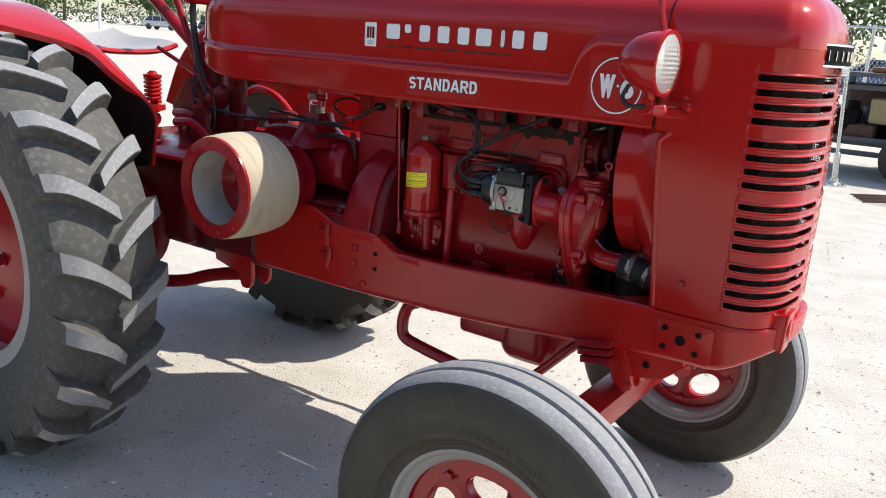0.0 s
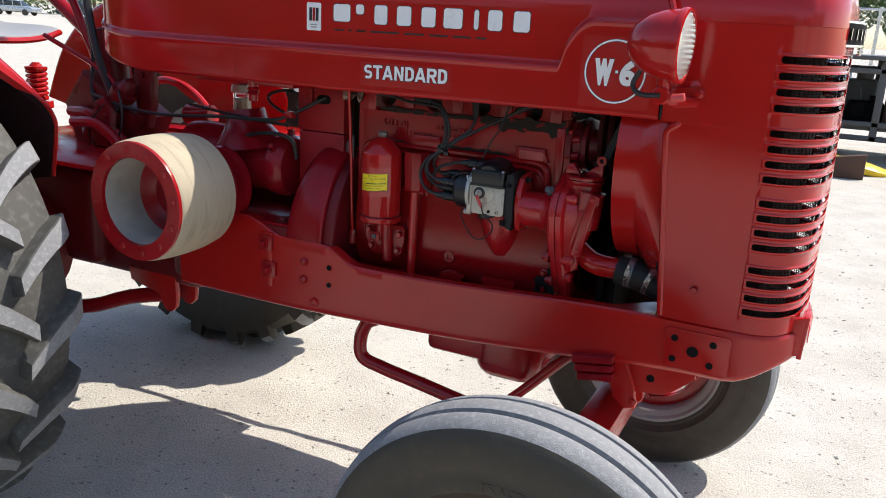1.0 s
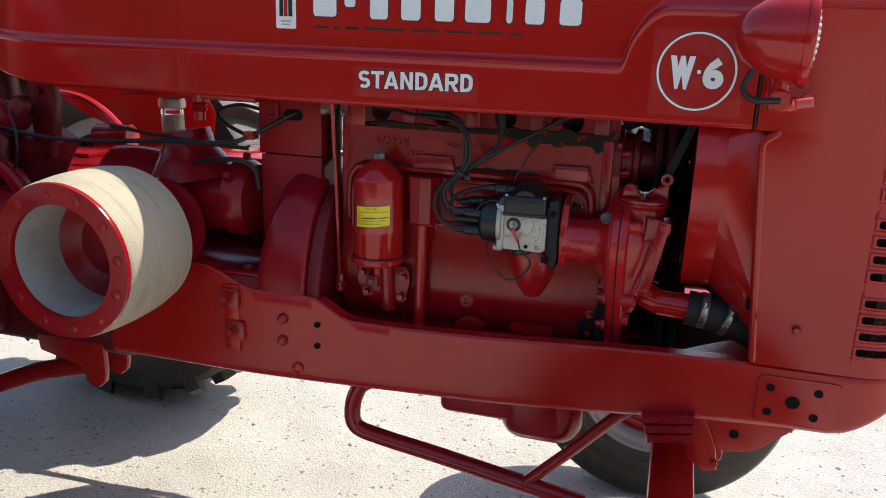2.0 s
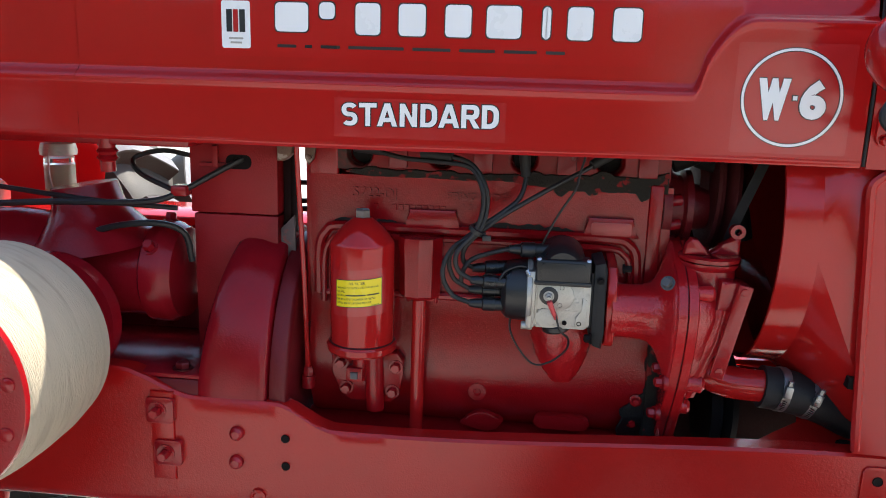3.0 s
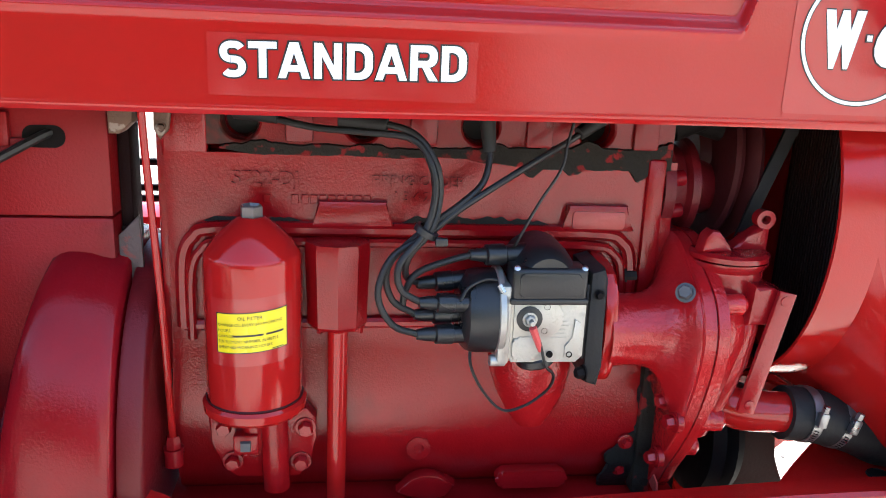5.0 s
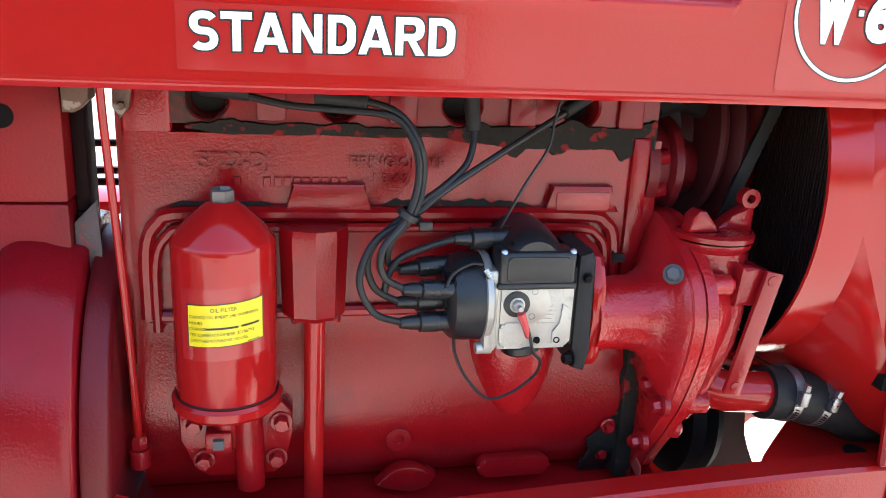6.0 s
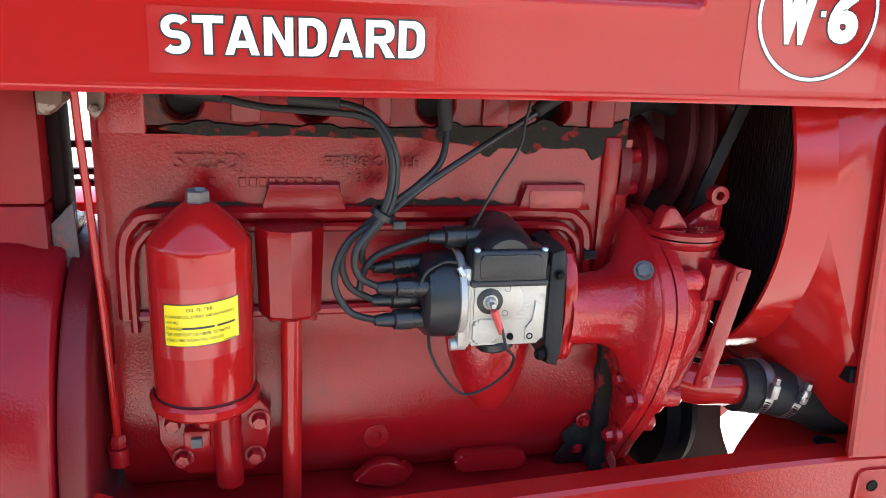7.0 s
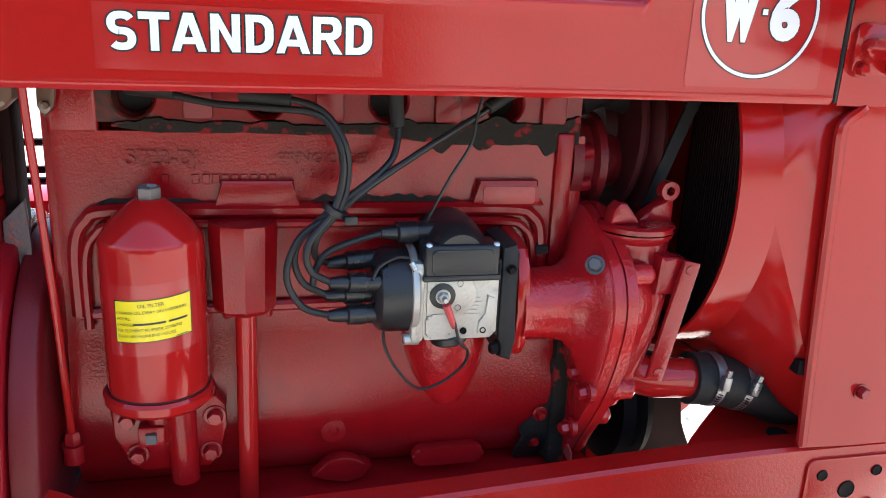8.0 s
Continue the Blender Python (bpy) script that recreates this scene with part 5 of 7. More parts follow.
for z, r, dx in ((0.90, 0.03, 0.006), (0.93, 0.036, 0.004), (0.955, 0.04, 0.002), (0.985, 0.036, 0.0), (0.994, 0.036, 0.0), (1.0, 0.040, 0.0), (1.004, 0.0405, 0.0)):
    rows.append([(0.507 + dx + r * 1.05 * math.cos(t), -0.126 + r * math.sin(t), z) for t in (2 * math.pi * i / 36 for i in range(37))])
grid(bm, rows)
lathe(bm, (0.507, -0.126, 1.006), (0, 0, 1), [(0, 0.030), (0, 0.0425), (0.005, 0.0425), (0.008, 0.039), (0.0095, 0)], 36)
prism(bm, [(0.468, 1.014), (0.502, 1.014), (0.498, 1.022), (0.486, 1.036), (0.478, 1.037), (0.471, 1.03)], "y", -0.148, -0.126, 0.004)
prism(bm, [(0.505, 1.014), (0.546, 1.012), (0.546, 1.037), (0.537, 1.039), (0.522, 1.028)], "y", -0.135, -0.115, 0.004)
lathe(bm, (0.5405, -0.134, 1.046), (0, 1, 0), [(0, 0.0048), (0, 0.0102), (0.012, 0.0102), (0.012, 0.0048), (0, 0.0048)], 24)
part("pump_neck", bm, CAST, pump, "capped upright neck with lifting eye")
bm = B()
prism(bm, [(0.515, 0.988), (0.535, 0.985), (0.556, 0.978), (0.556, 0.962), (0.532, 0.945), (0.512, 0.945)], "y", -0.178, -0.12, 0.005)
part("pump_ear", bm, CAST, pump)
bm = B()
box(bm, -0.0095, 0.0095, -0.003, 0.003, -0.067, 0.067, 0.0015, 2, pose(0.5325, -0.184, 0.918, 0, 11.5, 0))
brace = part("brace_bar", bm, CAST, pump, "flat red brace with bolt heads")
for z, x in ((0.975, 0.5435), (0.862, 0.5215)):
    bm = B()
    lathe(bm, (x, -0.187, z), (0, -1, 0), [(0, 0.0055), (0.0015, 0.0052), (0.002, 0.003), (0.002, 0)], 14)
    part("brace_rivet", bm, CAST, pump)

# lower water pipe, hose and clamps
bm = B()
tube(bm, [(0.50, -0.10, 0.845), (0.54, -0.12, 0.827), (0.58, -0.125, 0.823), (0.628, -0.125, 0.822)], 0.0235, 20)
part("water_pipe", bm, RED, tractor, "red lower water pipe")
bm = B()
tube(bm, [(0.597, -0.125, 0.822), (0.64, -0.125, 0.816), (0.69, -0.122, 0.80), (0.73, -0.115, 0.78), (0.78, -0.10, 0.765)], 0.0305, 20)
hose = part("radiator_hose", bm, RUBBER, tractor, "black rubber radiator hose with steel clamps")
for x, z, dx in ((0.624, 0.8195, 0.15), (0.664, 0.8095, 0.32)):
    bm = B()
    ax = Vector((1, 0.05, -dx)).normalized()
    cy_ = -0.125 + (0.003 if x > 0.66 else 0)
    lathe(bm, (x, cy_, z), ax, [(-0.0062, 0.0305), (-0.0062, 0.0316), (-0.0045, 0.0321), (0.0045, 0.0321), (0.0062, 0.0316), (0.0062, 0.0305)], 40)
    band = part("hose_clamp", bm, CLAMP, hose, "stainless worm-drive clamp")
    turn_ = pose(x, cy_, z, 0, math.degrees(math.atan(dx)), 0)
    bm = B()
    box(bm, -0.0052, 0.0052, -0.0395, -0.031, 0.001, 0.0185, 0.002, 2, turn_)
    cyl(bm, turn_ @ Vector((0, -0.0352, 0.0185)), turn_ @ Vector((0, -0.0352, 0.0265)), 0.0042, n=6)
    part("clamp_screw", bm, CLAMPTAIL, hose)
    bm = B()
    rows_ = [[turn_ @ Vector((dx_, -0.0328 * math.cos(radians(a_)), -0.0328 * math.sin(radians(a_)))) for dx_ in (-0.0052, 0.0052)] for a_ in range(2, 43, 4)]
    grid(bm, rows_)
    part("clamp_tail", bm, CLAMPTAIL, hose)
    bm = B()
    for a_ in range(8, 40, 6):
        p_ = [turn_ @ Vector((dx_, -0.0331 * math.cos(radians(a_ + da)), -0.0331 * math.sin(radians(a_ + da)))) for dx_, da in ((-0.003, 0), (0.003, 1.5), (0.003, 4), (-0.003, 2.5))]
        bm.faces.new([bm.verts.new(q_) for q_ in p_])
    tagged(part("clamp_slot", bm, DARK, hose), kind="stuff")

# fan shroud: a short round collar that passes into a square by flat facets
bm = B()
RY, RZ, SZ, NS = 0.196, 0.215, 1.045, 64
angs = [2 * math.pi * i / NS for i in range(NS)]
collar = [[bm.verts.new((x, RY * k * math.cos(t), SZ + RZ * k * math.sin(t))) for t in angs] for x, k in ((0.580, 0.985), (0.581, 1.0), (0.628, 1.0))]
for r0, r1 in zip(collar, collar[1:]):
    for i in range(NS):
        bm.faces.new((r0[i], r0[(i + 1) % NS], r1[(i + 1) % NS], r1[i]))
corner = [bm.verts.new((0.742, sy * 0.19, z)) for sy, z in ((1, 1.30), (-1, 1.30), (-1, 0.775), (1, 0.775))]
q = NS // 4
for k in range(4):
    for i in range(k * q, k * q + q):
        bm.faces.new((collar[-1][i], collar[-1][(i + 1) % NS], corner[k]))
    bm.faces.new((collar[-1][(k * q + q) % NS], corner[(k + 1) % 4], corner[k]))
thick(part("fan_shroud", bm, RED, tractor, "red sheet metal fan shroud", 12), 0.003)
# A proud dark box stands for the notch; its shade is in the colour.
bm = B()
box(bm, 0.687, 0.704, -0.1965, -0.18, 0.853, 0.870, 0.001)
part("shroud_notch", bm, DARK, tractor, "dark box standing for the shaded notch in the shroud")
bm = B()
lathe(bm, (0.503, 0.0, 1.095), (1, 0, 0), [(0, 0), (0, 0.04), (0.012, 0.045), (0.014, 0.098), (0.018, 0.102), (0.024, 0.098), (0.028, 0.078), (0.036, 0.098), (0.040, 0.102), (0.046, 0.098), (0.048, 0.04), (0.08, 0.03), (0.08, 0)], 48)
fan = part("fan_pulley", bm, CRANKRED, tractor, "dark red fan pulley")
bm = B()
belt = [(0.528, -0.098, 1.0), (0.545, -0.10, 1.06), (0.572, -0.10, 1.135)]
grid(bm, [[(p[0] + dx, p[1] + dy, p[2] - dx * 0.4) for dx, dy in ((-0.0065, -0.003), (0.0065, -0.003), (0.004, 0.006), (-0.004, 0.006), (-0.0065, -0.003))] for p in [(0.515, -0.085, 0.965)] + belt + [(0.59, -0.10, 1.18)]])
part("fan_belt", bm, RUBBER, tractor, "black fan belt", 20)
bm = B()
lathe(bm, (0.545, 0.0, 0.745), (1, 0, 0), [(0, 0), (0, 0.085), (0.015, 0.09), (0.02, 0.075), (0.03, 0.09), (0.04, 0.085), (0.04, 0)], 40)
part("crank_pulley", bm, DARK, tractor, "dark crankshaft pulley")
bm = B()
cyl(bm, (0.455, -0.06, 1.13), (0.49, -0.06, 1.145), 0.016)
tube(bm, [(0.49, -0.05, 1.14), (0.54, -0.05, 1.12), (0.56, -0.045, 1.06), (0.57, -0.04, 1.02)], 0.016, 12)
part("thermostat_elbow", bm, DARK, tractor, "dark upper water elbow")
bm = B()
lathe(bm, (0.466, -0.088, 1.146), (0, 0, -1), [(0, 0.011), (0.008, 0.011), (0.009, 0.008), (0.009, 0)], 24)
part("brass_fitting", bm, ALU, tractor)

# far side of the engine: unseen shapes added to block sun and bright ground
bm = B()
box(bm, -0.03, 0.45, 0.09, 0.17, 0.98, 1.13, 0.015, 3)
for x in (0.0, 0.14, 0.28, 0.42):
    cyl(bm, (x, 0.05, 1.1), (x, 0.14, 1.08), 0.03)
part("manifold", bm, BROWN, tractor, "unseen brown manifold added to keep sun out of the engine bay")
bm = B()
cyl(bm, (0.2, 0.15, 0.85), (0.46, 0.15, 0.85), 0.055, n=28)
box(bm, 0.40, 0.60, 0.155, 0.175, 0.66, 1.0, 0.006)
part("generator", bm, SHADEGRIME, tractor, "unseen dark generator added to block sun and bright ground")

# ---- wheels ----
def tyre_ring(bm, c, prof, n=72):
    """prof: rows of (y offset, radius)."""
    rings = []
    for i in range(n):
        a = 2 * math.pi * i / n
        rings.append([bm.verts.new((c[0] + r * math.cos(a), c[1] + y, c[2] + r * math.sin(a))) for y, r in prof])
    for i in range(n):
        for j in range(len(prof) - 1):
            bm.faces.new((rings[i][j], rings[(i + 1) % n][j], rings[(i + 1) % n][j + 1], rings[i][j + 1]))
    return bm


def front_wheel(s):
    c = (0.595, -0.635, 0.355) if s < 0 else (0.568, 0.65, 0.355)
    bm = B()
    prof = [(-0.055, 0.205), (-0.062, 0.213), (-0.066, 0.222), (-0.0655, 0.224), (-0.0735, 0.238), (-0.0765, 0.240), (-0.0785, 0.262), (-0.0775, 0.264), (-0.081, 0.285), (-0.0805, 0.305), (-0.076, 0.325), (-0.072, 0.337), (-0.066, 0.345)]
    tyre_ring(bm, c, prof)
    tyre_ring(bm, c, [(-y, r) for y, r in prof])
    wheel = part("front_wheel", bm, TYRE, tractor, "ribbed front tyre on a red spoked wheel", 40)
    bm = B()
    prof = [(-0.066, 0.345), (-0.060, 0.351), (-0.046, 0.357), (-0.036, 0.3595), (-0.032, 0.3585), (-0.029, 0.350), (-0.023, 0.350), (-0.020, 0.3605), (-0.01, 0.3635),
            (0.01, 0.3635), (0.02, 0.3605), (0.023, 0.350), (0.029, 0.350), (0.032, 0.3585), (0.036, 0.3595), (0.046, 0.357), (0.060, 0.351), (0.066, 0.345)]
    tyre_ring(bm, c, prof, 96)
    part("tread", bm, TREAD, wheel, "dusty grey ribbed tread", 40)
    bm = B()
    for k in (-1, 1):
        tyre_ring(bm, c, [(k * 0.040, 0.182), (k * 0.046, 0.188), (k * 0.05, 0.198), (k * 0.061, 0.205), (k * 0.063, 0.212), (k * 0.058, 0.215), (k * 0.045, 0.205), (k * 0.02, 0.18), (0.0, 0.178)], 64)
    part("rim", bm, RIMGREY, wheel, "silver grey steel rim")
    bm = B()
    y0 = c[1] + s * 0.012
    tyre_ring(bm, (c[0], y0, c[2]), [(-0.022, 0.15), (-0.02, 0.187), (0.02, 0.187), (0.022, 0.15), (-0.022, 0.15)], 64)
    lathe(bm, (c[0], y0 - 0.06, c[2]), (0, 1, 0), [(0, 0), (0, 0.045), (0.03, 0.055), (0.085, 0.055), (0.12, 0.04), (0.125, 0)], 32)
    o = Vector((c[0], y0, c[2]))
    for k in range(5):
        a = radians(72 * k - 55)
        d, t = Vector((math.cos(a), 0, math.sin(a))), Vector((-math.sin(a), 0, math.cos(a)))
        rings_ = [[], [], [], []]
        for i in range(40):
            f = 2 * math.pi * i / 40
            cu_, sv = math.cos(f), math.sin(f)
            far = 0.03
            while far < 0.12:
                u_, v_ = 0.112 + far * cu_, far * sv
                if not (0.052 < math.hypot(u_, v_) < 0.172 and abs(math.atan2(v_, u_)) < radians(36)):
                    break
                far += 0.001
            e = 1 / math.sqrt((cu_ / 0.036) ** 2 + (sv / 0.052) ** 2)
            for ring, (r_, yy) in zip(rings_, ((far, -0.013), (e + 0.004, -0.016), (e, -0.01), (e, 0.01))):
                ring.append(bm.verts.new(o + d * (0.112 + r_ * cu_) + t * (r_ * sv) + Vector((0, yy, 0))))
        rings_.append([bm.verts.new(v.co + Vector((0, 2 * (y0 - v.co.y), 0))) for v in rings_[1]])
        rings_.append([bm.verts.new(v.co + Vector((0, 2 * (y0 - v.co.y), 0))) for v in rings_[0]])
        for r0, r1 in zip(rings_, rings_[1:]):
            for i in range(40):
                bm.faces.new((r0[i], r0[(i + 1) % 40], r1[(i + 1) % 40], r1[i]))
        bolt = Vector((math.cos(a + radians(36)), 0, math.sin(a + radians(36)))) * 0.152
        for k2 in (-1, 1):
            hexbolt(bm, o + bolt + Vector((0, k2 * 0.014, 0)), (0, k2, 0), 0.012, 0.012)
    part("spider", bm, CAST, wheel, "red cast five-spoke wheel centre")
    cu = bpy.data.curves.new("moulding", "FONT")
    cu.body, cu.size, cu.extrude, cu.resolution_u, cu.space_character = "TRACTOR FRONT", 0.021, 0.0012, 2, 1.25
    tmp = bpy.data.objects.new("moulding", cu)
    scene.collection.objects.link(tmp)
    bpy.context.view_layer.update()
    me = bpy.data.meshes.new_from_object(tmp)
    bpy.data.objects.remove(tmp)
    me.materials.clear()
    me.materials.append(TYRE)
    for v in me.vertices:
        r_, a = 0.247 + v.co.y, radians(100) - v.co.x / 0.255
        side_y = -0.0765 - 0.002 * (r_ - 0.24) / 0.022 - v.co.z
        v.co = Vector((c[0] + r_ * math.cos(a) * -s, c[1] + s * -side_y, c[2] + r_ * math.sin(a))) - WHERE[wheel]
    ob = new("moulded_lettering", me)
    ob.parent = wheel


def rear_wheel(s):
    c = Vector((-1.14, -0.68, 0.617) if s < 0 else (-1.18, 0.74, 0.617))
    bm = B()
    prof = [(-0.105, 0.355), (-0.115, 0.37), (-0.135, 0.42), (-0.148, 0.48), (-0.15, 0.525), (-0.143, 0.56), (-0.115, 0.578), (-0.055, 0.589), (0, 0.592)]
    prof = prof + [(-y, r) for y, r in prof[-2::-1]]
    tyre_ring(bm, c, prof, 96)
    # The far tyre takes the darker rubber to stand for its shade.
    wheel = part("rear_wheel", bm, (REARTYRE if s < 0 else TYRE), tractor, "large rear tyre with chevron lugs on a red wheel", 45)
    N = 20
    for i in range(N):
        for side in (-1, 1):
            bm = B()
            a0 = 2 * math.pi * (i + (0.5 if side > 0 else 0)) / N
            wob = 0.012 * math.sin(i * 2.3 + side)
            rings = []
            K = 9
            for k in range(K):
                f = k / (K - 1)
                y = side * (-0.012 + 0.162 * f)
                ang = a0 + wob + 0.25 * f * (1 - 0.3 * f)
                drop = max(0, f - 0.72) / 0.28
                rb = 0.578 - 0.012 * f - 0.05 * drop
                rt = 0.631 - 0.006 * f - 0.026 * drop ** 1.5
                hw = 0.021 + 0.007 * f
                row = []
                for rr, w in ((rb, -hw * 1.7), (rb + 0.014, -hw * 1.22), (rt - 0.003, -hw), (rt, -hw + 0.003), (rt, hw - 0.003), (rt - 0.003, hw), (rb + 0.014, hw * 1.22), (rb, hw * 1.7)):
                    aa = ang + w / 0.62
                    row.append((c.x + rr * math.cos(aa), c.y + y, c.z + rr * math.sin(aa)))
                rings.append(row)
            vs = grid(bm, rings)
            bm.faces.new(vs[0])
            bm.faces.new(vs[-1][::-1])
            bm.faces.ensure_lookup_table()
            for j, f_ in enumerate(bm.faces):
                if j < 7 * (K - 1) and j % 7 == 3:
                    f_.material_index = 1
            # Lugs match: darker copy on the shaded far wheel.
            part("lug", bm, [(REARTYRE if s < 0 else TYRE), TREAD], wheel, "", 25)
    bm = B()
    for k in (-1, 1):
        tyre_ring(bm, c, [(k * 0.098, 0.31), (k * 0.10, 0.34), (k * 0.108, 0.362), (k * 0.114, 0.371), (k * 0.11, 0.376), (k * 0.095, 0.36), (k * 0.05, 0.33), (0, 0.325)], 72)
    part("rim", bm, RIMGREY, wheel, "silver grey steel rim")
    bm = B()
    lathe(bm, (c.x, c.y + s * 0.08, c.z), (0, -s, 0), [(0, 0), (0, 0.12), (0.02, 0.2), (0.05, 0.30), (0.03, 0.322), (0.05, 0.33), (0.09, 0.31), (0.11, 0.12), (0.12, 0)], 56)
    for k in range(8):
        a = radians(45 * k)
        hexbolt(bm, (c.x + 0.15 * math.cos(a), c.y + s * 0.07, c.z + 0.15 * math.sin(a)), (0, s, 0), 0.016, 0.02)
    part("wheel_disc", bm, CAST, wheel, "red dished wheel centre")
    # fender beside this wheel
    line = smooth_path([(-1.86, 0, 0.95), (-1.76, 0, 1.14), (-1.62, 0, 1.27), (-1.47, 0, 1.328), (-1.268, 0, 1.322), (-1.031, 0, 1.25), (-0.866, 0, 1.175), (-0.738, 0, 1.09), (-0.692, 0, 1.045), (-0.69, 0, 1.0), (-0.71, 0, 0.90)], 5)
    bm = B()
    rows = []
    for p in line:
        d = Vector((-1.18 - p.x, 0, 0.80 - p.z)).normalized()
        wide = 0.29 * smoothstep(-0.9, -1.22, p.x)
        tip = 0.15 + 0.85 * smoothstep(-0.70, -0.86, p.x)
        rows.append([(p.x + d.x * inn, s * (0.44 + out * tip), p.z + d.z * inn) for out, inn in ((0.055 + wide, 0.022), (0.048 + wide, 0.006), (0.03 + wide * 0.6, 0.0), (0.03, 0.0), (0.012, 0.003), (0.003, 0.010), (0.0, 0.022), (0.0, 0.12), (0.0, 0.26))])
    grid(bm, rows)
    thick(part("fender", bm, RED, tractor, "curved red fender beside the rear tyre", 40), 0.003)
    # Dark sheet under the fender: its colour carries shade as well as grime.
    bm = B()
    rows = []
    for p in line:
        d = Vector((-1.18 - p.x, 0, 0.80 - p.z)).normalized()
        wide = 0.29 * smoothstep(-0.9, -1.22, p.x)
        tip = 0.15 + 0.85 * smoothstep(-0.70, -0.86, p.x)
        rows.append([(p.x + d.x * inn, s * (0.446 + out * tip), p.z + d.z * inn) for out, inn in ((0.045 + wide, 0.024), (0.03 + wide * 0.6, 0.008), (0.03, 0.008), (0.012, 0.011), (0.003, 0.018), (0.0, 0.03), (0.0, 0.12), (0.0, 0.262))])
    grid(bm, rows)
    thick(part("fender_liner", bm, SHADEGRIME, tractor, "dark sheet for shade and grime under the fender", 40), 0.002)


for s in (-1, 1):
    front_wheel(s)
    rear_wheel(s)

# ---- front axle and steering ----
bm = B()
box(bm, 0.565, 0.645, -0.50, 0.50, 0.446, 0.510, 0.006)
axle = part("front_axle", bm, ROUGH_CAST, tractor, "red front axle beam")
for s in (-1, 1):
    bm = B()
    cyl(bm, (0.595, s * 0.50, 0.57), (0.595, s * 0.515, 0.36), 0.034)
    cyl(bm, (0.595, s * 0.50, 0.355), (0.595 if s < 0 else 0.57, s * 0.61, 0.355), 0.03)
    part("spindle", bm, CAST, axle)
bm = B()
for y in (-0.165, 0.15):
    prism(bm, [(0.575, 0.662), (0.80, 0.655), (0.80, 0.640), (0.742, 0.588), (0.722, 0.580), (0.655, 0.572), (0.62, 0.63)], "y", y, y + 0.015, 0.003)
for y in (-0.185, 0.13):
    prism(bm, [(0.565, 0.645), (0.79, 0.640), (0.79, 0.655), (0.565, 0.662)], "y", y, y + 0.055, 0.003)
prism(bm, [(0.598, 0.65), (0.645, 0.65), (0.672, 0.59), (0.678, 0.545), (0.655, 0.537), (0.628, 0.56)], "y", -0.182, -0.14, 0.004)
prism(bm, [(0.598, 0.65), (0.645, 0.65), (0.672, 0.59), (0.678, 0.545), (0.655, 0.537), (0.628, 0.56)], "y", 0.14, 0.182, 0.004)
cyl(bm, (0.668, -0.15, 0.56), (0.668, 0.15, 0.56), 0.02)
box(bm, 0.585, 0.63, -0.15, 0.15, 0.57, 0.65, 0.008)
hexbolt(bm, (0.672, -0.182, 0.56), (0, -1, 0), 0.006, 0.006)
bracket = part("axle_bracket", bm, ROUGH_CAST, tractor, "red cast axle pivot bracket")
# Dark disc drawn for the shaded hole in the bracket.
bm = B()
lathe(bm, (0.70, -0.1652, 0.612), (0, -1, 0), [(0, 0), (0.0006, 0.0075), (0.0012, 0.008), (0, 0.0085)], 16)
part("bracket_hole", bm, DARK, bracket)
for k in range(3):
    bm = B()
    prism(bm, [(0.555 - 0.006 * k, 0.588 + 0.021 * k), (0.628, 0.602 + 0.021 * k), (0.628, 0.618 + 0.021 * k), (0.553 - 0.006 * k, 0.604 + 0.021 * k)], "y", -0.205 - 0.006 * k, -0.14, 0.002)
    part("spring_leaf", bm, MAROON, axle)
bm = B()
tube(bm, [(0.0, -0.10, 0.575), (-0.03, -0.10, 0.555), (-0.047, -0.10, 0.51), (-0.04, -0.10, 0.462), (0.02, -0.10, 0.445), (0.15, -0.10, 0.426), (0.45, -0.12, 0.39)], 0.0175, 14)
cyl(bm, (-0.07, -0.08, 0.585), (0.05, -0.08, 0.585), 0.03)
part("steering_arm", bm, CAST, tractor, "bent red steering rod under the frame")
bm = B()
tube(bm, [(0.54, -0.115, 0.615), (0.505, -0.115, 0.594), (0.413, -0.115, 0.495), (0.33, -0.115, 0.41)], 0.012, 12)
part("drag_link", bm, CAST, tractor)

bm = B()
tube(bm, [(-0.98, 0.385, 0.50), (0.10, 0.44, 0.50), (0.42, 0.455, 0.50)], 0.011, 10, 2)
part("brake_rod", bm, CAST, tractor, "long thin red rod along the far side")
# Unseen boxes added on the far side to fill out the ground shadow.
bm = B()
box(bm, -0.66, -0.32, 0.27, 0.40, 0.50, 0.925, 0.006)
box(bm, -0.33, 0.30, 0.24, 0.345, 0.50, 0.86, 0.006)
part("tool_box", bm, CAST, tractor, "unseen boxes added to cast the shadow's far edge")

# ---- drawbar parts under the rear ----
for y in (-0.16, -0.085):
    bm = B()
    prism(bm, [(-0.79, 0.60), (-0.612, 0.60), (-0.610, 0.52), (-0.615, 0.495), (-0.63, 0.482), (-0.65, 0.482), (-0.662, 0.495), (-0.668, 0.53), (-0.78, 0.55)], "y", y - 0.008, y + 0.008, 0.003)
    part("hitch_plate", bm, ROUGH_CAST, tractor, "red hitch plate under the frame")
bm = B()
tube(bm, [(-0.65, -0.12, 0.52), (-0.80, -0.16, 0.49), (-0.92, -0.2, 0.45), (-1.10, -0.24, 0.43), (-1.4, -0.24, 0.43)], 0.022, 12)
part("drawbar_rod", bm, CAST, tractor)

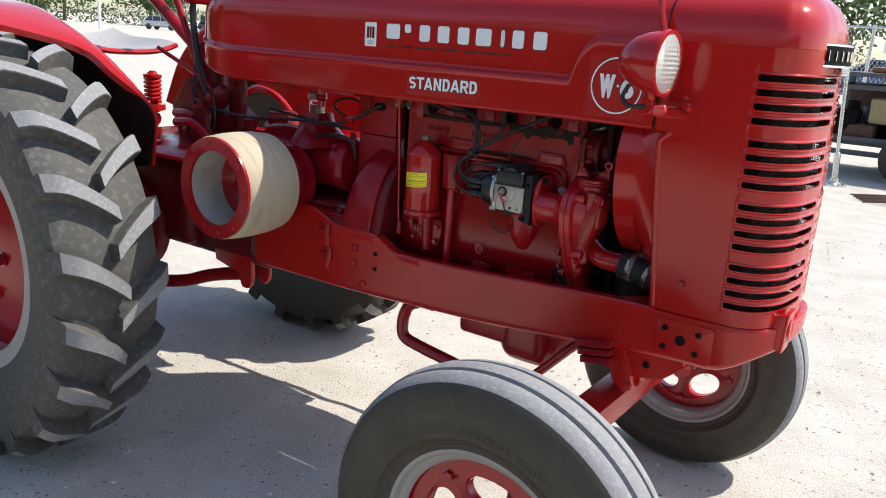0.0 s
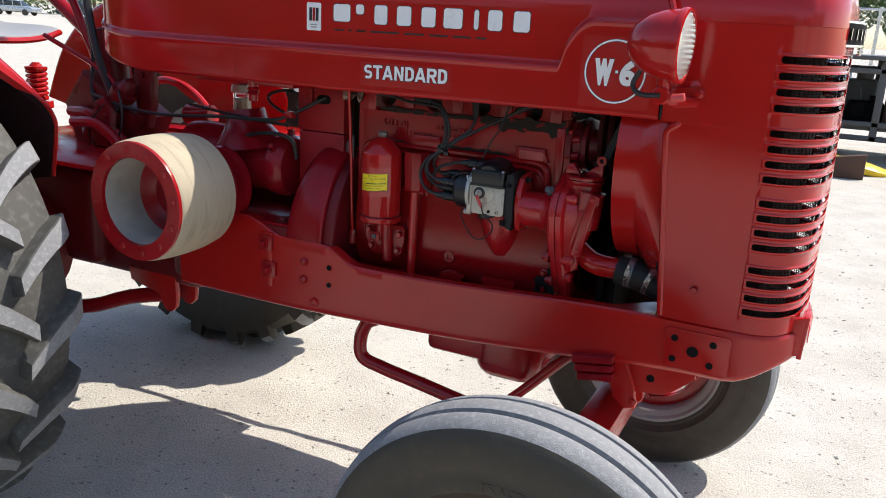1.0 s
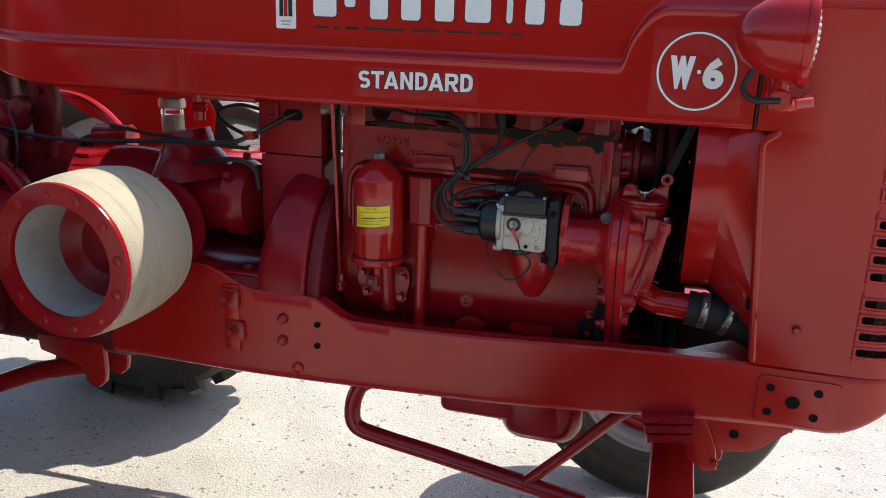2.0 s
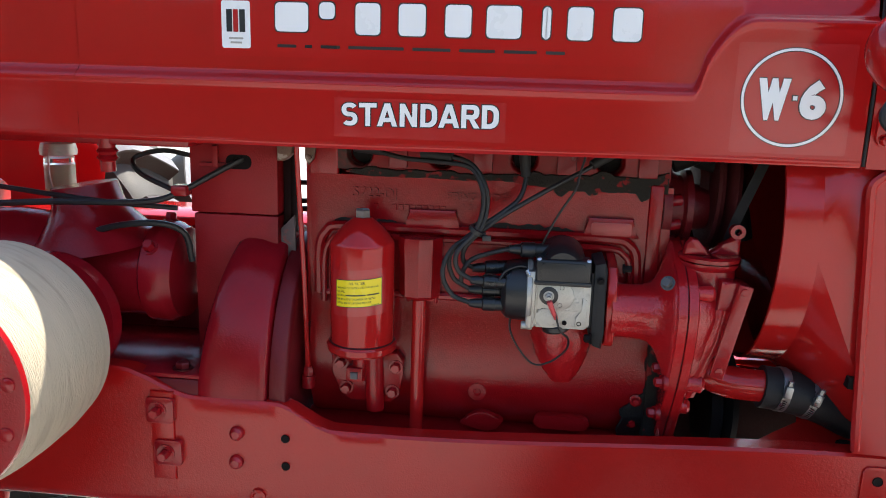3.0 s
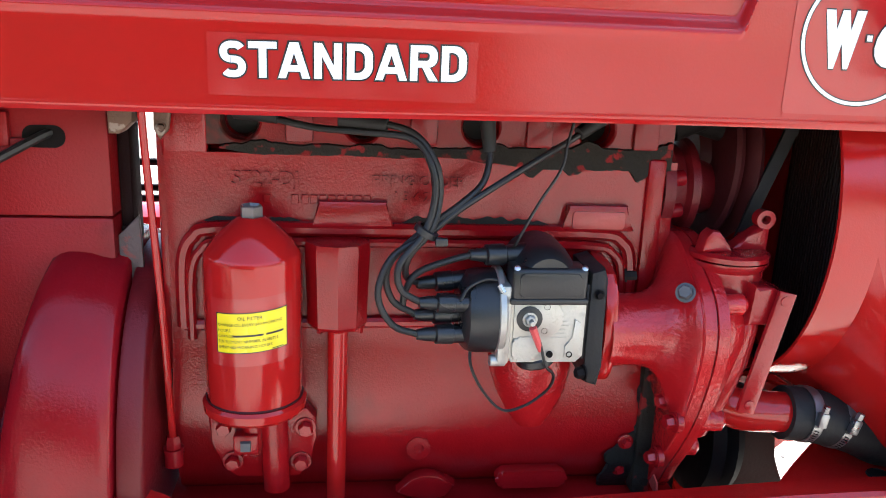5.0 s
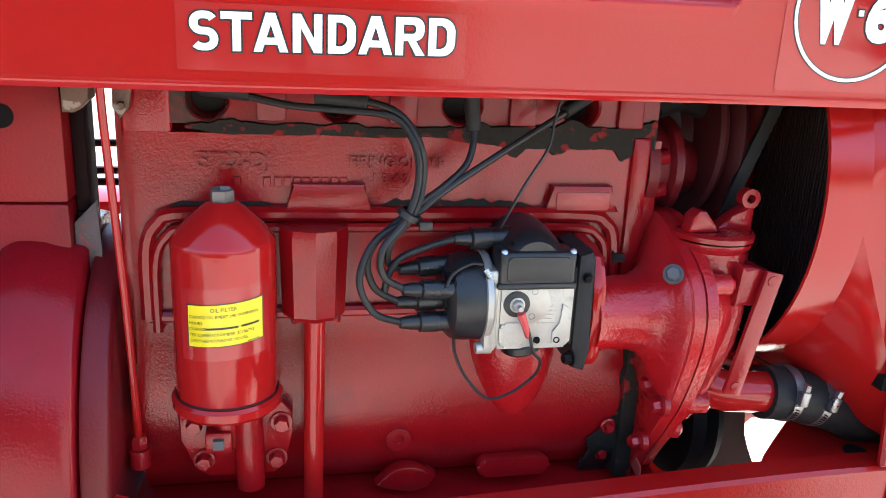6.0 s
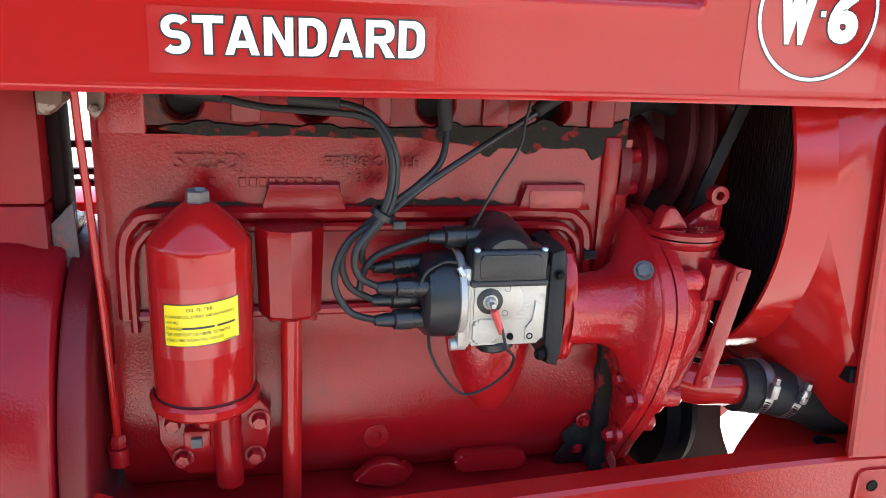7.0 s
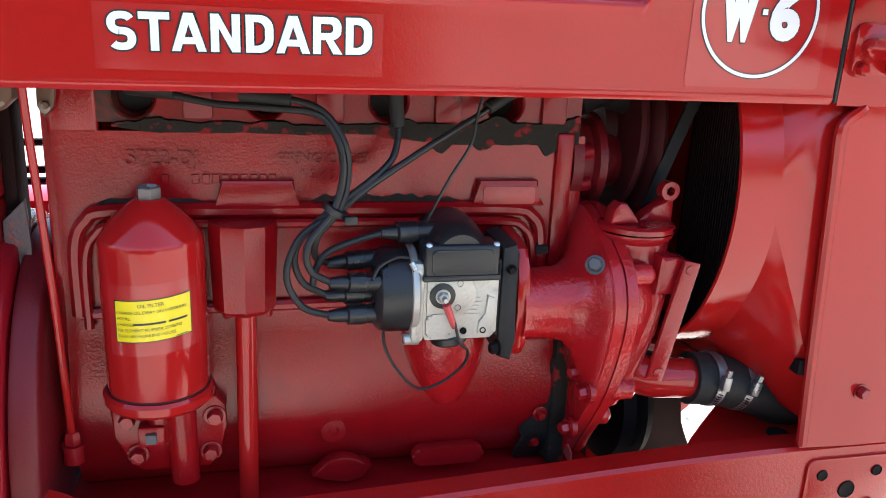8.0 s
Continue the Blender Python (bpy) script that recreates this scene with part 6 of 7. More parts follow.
# ---- head lamps ----
def head_lamp(s):
    base = Vector((0.699, s * 0.308, 1.286))
    ax = Vector((1, 0.06 * s, -0.03)).normalized()
    bm = B()
    lathe(bm, base, ax, [(-0.09, 0), (-0.089, 0.012), (-0.084, 0.024), (-0.073, 0.037), (-0.053, 0.05), (-0.03, 0.058), (-0.01, 0.061), (0.002, 0.062)], 44)
    lamp = part("head_lamp", bm, RED, tractor, "red bullet head lamp with ribbed glass", 30)
    bm = B()
    lathe(bm, base, ax, [(-0.002, 0.06), (-0.001, 0.0635), (0.006, 0.065), (0.011, 0.0635), (0.012, 0.058), (0.008, 0.057)], 44)
    part("bezel", bm, RED, lamp)
    bm = B()
    lathe(bm, base, ax, [(0.009, 0.0575), (0.014, 0.045), (0.0175, 0.025), (0.019, 0.0)], 44)
    _, u, w = basis((0, 0, 0), ax)
    for i in range(-6, 7):
        for j in range(-6, 7):
            if i * i + j * j < 38:
                rr = math.hypot(i, j) * 0.0086
                p = base + ax * (0.019 - 3.2 * rr * rr) + u * i * 0.0086 + w * j * 0.0086
                lathe(bm, p, ax, [(-0.001, 0.0042), (0.0008, 0.003), (0.0014, 0)], 6)
    part("lens", bm, mat_lens, lamp, "pale ribbed glass lens", 60)
    bm = B()
    cyl(bm, base + Vector((-0.02, 0, -0.055)), base + Vector((-0.02, 0, -0.09)), 0.012)
    tube(bm, [base + Vector((-0.02, 0, -0.085)), base + Vector((0.0, -s * 0.02, -0.095)), base + Vector((0.02, -s * 0.1, -0.10))], 0.011, 12)
    lathe(bm, base + Vector((-0.02, s * 0.012, -0.085)), (0, s, 0), [(-0.02, 0), (-0.02, 0.016), (0, 0.016), (0.002, 0.013), (0.002, 0)], 20)
    prism(bm, rounded(0.669, 0.728, 1.176, 1.226, 0.01), "y", s * 0.205, s * 0.2125, 0.002)
    prism(bm, rounded(0.676, 0.738, 1.193, 1.212, 0.009), "y", s * 0.208, s * 0.222, 0.005)
    hexbolt(bm, (0.679, s * 0.2125, 1.183), (0, s, 0), 0.006, 0.006)
    hexbolt(bm, (0.724, s * 0.222, 1.2025), (0, s, 0), 0.005, 0.005)
    part("lamp_bracket", bm, RED, lamp)
    bm = B()
    tube(bm, [base + Vector((-0.06, s * 0.01, -0.045)), base + Vector((-0.07, s * 0.012, -0.07)), base + Vector((-0.055, s * 0.015, -0.085)), base + Vector((-0.02, s * 0.015, -0.085))], 0.0045, 8)
    part("lamp_wire", bm, WIRE, lamp)
    bm = B()
    cyl(bm, base + Vector((0.0, s * 0.016, -0.088)), base + Vector((0.022, s * 0.016, -0.084)), 0.007)
    part("wire_grommet", bm, REDTIP, lamp)


mat_lens = mat("ribbed_lamp_glass", (0.62, 0.62, 0.56), 0.12, metal=0.35, var=0.1, vscale=60, coat=0.8)
head_lamp(-1)
head_lamp(1)
bm = B()
tube(bm, [(0.672, -0.235, 1.33), (0.65, -0.225, 1.40), (0.63, -0.215, 1.50), (0.60, -0.21, 1.62)], 0.0065, 8)
part("marker_rod", bm, RED, tractor, "thin red upright rod beside the hood")

# ---- seat, wheel, levers ----
bm = B()
rows = []
for i in range(13):
    u = -1 + i / 6
    row = []
    for j in range(15):
        v = -1 + j / 7
        e = 1 - 0.12 * max(0, u) ** 2
        x, y = -1.82 + 0.235 * u, 0.09 + 0.24 * v * e
        z = 1.188 + 0.03 * (abs(v) ** 3) + 0.05 * max(0, -u - 0.3) ** 1.5 - 0.03 * (1 - u * u) * (1 - v * v) - 0.02 * max(0, u - 0.6)
        row.append((x, y, z))
    rows.append(row)
grid(bm, rows)
seat = thick(part("seat", bm, SEATGLARE, tractor, "red-edged seat with sky glare put into its pale top", 60), 0.006)
bm = B()
edge = rows[0] + [r[-1] for r in rows[1:]] + rows[-1][-2::-1] + [r[0] for r in rows[-2:0:-1]]
tube(bm, [(x, y, z - 0.008) for x, y, z in edge + edge[:1]], 0.011, 8, 1)
part("seat_edge", bm, RED, seat)
bm = B()
tube(bm, [(-1.80, 0.06, 1.17), (-1.75, 0.06, 1.05), (-1.62, 0.06, 0.98), (-1.40, 0.06, 0.93)], 0.03, 10)
part("seat_bar", bm, CAST, seat)
bm = B()
tube(bm, [(-1.395 + 0.026 * math.cos(0.7 * i), 0.05 + 0.026 * math.sin(0.7 * i), 1.0 + 0.0017 * i) for i in range(58)], 0.0075, 8, 1)
cyl(bm, (-1.395, 0.05, 0.91), (-1.395, 0.05, 1.115), 0.012)
lathe(bm, (-1.395, 0.05, 1.098), (0, 0, 1), [(-0.005, 0), (-0.005, 0.034), (0.003, 0.034), (0.005, 0.02), (0.012, 0.016), (0.016, 0)], 20)
lathe(bm, (-1.395, 0.05, 0.99), (0, 0, 1), [(-0.03, 0.02), (-0.02, 0.045), (0.002, 0.045), (0.004, 0)], 20)
part("pedal_spring", bm, RED, tractor, "red coil spring on a bolt")
bm = B()
tube(bm, [Vector((-1.36, 0, 1.435)) + Vector((0.22 * math.cos(a), 0.22 * math.sin(a), 0.05 * math.cos(a))) for a in (2 * math.pi * i / 48 for i in range(49))], 0.0135, 10, 1)
wheel = part("steering_wheel", bm, BLACK, tractor, "black steering wheel")
bm = B()
for k in range(3):
    a = radians(120 * k + 30)
    tube(bm, [(-1.36, 0, 1.41), Vector((-1.36, 0, 1.435)) + Vector((0.22 * math.cos(a), 0.22 * math.sin(a), 0.05 * math.cos(a)))], 0.008, 8, 1)
cyl(bm, (-1.345, 0, 1.38), (-1.325, 0, 1.42), 0.03)
part("spokes", bm, DARK, wheel)
bm = B()
cyl(bm, (-1.34, 0, 1.40), (-1.05, 0, 1.20), 0.02)
cyl(bm, (-1.15, -0.03, 1.40), (-1.03, -0.03, 1.16), 0.012)
part("steering_column", bm, MAROON, tractor, "red steering column")
bm = B()
prism(bm, [(-0.86, 0.90), (-1.06, 0.90), (-1.10, 1.02), (-1.02, 1.12), (-0.90, 1.05), (-0.80, 1.0)], "y", -0.09, 0.05, 0.01)
cyl(bm, (-0.97, 0.0, 1.05), (-1.0, 0.0, 1.24), 0.045)
lathe(bm, (-0.95, -0.1, 0.94), (0.15, 0, 0.18), [(0, 0), (0, 0.05), (0.03, 0.046), (0.06, 0.032), (0.10, 0.028), (0.15, 0.027), (0.155, 0.036), (0.175, 0.037), (0.18, 0.024), (0.205, 0.02), (0.225, 0.0)], 24)
prism(bm, [(-0.93, 0.92), (-0.86, 0.92), (-0.845, 1.02), (-0.87, 1.06), (-0.905, 1.045), (-0.925, 0.99)], "y", -0.15, -0.12, 0.006)
for a in (30, 100, 170):
    hexbolt(bm, (-0.885 + 0.028 * math.cos(radians(a)), -0.15, 0.99 + 0.04 * math.sin(radians(a))), (0, -1, 0), 0.007, 0.008)
part("gear_tower", bm, GEARBOX, tractor, "dark red steering gear casting", 40)
bm = B()
tube(bm, [(-0.86, -0.155, 1.04), (-0.89, -0.17, 1.0), (-0.915, -0.165, 0.95), (-0.91, -0.15, 0.92)], 0.0025, 6)
tube(bm, [(-0.83, -0.13, 1.08), (-0.80, -0.15, 1.04), (-0.80, -0.155, 0.98), (-0.835, -0.15, 0.93)], 0.003, 6)
part("loose_wire", bm, WIRE, tractor, "thin black wires hanging beside the gear casting")
bm = B()
prism(bm, [(-0.845, 1.155), (-0.79, 1.155), (-0.775, 1.10), (-0.785, 1.04), (-0.80, 0.97), (-0.835, 0.97), (-0.84, 1.05), (-0.85, 1.10)], "y", -0.06, -0.03, 0.008)
hexbolt(bm, (-0.81, -0.06, 1.12), (0, -1, 0), 0.009, 0.008)
part("tank_bracket", bm, GEARBOX, tractor, "dark red bracket under the tank")
bm = B()
tube(bm, [(-1.15, -0.1, 1.21), (-0.93, -0.1, 1.129), (-0.85, -0.1, 1.07)], 0.007, 8)
part("hand_lever", bm, MAROON, tractor, "thin dark red lever")
bm = B()
tube(bm, [(-0.98, -0.16, 0.98), (-0.88, -0.17, 0.985), (-0.80, -0.17, 0.94), (-0.765, -0.17, 0.87), (-0.76, -0.17, 0.78)], 0.016, 10)
tube(bm, [(-1.06, -0.10, 1.0), (-0.95, -0.12, 1.0), (-0.84, -0.12, 0.94), (-0.80, -0.12, 0.86)], 0.016, 10)
part("brake_pipe", bm, MAROON, tractor, "bent red pipe beside the housing")
bm = B()
tube(bm, [(-1.07, 0.2, 1.05), (-1.0, 0.2, 1.082), (-0.94, 0.2, 1.08), (-0.89, 0.2, 1.064), (-0.84, 0.2, 1.032), (-0.80, 0.2, 0.99), (-0.785, 0.2, 0.95), (-0.78, 0.2, 0.90)], 0.0125, 10)
part("curved_pipe", bm, RED, tractor, "curved red pipe beside the platform")
bm = B()
cyl(bm, (-0.80, 0.1, 1.0), (-0.70, 0.1, 1.005), 0.03)
part("dash_bracket", bm, RED, tractor)
bm = B()
lathe(bm, (-0.565, 0.07, 1.02), (0, 0, 1), [(0, 0), (0, 0.021), (0.005, 0.0255), (0.062, 0.0255), (0.066, 0.022), (0.066, 0.0)], 28)
bowl = part("sediment_bowl", bm, GLASS, tractor, "clear glass fuel sediment bowl")
bm = B()
lathe(bm, (-0.565, 0.07, 1.023), (0, 0, 1), [(0, 0), (0, 0.018), (0.005, 0.023), (0.048, 0.023), (0.048, 0.0)], 28)
part("fuel", bm, FUEL, bowl, "pale straw-coloured fuel")
bm = B()
lathe(bm, (-0.565, 0.07, 1.087), (0, 0, 1), [(0, 0), (0, 0.03), (0.008, 0.031), (0.02, 0.028), (0.024, 0.012), (0.07, 0.012)], 28)
lathe(bm, (-0.565, 0.07, 1.006), (0, 0, 1), [(0, 0), (0, 0.012), (0.008, 0.016), (0.013, 0.016), (0.013, 0)], 24)
tube(bm, [(-0.565, 0.04, 1.10), (-0.565, 0.039, 1.05), (-0.565, 0.058, 1.006)], 0.002, 6)
part("bowl_cap", bm, ALU, bowl, "metal bowl cap and bail")
bm = B()
tube(bm, [(-0.95, -0.12, 1.06), (-0.80, -0.13, 1.035), (-0.65, -0.14, 1.03), (-0.45, -0.15, 1.045), (-0.31, -0.128, 1.048), (-0.262, -0.11, 1.064), (-0.225, -0.092, 1.085), (-0.19, -0.082, 1.105), (-0.176, -0.07, 1.112)], 0.0048, 8)
part("battery_cable", bm, WIRE, tractor, "black cable beside the tank post")
bm = B()
tube(bm, [(-0.27, -0.11, 1.062), (-0.33, -0.10, 1.085), (-0.35, -0.08, 1.105), (-0.31, -0.07, 1.118), (-0.262, -0.07, 1.112)], 0.004, 8)
tube(bm, [(-0.60, -0.1, 1.06), (-0.40, -0.12, 1.045), (-0.275, -0.1, 1.035)], 0.004, 8)
part("choke_cable", bm, WIRE, tractor)
bm = B()
box(bm, -0.276, -0.252, -0.12, -0.096, 1.056, 1.072, 0.003)
part("cable_clip", bm, CAST, tractor)
bm = B()
box(bm, -0.55, -0.24, -0.13, 0.13, 1.13, 1.16, 0.004)
lathe(bm, (-0.37, -0.12, 1.145), (0, 0, -1), [(0, 0.014), (0.02, 0.012), (0.025, 0.016), (0.03, 0.012), (0.035, 0.016), (0.04, 0.011), (0.055, 0.011), (0.058, 0)], 16)
part("tank_tray", bm, CAST, tractor)
bm = B()
box(bm, -0.78, -0.10, 0.25, 0.41, 0.932, 0.951, 0.004)
box(bm, -0.78, -0.74, 0.15, 0.26, 0.90, 0.94, 0.003)
part("side_step", bm, RED, tractor, "red sheet metal step beside the platform")
for z in (1.035, 1.0, 0.985):
    bm = B()
    tube(bm, [(-0.27, 0.21, z), (0.1, 0.21, z + 0.003)], 0.005, 6, 1)
    part("control_rod", bm, DARK, tractor, "thin dark control rod beside the housing")

bm = B()
tube(bm, [(-0.985, -0.07, 1.44), (-0.99, -0.08, 1.34), (-0.965, -0.09, 1.24), (-0.93, -0.1, 1.15), (-0.88, -0.11, 1.07), (-0.84, -0.12, 1.02)], 0.011, 8)
part("wiring_harness", bm, WIRE, tractor, "black wiring harness behind the tank")
bm = B()
tube(bm, [(-1.01, -0.05, 1.45), (-1.02, -0.06, 1.30), (-0.99, -0.07, 1.17), (-0.98, -0.09, 1.08), (-0.95, -0.1, 1.0)], 0.006, 8)
part("wiring_cable", bm, WIRE, tractor, "black cable behind the tank")
bm = B()
box(bm, -1.02, -0.965, -0.10, 0.10, 1.36, 1.47, 0.012)
tube(bm, [(-0.99, 0.02, 1.38), (-0.97, 0.02, 1.25), (-0.95, 0.0, 1.1)], 0.016, 8)
part("instrument_box", bm, MAROON, tractor, "dark red instrument housing")

# ---- decals on the hood's near side ----
def plate(name, x0, x1, z0, z1, material, lift, parent=None, radius=0.001, label=""):
    """A thin film on the hood side, which widens slightly to the front."""
    b2 = B()
    poly = rounded(x0, x1, z0, z1, radius, 3)
    vs = [b2.verts.new((x, -half_width(x) - lift + (0.012 if z0 > 1.25 and x1 < 0.46 else 0), z)) for x, z in poly]
    b2.faces.new(vs)
    return part(name, b2, material, parent or hood, label)


TURN_H = -math.degrees(math.atan(0.026))
std = plate("model_decal", -0.010, 0.218, 1.161, 1.2125, DECALRED, 0.0006, label="clear decal film with white lettering")


def letter_strips(ch, x0, x1, z0, z1, s, h):
    """Rows of (x, z) strips that make one block letter; s and h are the widths of uprights and bars."""
    w, t = x1 - x0, z1 - z0

    def quad(a, b, c, d):
        return [[a, b], [d, c]]

    def bowl(xa, xb, za, zb):
        loops = []
        for k, l in ((0, 0), (s, h)):
            a, b, c, d = xa + k, xb - k * 1.05, za + l, zb - l
            r = max(0.0005, min(min(0.42 * (zb - za), 0.5 * w) - k * 0.75, 0.9 * (b - a)))
            loops.append([(a, c)] + [(b - r + r * math.sin(q), c + min(r, (d - c) / 2) * (1 - math.cos(q))) for q in (math.pi / 16 * i for i in range(9))]
                         + [(b - r + r * math.cos(q), d - min(r, (d - c) / 2) * (1 - math.sin(q))) for q in (math.pi / 16 * i for i in range(9))] + [(a, d), (a, c)])
        return loops

    mid = (x0 + x1) / 2
    if ch == "T":
        return [quad((x0, z1 - h), (x1, z1 - h), (x1, z1), (x0, z1)), quad((mid - s / 2, z0), (mid + s / 2, z0), (mid + s / 2, z1 - h), (mid - s / 2, z1 - h))]
    if ch == "N":
        d = s * 1.75
        return [quad((x0, z0), (x0 + s, z0), (x0 + s, z1), (x0, z1)), quad((x1 - s, z0), (x1, z0), (x1, z1), (x1 - s, z1)), quad((x0 + s, z1 - d), (x1 - s, z0), (x1 - s, z0 + d), (x0 + s, z1))]
    if ch == "A":
        top, leg = 0.56 * s, s * 1.02
        out = lambda k: x0 + (w / 2 - top) * k
        ins = lambda k: min(mid, out(k) + leg)
        b0, c0 = 0.19, 0.19 + h / t * 0.95
        c1 = (w / 2 - leg) / (w / 2 - top)
        res = [quad((out(b0), z0 + b0 * t), (2 * mid - out(b0), z0 + b0 * t), (2 * mid - out(c0), z0 + c0 * t), (out(c0), z0 + c0 * t)),
               quad((out(c1), z0 + c1 * t), (2 * mid - out(c1), z0 + c1 * t), (2 * mid - out(1), z1), (out(1), z1))]
        for ka, kb in ((0, b0), (c0, c1)):
            res.append(quad((out(ka), z0 + ka * t), (ins(ka), z0 + ka * t), (ins(kb), z0 + kb * t), (out(kb), z0 + kb * t)))
            res.append(quad((2 * mid - ins(ka), z0 + ka * t), (2 * mid - out(ka), z0 + ka * t), (2 * mid - out(kb), z0 + kb * t), (2 * mid - ins(kb), z0 + kb * t)))
        return res
    if ch == "D":
        return [bowl(x0, x1, z0, z1)]
    if ch == "R":
        m = z0 + 0.40 * t - h * 0.1
        return [bowl(x0, x1 - 0.02 * w, m, z1), quad((x0, z0), (x0 + s, z0), (x0 + s, m), (x0, m)), quad((x1 - s * 1.08, z0), (x1 + 0.02 * w, z0), (mid + s * 0.75, m), (mid - s * 0.25, m))]
    line = []                                      # S: two bows in one band
    rx, rz = (w - s) / 2, (t - h) / 4
    for sg, turn in ((1, range(28, 271, 9)), (-1, range(99, -153, -9))):
        for a in turn:
            c, v = math.cos(radians(a)), math.sin(radians(a))
            line.append((mid + rx * math.copysign(abs(c) ** 0.82, c), (z0 + z1) / 2 + sg * rz + rz * math.copysign(abs(v) ** 0.9, v)))
    edges = [[], []]
    for i, (a, b) in enumerate(line):
        p, q = line[max(0, i - 1)], line[min(len(line) - 1, i + 1)]
        d = Vector((q[0] - p[0], q[1] - p[1])).normalized()
        k = (s * abs(d.y) + h * abs(d.x)) / (abs(d.x) + abs(d.y)) / 2
        for row, sg in zip(edges, (1, -1)):
            row.append((a - sg * d.y * k, b + sg * d.x * k))
    return [edges]


for ch, x0, x1 in (("S", 0.0037, 0.0250), ("T", 0.0270, 0.0502), ("A", 0.0510, 0.0775), ("N", 0.0808, 0.1035), ("D", 0.1078, 0.1295), ("A", 0.1315, 0.1585), ("R", 0.1608, 0.1842), ("D", 0.1872, 0.2088)):
    for material, g, lift in ((DECALBLACK, 0.0014, 0.0010), (WHITE, 0.0, 0.0015)):
        bm = B()
        for strip in letter_strips(ch, x0 - g, x1 + g, 1.1795 - g, 1.2093 + g, 0.0064 + 2 * g, 0.0057 + 2 * g):
            grid(bm, [[(x - 0.016 * (0.21 - x), -half_width(x) - lift, z - 0.016 * (0.23 - x)) for x, z in row] for row in strip])
        part("decal_lettering", bm, material, std)
CXW, CZW, RW = 0.566, 1.2305, 0.0580
def lift_y(x, d):
    return -half_width(x) - d
film = plate("badge_decal", 0.498, 0.637, 1.162, 1.296, DECALRED, 0.0006, radius=0.004, label="round decal with white ring")
bm = B()
for r0, r1, mlift in ((RW - 0.0016, RW + 0.0016, 0.0012),):
    grid(bm, [[(CXW + r * math.cos(a), lift_y(CXW + r * math.cos(a), mlift), CZW + r * math.sin(a)) for a in (2 * math.pi * i / 72 for i in range(73))] for r in (r0, r1)])
part("decal_ring", bm, WHITE, film)
bm = B()
grid(bm, [[(CXW + r * math.cos(a), lift_y(CXW + r * math.cos(a), 0.0009), CZW + r * math.sin(a)) for a in (2 * math.pi * i / 72 for i in range(73))] for r in (RW - 0.0026, RW + 0.0026)])
part("decal_ring_edge", bm, DECALBLACK, film)
for text, mid, wide, fat in (("W", CXW - 0.0215, 0.0375, 0.0058), ("6", CXW + 0.0255, 0.031, 0.0032)):
    k = None
    for material, bold, lift in ((WHITE, fat, 0.0015), (DECALBLACK, fat + 0.0012, 0.0010)):
        mark = words("decal_lettering", text, material, film, 0.057, facing(mid, lift_y(mid, lift), CZW - 0.0215, TURN_H), "", 0.0001, bold, 1.0, "CENTER")
        xs_ = [v.co.x for v in mark.data.vertices]
        k = k or wide / (max(xs_) - min(xs_))
        mark.data.transform(Matrix.Diagonal((k, 1, 1, 1)) @ Matrix.Translation((-(max(xs_) + min(xs_)) / 2, 0, 0)))
for material, d, lift in ((DECALBLACK, 0.0038, 0.0011), (WHITE, 0.0026, 0.0016)):
    plate("decal_dot", CXW + 0.0040 - d, CXW + 0.0040 + d, CZW - d, CZW + d, material, lift, film, 0.0003)
# maker's name as plain blocks, and its square emblem
name_film = plate("name_decal", -0.178, 0.40, 1.262, 1.34, NAMEFILM, 0.0006, label="maker's name drawn as white blocks on red film")
em = plate("emblem", -0.167, -0.127, 1.272, 1.333, WHITE, 0.001, name_film, 0.003, "white square emblem")
for x0, x1, z0, z1, m_ in ((-0.160, -0.152, 1.293, 1.322, DECALBLACK), (-0.142, -0.134, 1.293, 1.322, DECALBLACK), (-0.1505, -0.1435, 1.293, 1.322, DECALRED), 
                           (-0.157, -0.137, 1.2835, 1.286, GREYIN), (-0.155, -0.139, 1.278, 1.2805, GREYIN)):
    plate("emblem_mark", x0, x1, z0, z1, m_, 0.0014 if m_ is not DECALRED else 0.0018, em, 0.0006)
letters = [(-0.098, -0.042, 1.295, 1.332), (-0.035, -0.009, 1.312, 1.333), (0.012, 0.053, 1.293, 1.333), (0.069, 0.113, 1.293, 1.333), (0.130, 0.172, 1.293, 1.333),
           (0.182, 0.237, 1.293, 1.333), (0.257, 0.270, 1.293, 1.333), (0.286, 0.325, 1.293, 1.333), (0.342, 0.386, 1.293, 1.333)]
for x0, x1, z0, z1 in letters:
    x0, x1 = x0 + (x1 - x0) * 0.1, x1 - (x1 - x0) * 0.1
    plate("name_block_edge", x0 - 0.0015, x1 + 0.0015, z0 - 0.0015, z1 + 0.0015, DECALBLACK, 0.001, name_film, 0.006)
    block_ = plate("name_block", x0, x1, z0, z1, WHITE, 0.0014, name_film, 0.006)
x = -0.09
for w in (0.026, 0.01, 0.026, 0.074, 0.05, 0.046, 0.042, 0.024):
    plate("fine_print", x, x + w, 1.2745, 1.2785, DECALBLACK, 0.0012, name_film, 0.0008)
    x += w + 0.0115

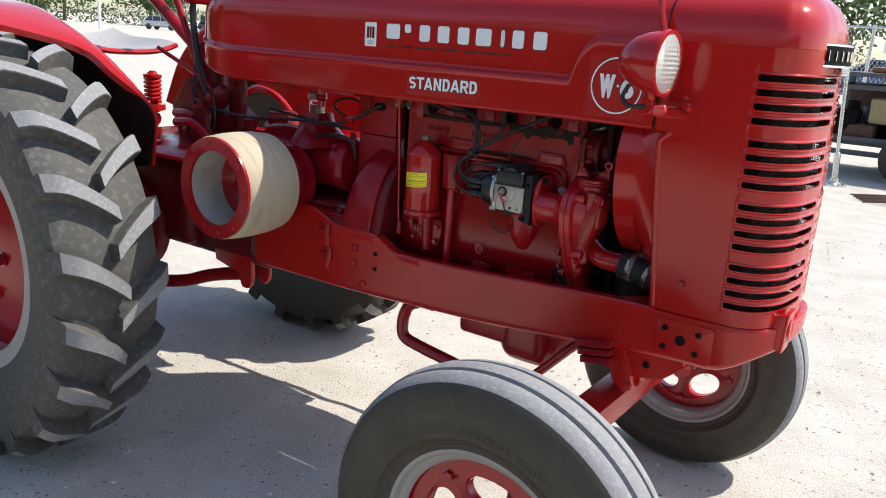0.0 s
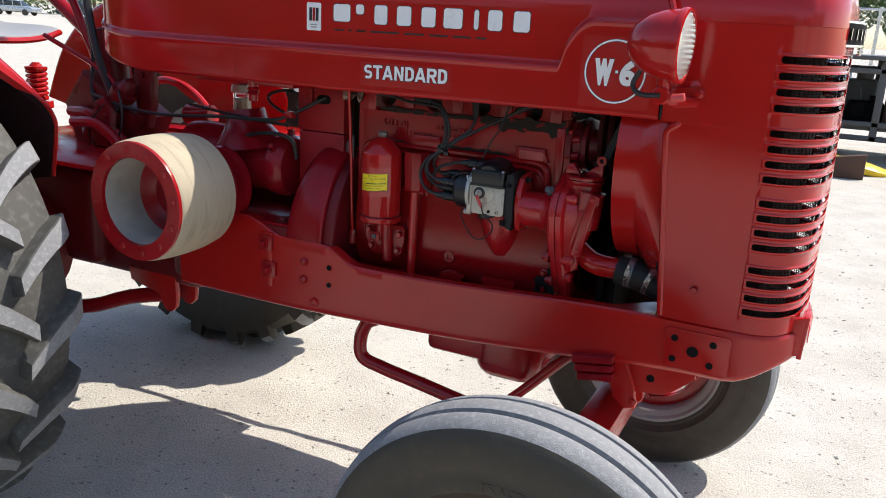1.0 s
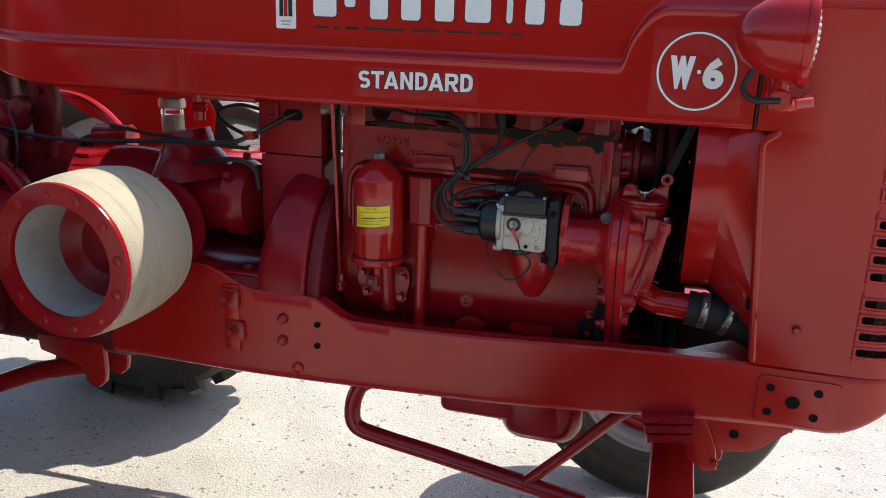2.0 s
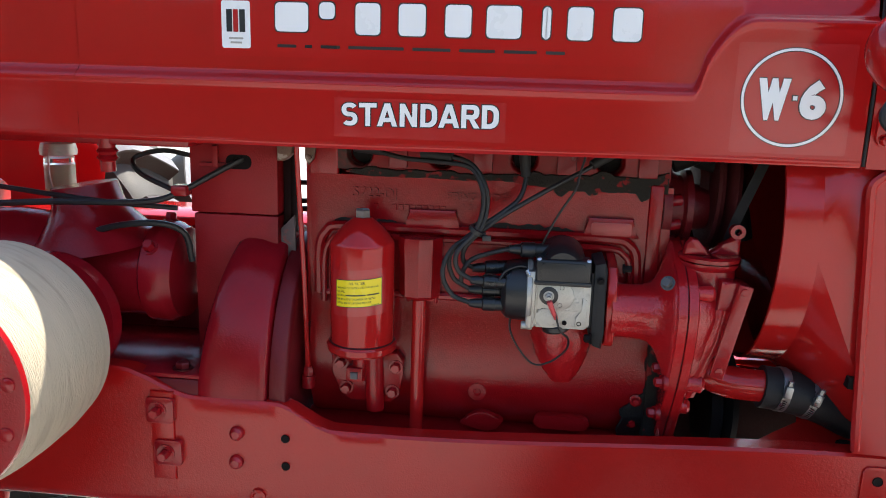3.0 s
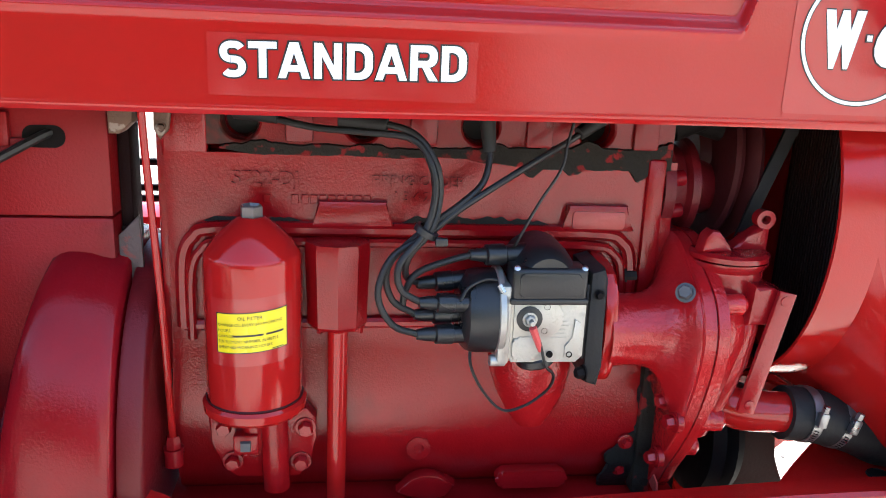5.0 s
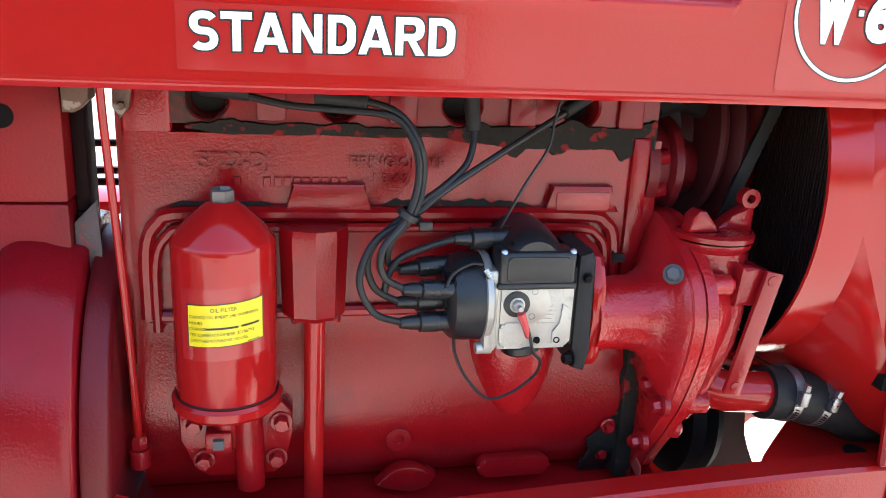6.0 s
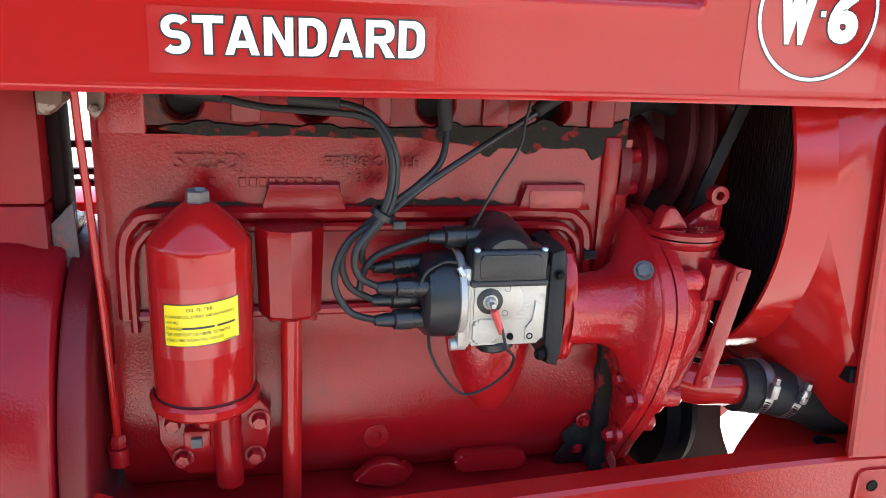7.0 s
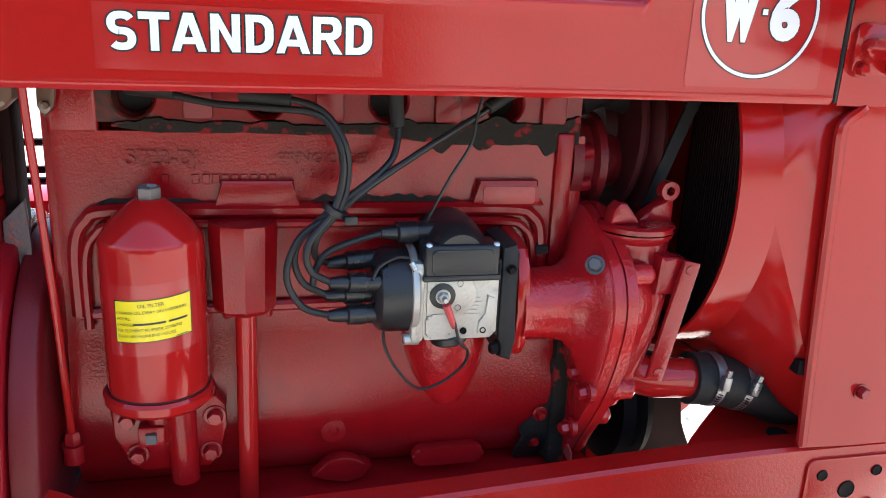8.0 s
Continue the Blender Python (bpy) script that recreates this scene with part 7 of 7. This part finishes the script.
# ---- the yard and what stands beyond ----
def leaf_cloud(bm, c, r, count, size, rng):
    for _ in range(count):
        while True:
            p = Vector((rng.uniform(-1, 1), rng.uniform(-1, 1), rng.uniform(-1, 1)))
            if 0.35 < p.length < 1:
                break
        p = Vector((p.x * r[0], p.y * r[1], p.z * r[2])) + Vector(c)
        u = Vector((rng.uniform(-1, 1), rng.uniform(-1, 1), rng.uniform(-1, 1))).normalized()
        w = u.orthogonal().normalized()
        s = size * rng.uniform(0.6, 1.3)
        bm.faces.new([bm.verts.new(p + u * s * a + w * s * b * 0.6) for a, b in ((-1, 0), (0, -1), (1, 0), (0, 1))])


def tree(x, y, h, w, rng, label="leafy green tree at the yard's edge"):
    t = thing("tree", (x, y, 0), label, "tree", "trees along the road")
    bm = B()
    tube(bm, [(x, y, -0.1), (x + 0.1, y, h * 0.25), (x, y + 0.1, h * 0.55)], h * 0.03, 8, 3, h * 0.012)
    for k in range(4):
        a = rng.uniform(0, 6.28)
        tube(bm, [(x, y, h * 0.3 + 0.05 * k * h), (x + math.cos(a) * w * 0.3, y + math.sin(a) * w * 0.3, h * 0.55 + 0.05 * k * h)], h * 0.012, 6, 1, h * 0.005)
    part("trunk", bm, BARK, t)
    bm = B()
    for k in range(11):
        a, q = rng.uniform(0, 6.28), rng.uniform(0.1, 0.55) * w
        leaf_cloud(bm, (x + math.cos(a) * q, y + math.sin(a) * q, h * rng.uniform(0.3, 0.9)), (w * 0.3, w * 0.3, h * 0.16), 260, 0.022 * h, rng)
    part("crown", bm, LEAF, t)


rng = random.Random(5)
for i in range(17):
    tree(-125 + 6.0 * i + rng.uniform(-2, 2), 66 + 2.2 * i + rng.uniform(-4, 4), rng.uniform(7, 11), rng.uniform(5, 7.5), rng)
for i in range(7):
    tree(-16 + 6.5 * i + rng.uniform(-1.5, 1.5), 62 + rng.uniform(-4, 4), rng.uniform(7, 10), rng.uniform(5, 7), rng)
# Trees out of view, added to give the enamel a dark horizon to reflect.
for i in range(9):
    a = radians(200 + 17 * i)
    tree(34 * math.cos(a), 30 * math.sin(a), rng.uniform(8, 11), rng.uniform(8, 11), rng, "unseen leafy tree added for darker reflections")

bm = B()
prism(bm, [(-190, 45), (-30, 110), (60, 110), (60, 104), (-28, 102), (-190, 30)], "z", -0.1, 0.012)
tagged(part("road", bm, CONCRETE, None), "pale concrete road beyond the yard", "road", kind="structure")
bm = B()
for k in range(26):
    leaf_cloud(bm, (-120 + 4.2 * k, 64 + 1.75 * k, 1.2), (3.2, 1.5, 1.7), 240, 0.2, rng)
tagged(part("hedge", bm, LEAF, None), "dense green hedge along the road", "hedge", kind="stuff")


def car(x, y, yaw, paint, name, tall, label):
    t = thing(name, (0, 0, 0), label, "car")
    m = pose(x, y, 0, 0, 0, yaw)
    L, W, H = 4.5, 1.78, (1.75 if tall else 1.45)
    side = [(-2.25, 0.35), (2.25, 0.35), (2.25, 0.68), (2.1, 0.82), (1.2, 0.95), (-2.1, 0.98), (-2.25, 0.8)]
    roof = [(1.15, 0.94), (0.45, H), (-1.2 if not tall else -1.9, H), (-2.0, 0.97)]
    bm = B()
    prism(bm, side, "y", -W / 2, W / 2, 0.09, 3)
    bmesh.ops.transform(bm, matrix=m, verts=bm.verts)
    body = part("car_body", bm, paint, t)
    bm = B()
    prism(bm, roof, "y", -W / 2 + 0.12, W / 2 - 0.12, 0.1, 3)
    bmesh.ops.transform(bm, matrix=m, verts=bm.verts)
    part("cabin_glass", bm, CARGLASS, t)
    bm = B()
    prism(bm, [(0.5, H - 0.03), (0.45, H + 0.02), (-1.2 if not tall else -1.9, H + 0.02), (-1.3 if not tall else -1.95, H - 0.03)], "y", -W / 2 + 0.14, W / 2 - 0.14, 0.02)
    for px_ in (1.0, 0.1, -0.9):
        box(bm, px_ - 0.04, px_ + 0.04, -W / 2 + 0.11, -W / 2 + 0.15, 0.94, H, 0.01)
    bmesh.ops.transform(bm, matrix=m, verts=bm.verts)
    part("roof", bm, paint, t)
    for px_ in (1.4, -1.35):
        for py_ in (-0.8, 0.8):
            bm = B()
            lathe(bm, (px_, py_ - 0.11, 0.32), (0, 1, 0), [(0, 0), (0, 0.2), (0.01, 0.3), (0.03, 0.32), (0.19, 0.32), (0.22, 0.2), (0.22, 0)], 24)
            bmesh.ops.transform(bm, matrix=m, verts=bm.verts)
            part("wheel", bm, TYRE, t)


# Unseen hedge, added so that the red paint reflects something dark.
bm = B()
for k in range(40):
    a = radians(176 + 2.65 * k)
    for z in (0.5, 1.4):
        leaf_cloud(bm, (8.0 * math.cos(a) - 0.5, -0.3 + 6.4 * math.sin(a) + rng.uniform(-0.2, 0.2), z), (0.6, 0.6, 0.8), 330, 0.085, rng)
tagged(part("hedge", bm, LEAF, None), "unseen green hedge added to darken the paint's reflections", "hedge", kind="stuff")
car(-77, 56, 22, CARSILVER, "sedan", False, "silver sedan parked by the road")
car(-73, 60.5, 22, CARBLACK, "pickup", True, "black pickup truck parked by the road")
car(-1.2, 27, 12, CARBLUE, "parked_car", False, "dark blue car parked behind the fence")

# road sign and small canopy far off
sign = thing("road_sign", (-61, 38, 0), "white roadside sign on a pole", "sign")
bm = B()
cyl(bm, (-61, 38, 0), (-61, 38, 4.4), 0.12, n=10)
part("pole", bm, WHITEPAINT, sign)
bm = B()
box(bm, -61.5, -60.5, 37.7, 37.85, 2.55, 4.2, 0.02)
board = part("board", bm, WHITEPAINT, sign)
bm = B()
box(bm, -61.3, -61.05, 37.66, 37.7, 2.8, 3.4, 0)
box(bm, -60.95, -60.7, 37.66, 37.7, 2.8, 3.4, 0)
part("sign_bar", bm, DECALBLACK, board)

# utility trailer behind the nose
tr = thing("utility_trailer", (1.4, 9.2, 0), "dark steel trailer loaded with machine parts", "trailer")
bm = B()
for z in (0.26, 0.42, 1.02):
    box(bm, -0.05, 3.6, 8.7, 8.76, z, z + 0.06, 0.008)
    box(bm, -0.05, 3.6, 10.1, 10.16, z, z + 0.06, 0.008)
for x in (0.0, 0.9, 1.8, 2.7, 3.5):
    for y in (8.7, 10.1):
        box(bm, x - 0.03, x + 0.05, y, y + 0.06, 0.26, 1.17, 0.008)
box(bm, -0.05, 3.6, 8.76, 10.1, 0.38, 0.42, 0.005)
box(bm, -1.2, 0.0, 9.4, 9.5, 0.36, 0.44, 0.008)
part("trailer_frame", bm, FRAMEGREY, tr)
bm = B()
box(bm, 0.02, 3.6, 8.6, 10.2, 1.17, 1.22, 0.01)
part("bench_top", bm, FRAMEGREY, tr)
for y in (8.55, 10.25):
    bm = B()
    lathe(bm, (0.95, y - 0.09, 0.3), (0, 1, 0), [(0, 0), (0, 0.16), (0.01, 0.26), (0.03, 0.3), (0.15, 0.3), (0.17, 0.26), (0.18, 0.16), (0.18, 0)], 32)
    part("trailer_wheel", bm, TYRE, tr)
tr.location.x -= 0.45
bm = B()
cyl(bm, (-0.107, 7.8, 0.06), (-0.185, 7.8, 1.27), 0.02, n=12)
cyl(bm, (-0.107, 7.8, 0.06), (-0.125, 7.8, 0.36), 0.035, n=12)
lathe(bm, (-0.105, 7.8, 0.0), (0, 0, 1), [(0, 0), (0, 0.13), (0.02, 0.13), (0.05, 0.05), (0.08, 0.05), (0.08, 0)], 20)
jack = part("trailer_jack", bm, STEEL, None)
tagged(jack, "bright steel trailer jack standing on the gravel", "jack")
for i, (x, y, z, sx, sy, sz, m_, nm, lb) in enumerate((
        (0.35, 9.2, 0.42, 0.35, 0.3, 0.22, DARK, "engine_part", "dark oily engine part on the trailer"), (0.95, 9.1, 0.42, 0.3, 0.4, 0.34, TAN, "tan_box", "tan painted machine box on the trailer"),
        (1.5, 9.3, 0.42, 0.4, 0.35, 0.25, DARK, "engine_part", "dark oily engine part on the trailer"), (0.35, 9.0, 1.222, 0.7, 0.35, 0.07, BRICKRED, "plank", "faded orange board on the bench"),
        (0.1, 9.6, 0.42, 0.3, 0.2, 0.3, FRAMEGREY, "engine_part", "grey machine part on the trailer"), (0.02, 8.8, 0.42, 0.3, 0.4, 0.36, DARK, "engine_part", "dark oily engine part on the trailer"), (0.7, 9.5, 0.42, 0.6, 0.5, 0.5, FRAMEGREY, "engine_part", "grey machine part on the trailer"), (1.9, 8.9, 0.42, 0.6, 0.5, 0.4, BROWN, "engine_part", "rusty machine part on the trailer"), (1.3, 9.7, 0.42, 0.5, 0.4, 0.5, FRAMEGREY, "engine_part", "grey machine part on the trailer"),
        (0.05, 9.72, 0.42, 1.1, 0.3, 0.6, BROWN, "engine_part", "rusty machine part on the trailer"), (0.1, 8.78, 0.42, 0.42, 0.3, 0.2, BROWN, "wooden_crate", "weathered brown crate on the trailer"), (0.42, 8.9, 0.63, 0.3, 0.3, 0.3, TAN, "tan_box", "tan painted machine box on the trailer"))):
    bm = B()
    box(bm, x, x + sx, y, y + sy, z, z + sz, 0.03, 2)
    if nm == "engine_part":
        cyl(bm, (x + sx * 0.3, y - 0.03, z + sz * 0.6), (x + sx * 0.3, y + sy, z + sz * 0.6), sz * 0.4)
        cyl(bm, (x + sx * 0.7, y + sy * 0.5, z + sz * 0.8), (x + sx * 0.7, y + sy * 0.5, z + sz * 1.3), sz * 0.2)
    bmesh.ops.translate(bm, verts=bm.verts, vec=(-0.45, 0, 0))
    tagged(part(nm, bm, m_, None), lb, "machine part" if nm == "engine_part" else "box")

# iron fork tines on the ground
fork = thing("iron_fork", (0.5, 7.0, 0), "rusty iron fork lying on the gravel", "farm tool")
bm = B()
prism(bm, [(0.62, 0.0), (1.3, 0.0), (1.3, 0.26), (0.95, 0.2), (0.70, 0.06)], "y", 7.35, 7.42, 0.01)
part("blade", bm, BROWN, fork)
for k in range(5):
    bm = B()
    tube(bm, [(0.95, 7.3 - 0.1 * k, 0.1), (0.55, 7.25 - 0.1 * k, 0.05), (0.15 + 0.04 * k, 7.22 - 0.1 * k, 0.012)], 0.022, 8, 3, 0.008)
    part("tine", bm, BROWN, fork)
bm = B()
lathe(bm, (1.25, 8.0, 0.0), (0.2, 0.1, 1), [(0.0, 0), (0.0, 0.34), (0.06, 0.36), (0.1, 0.3), (0.12, 0.1), (0.12, 0)], 24)
tagged(part("yellow_cover", bm, YELLOWPAINT, None), "yellow machine cover lying on the ground", "machine part")

# chain-link fence with a white number plate
fence = thing("chain_link_fence", (4, 16, 0), "chain-link fence along the yard", "fence")
for i in range(12):
    bm = B()
    cyl(bm, (-9 + 2.6 * i, 17, -0.1), (-9 + 2.6 * i, 17, 2.1), 0.035, n=10)
    part("fence_post", bm, STEEL, fence)
bm = B()
cyl(bm, (-9, 17, 2.05), (20, 17, 2.05), 0.025, n=8)
part("top_rail", bm, STEEL, fence)
bm = B()
for k in range(330):
    for sgn in (-1, 1):
        x0 = -9 + 0.087 * k
        tube(bm, [(x0, 17 + 0.01 * sgn, 0.05 if sgn > 0 else 2.05), (x0 + 1.15, 17 + 0.01 * sgn, 2.05 if sgn > 0 else 0.05)], 0.0028, 3, 1)
part("mesh_wire", bm, STEEL, fence)
plate_sign = thing("fence_sign", (-0.6, 16.9, 1.9), "white plate with a red mark on the fence", "sign")
bm = B()
box(bm, -0.95, -0.25, 16.93, 16.96, 1.55, 2.0, 0.01)
part("sign_plate", bm, WHITEPAINT, plate_sign)
bm = B()
box(bm, -0.66, -0.52, 16.92, 16.928, 1.65, 1.9, 0)
part("sign_mark", bm, DECALRED, plate_sign)
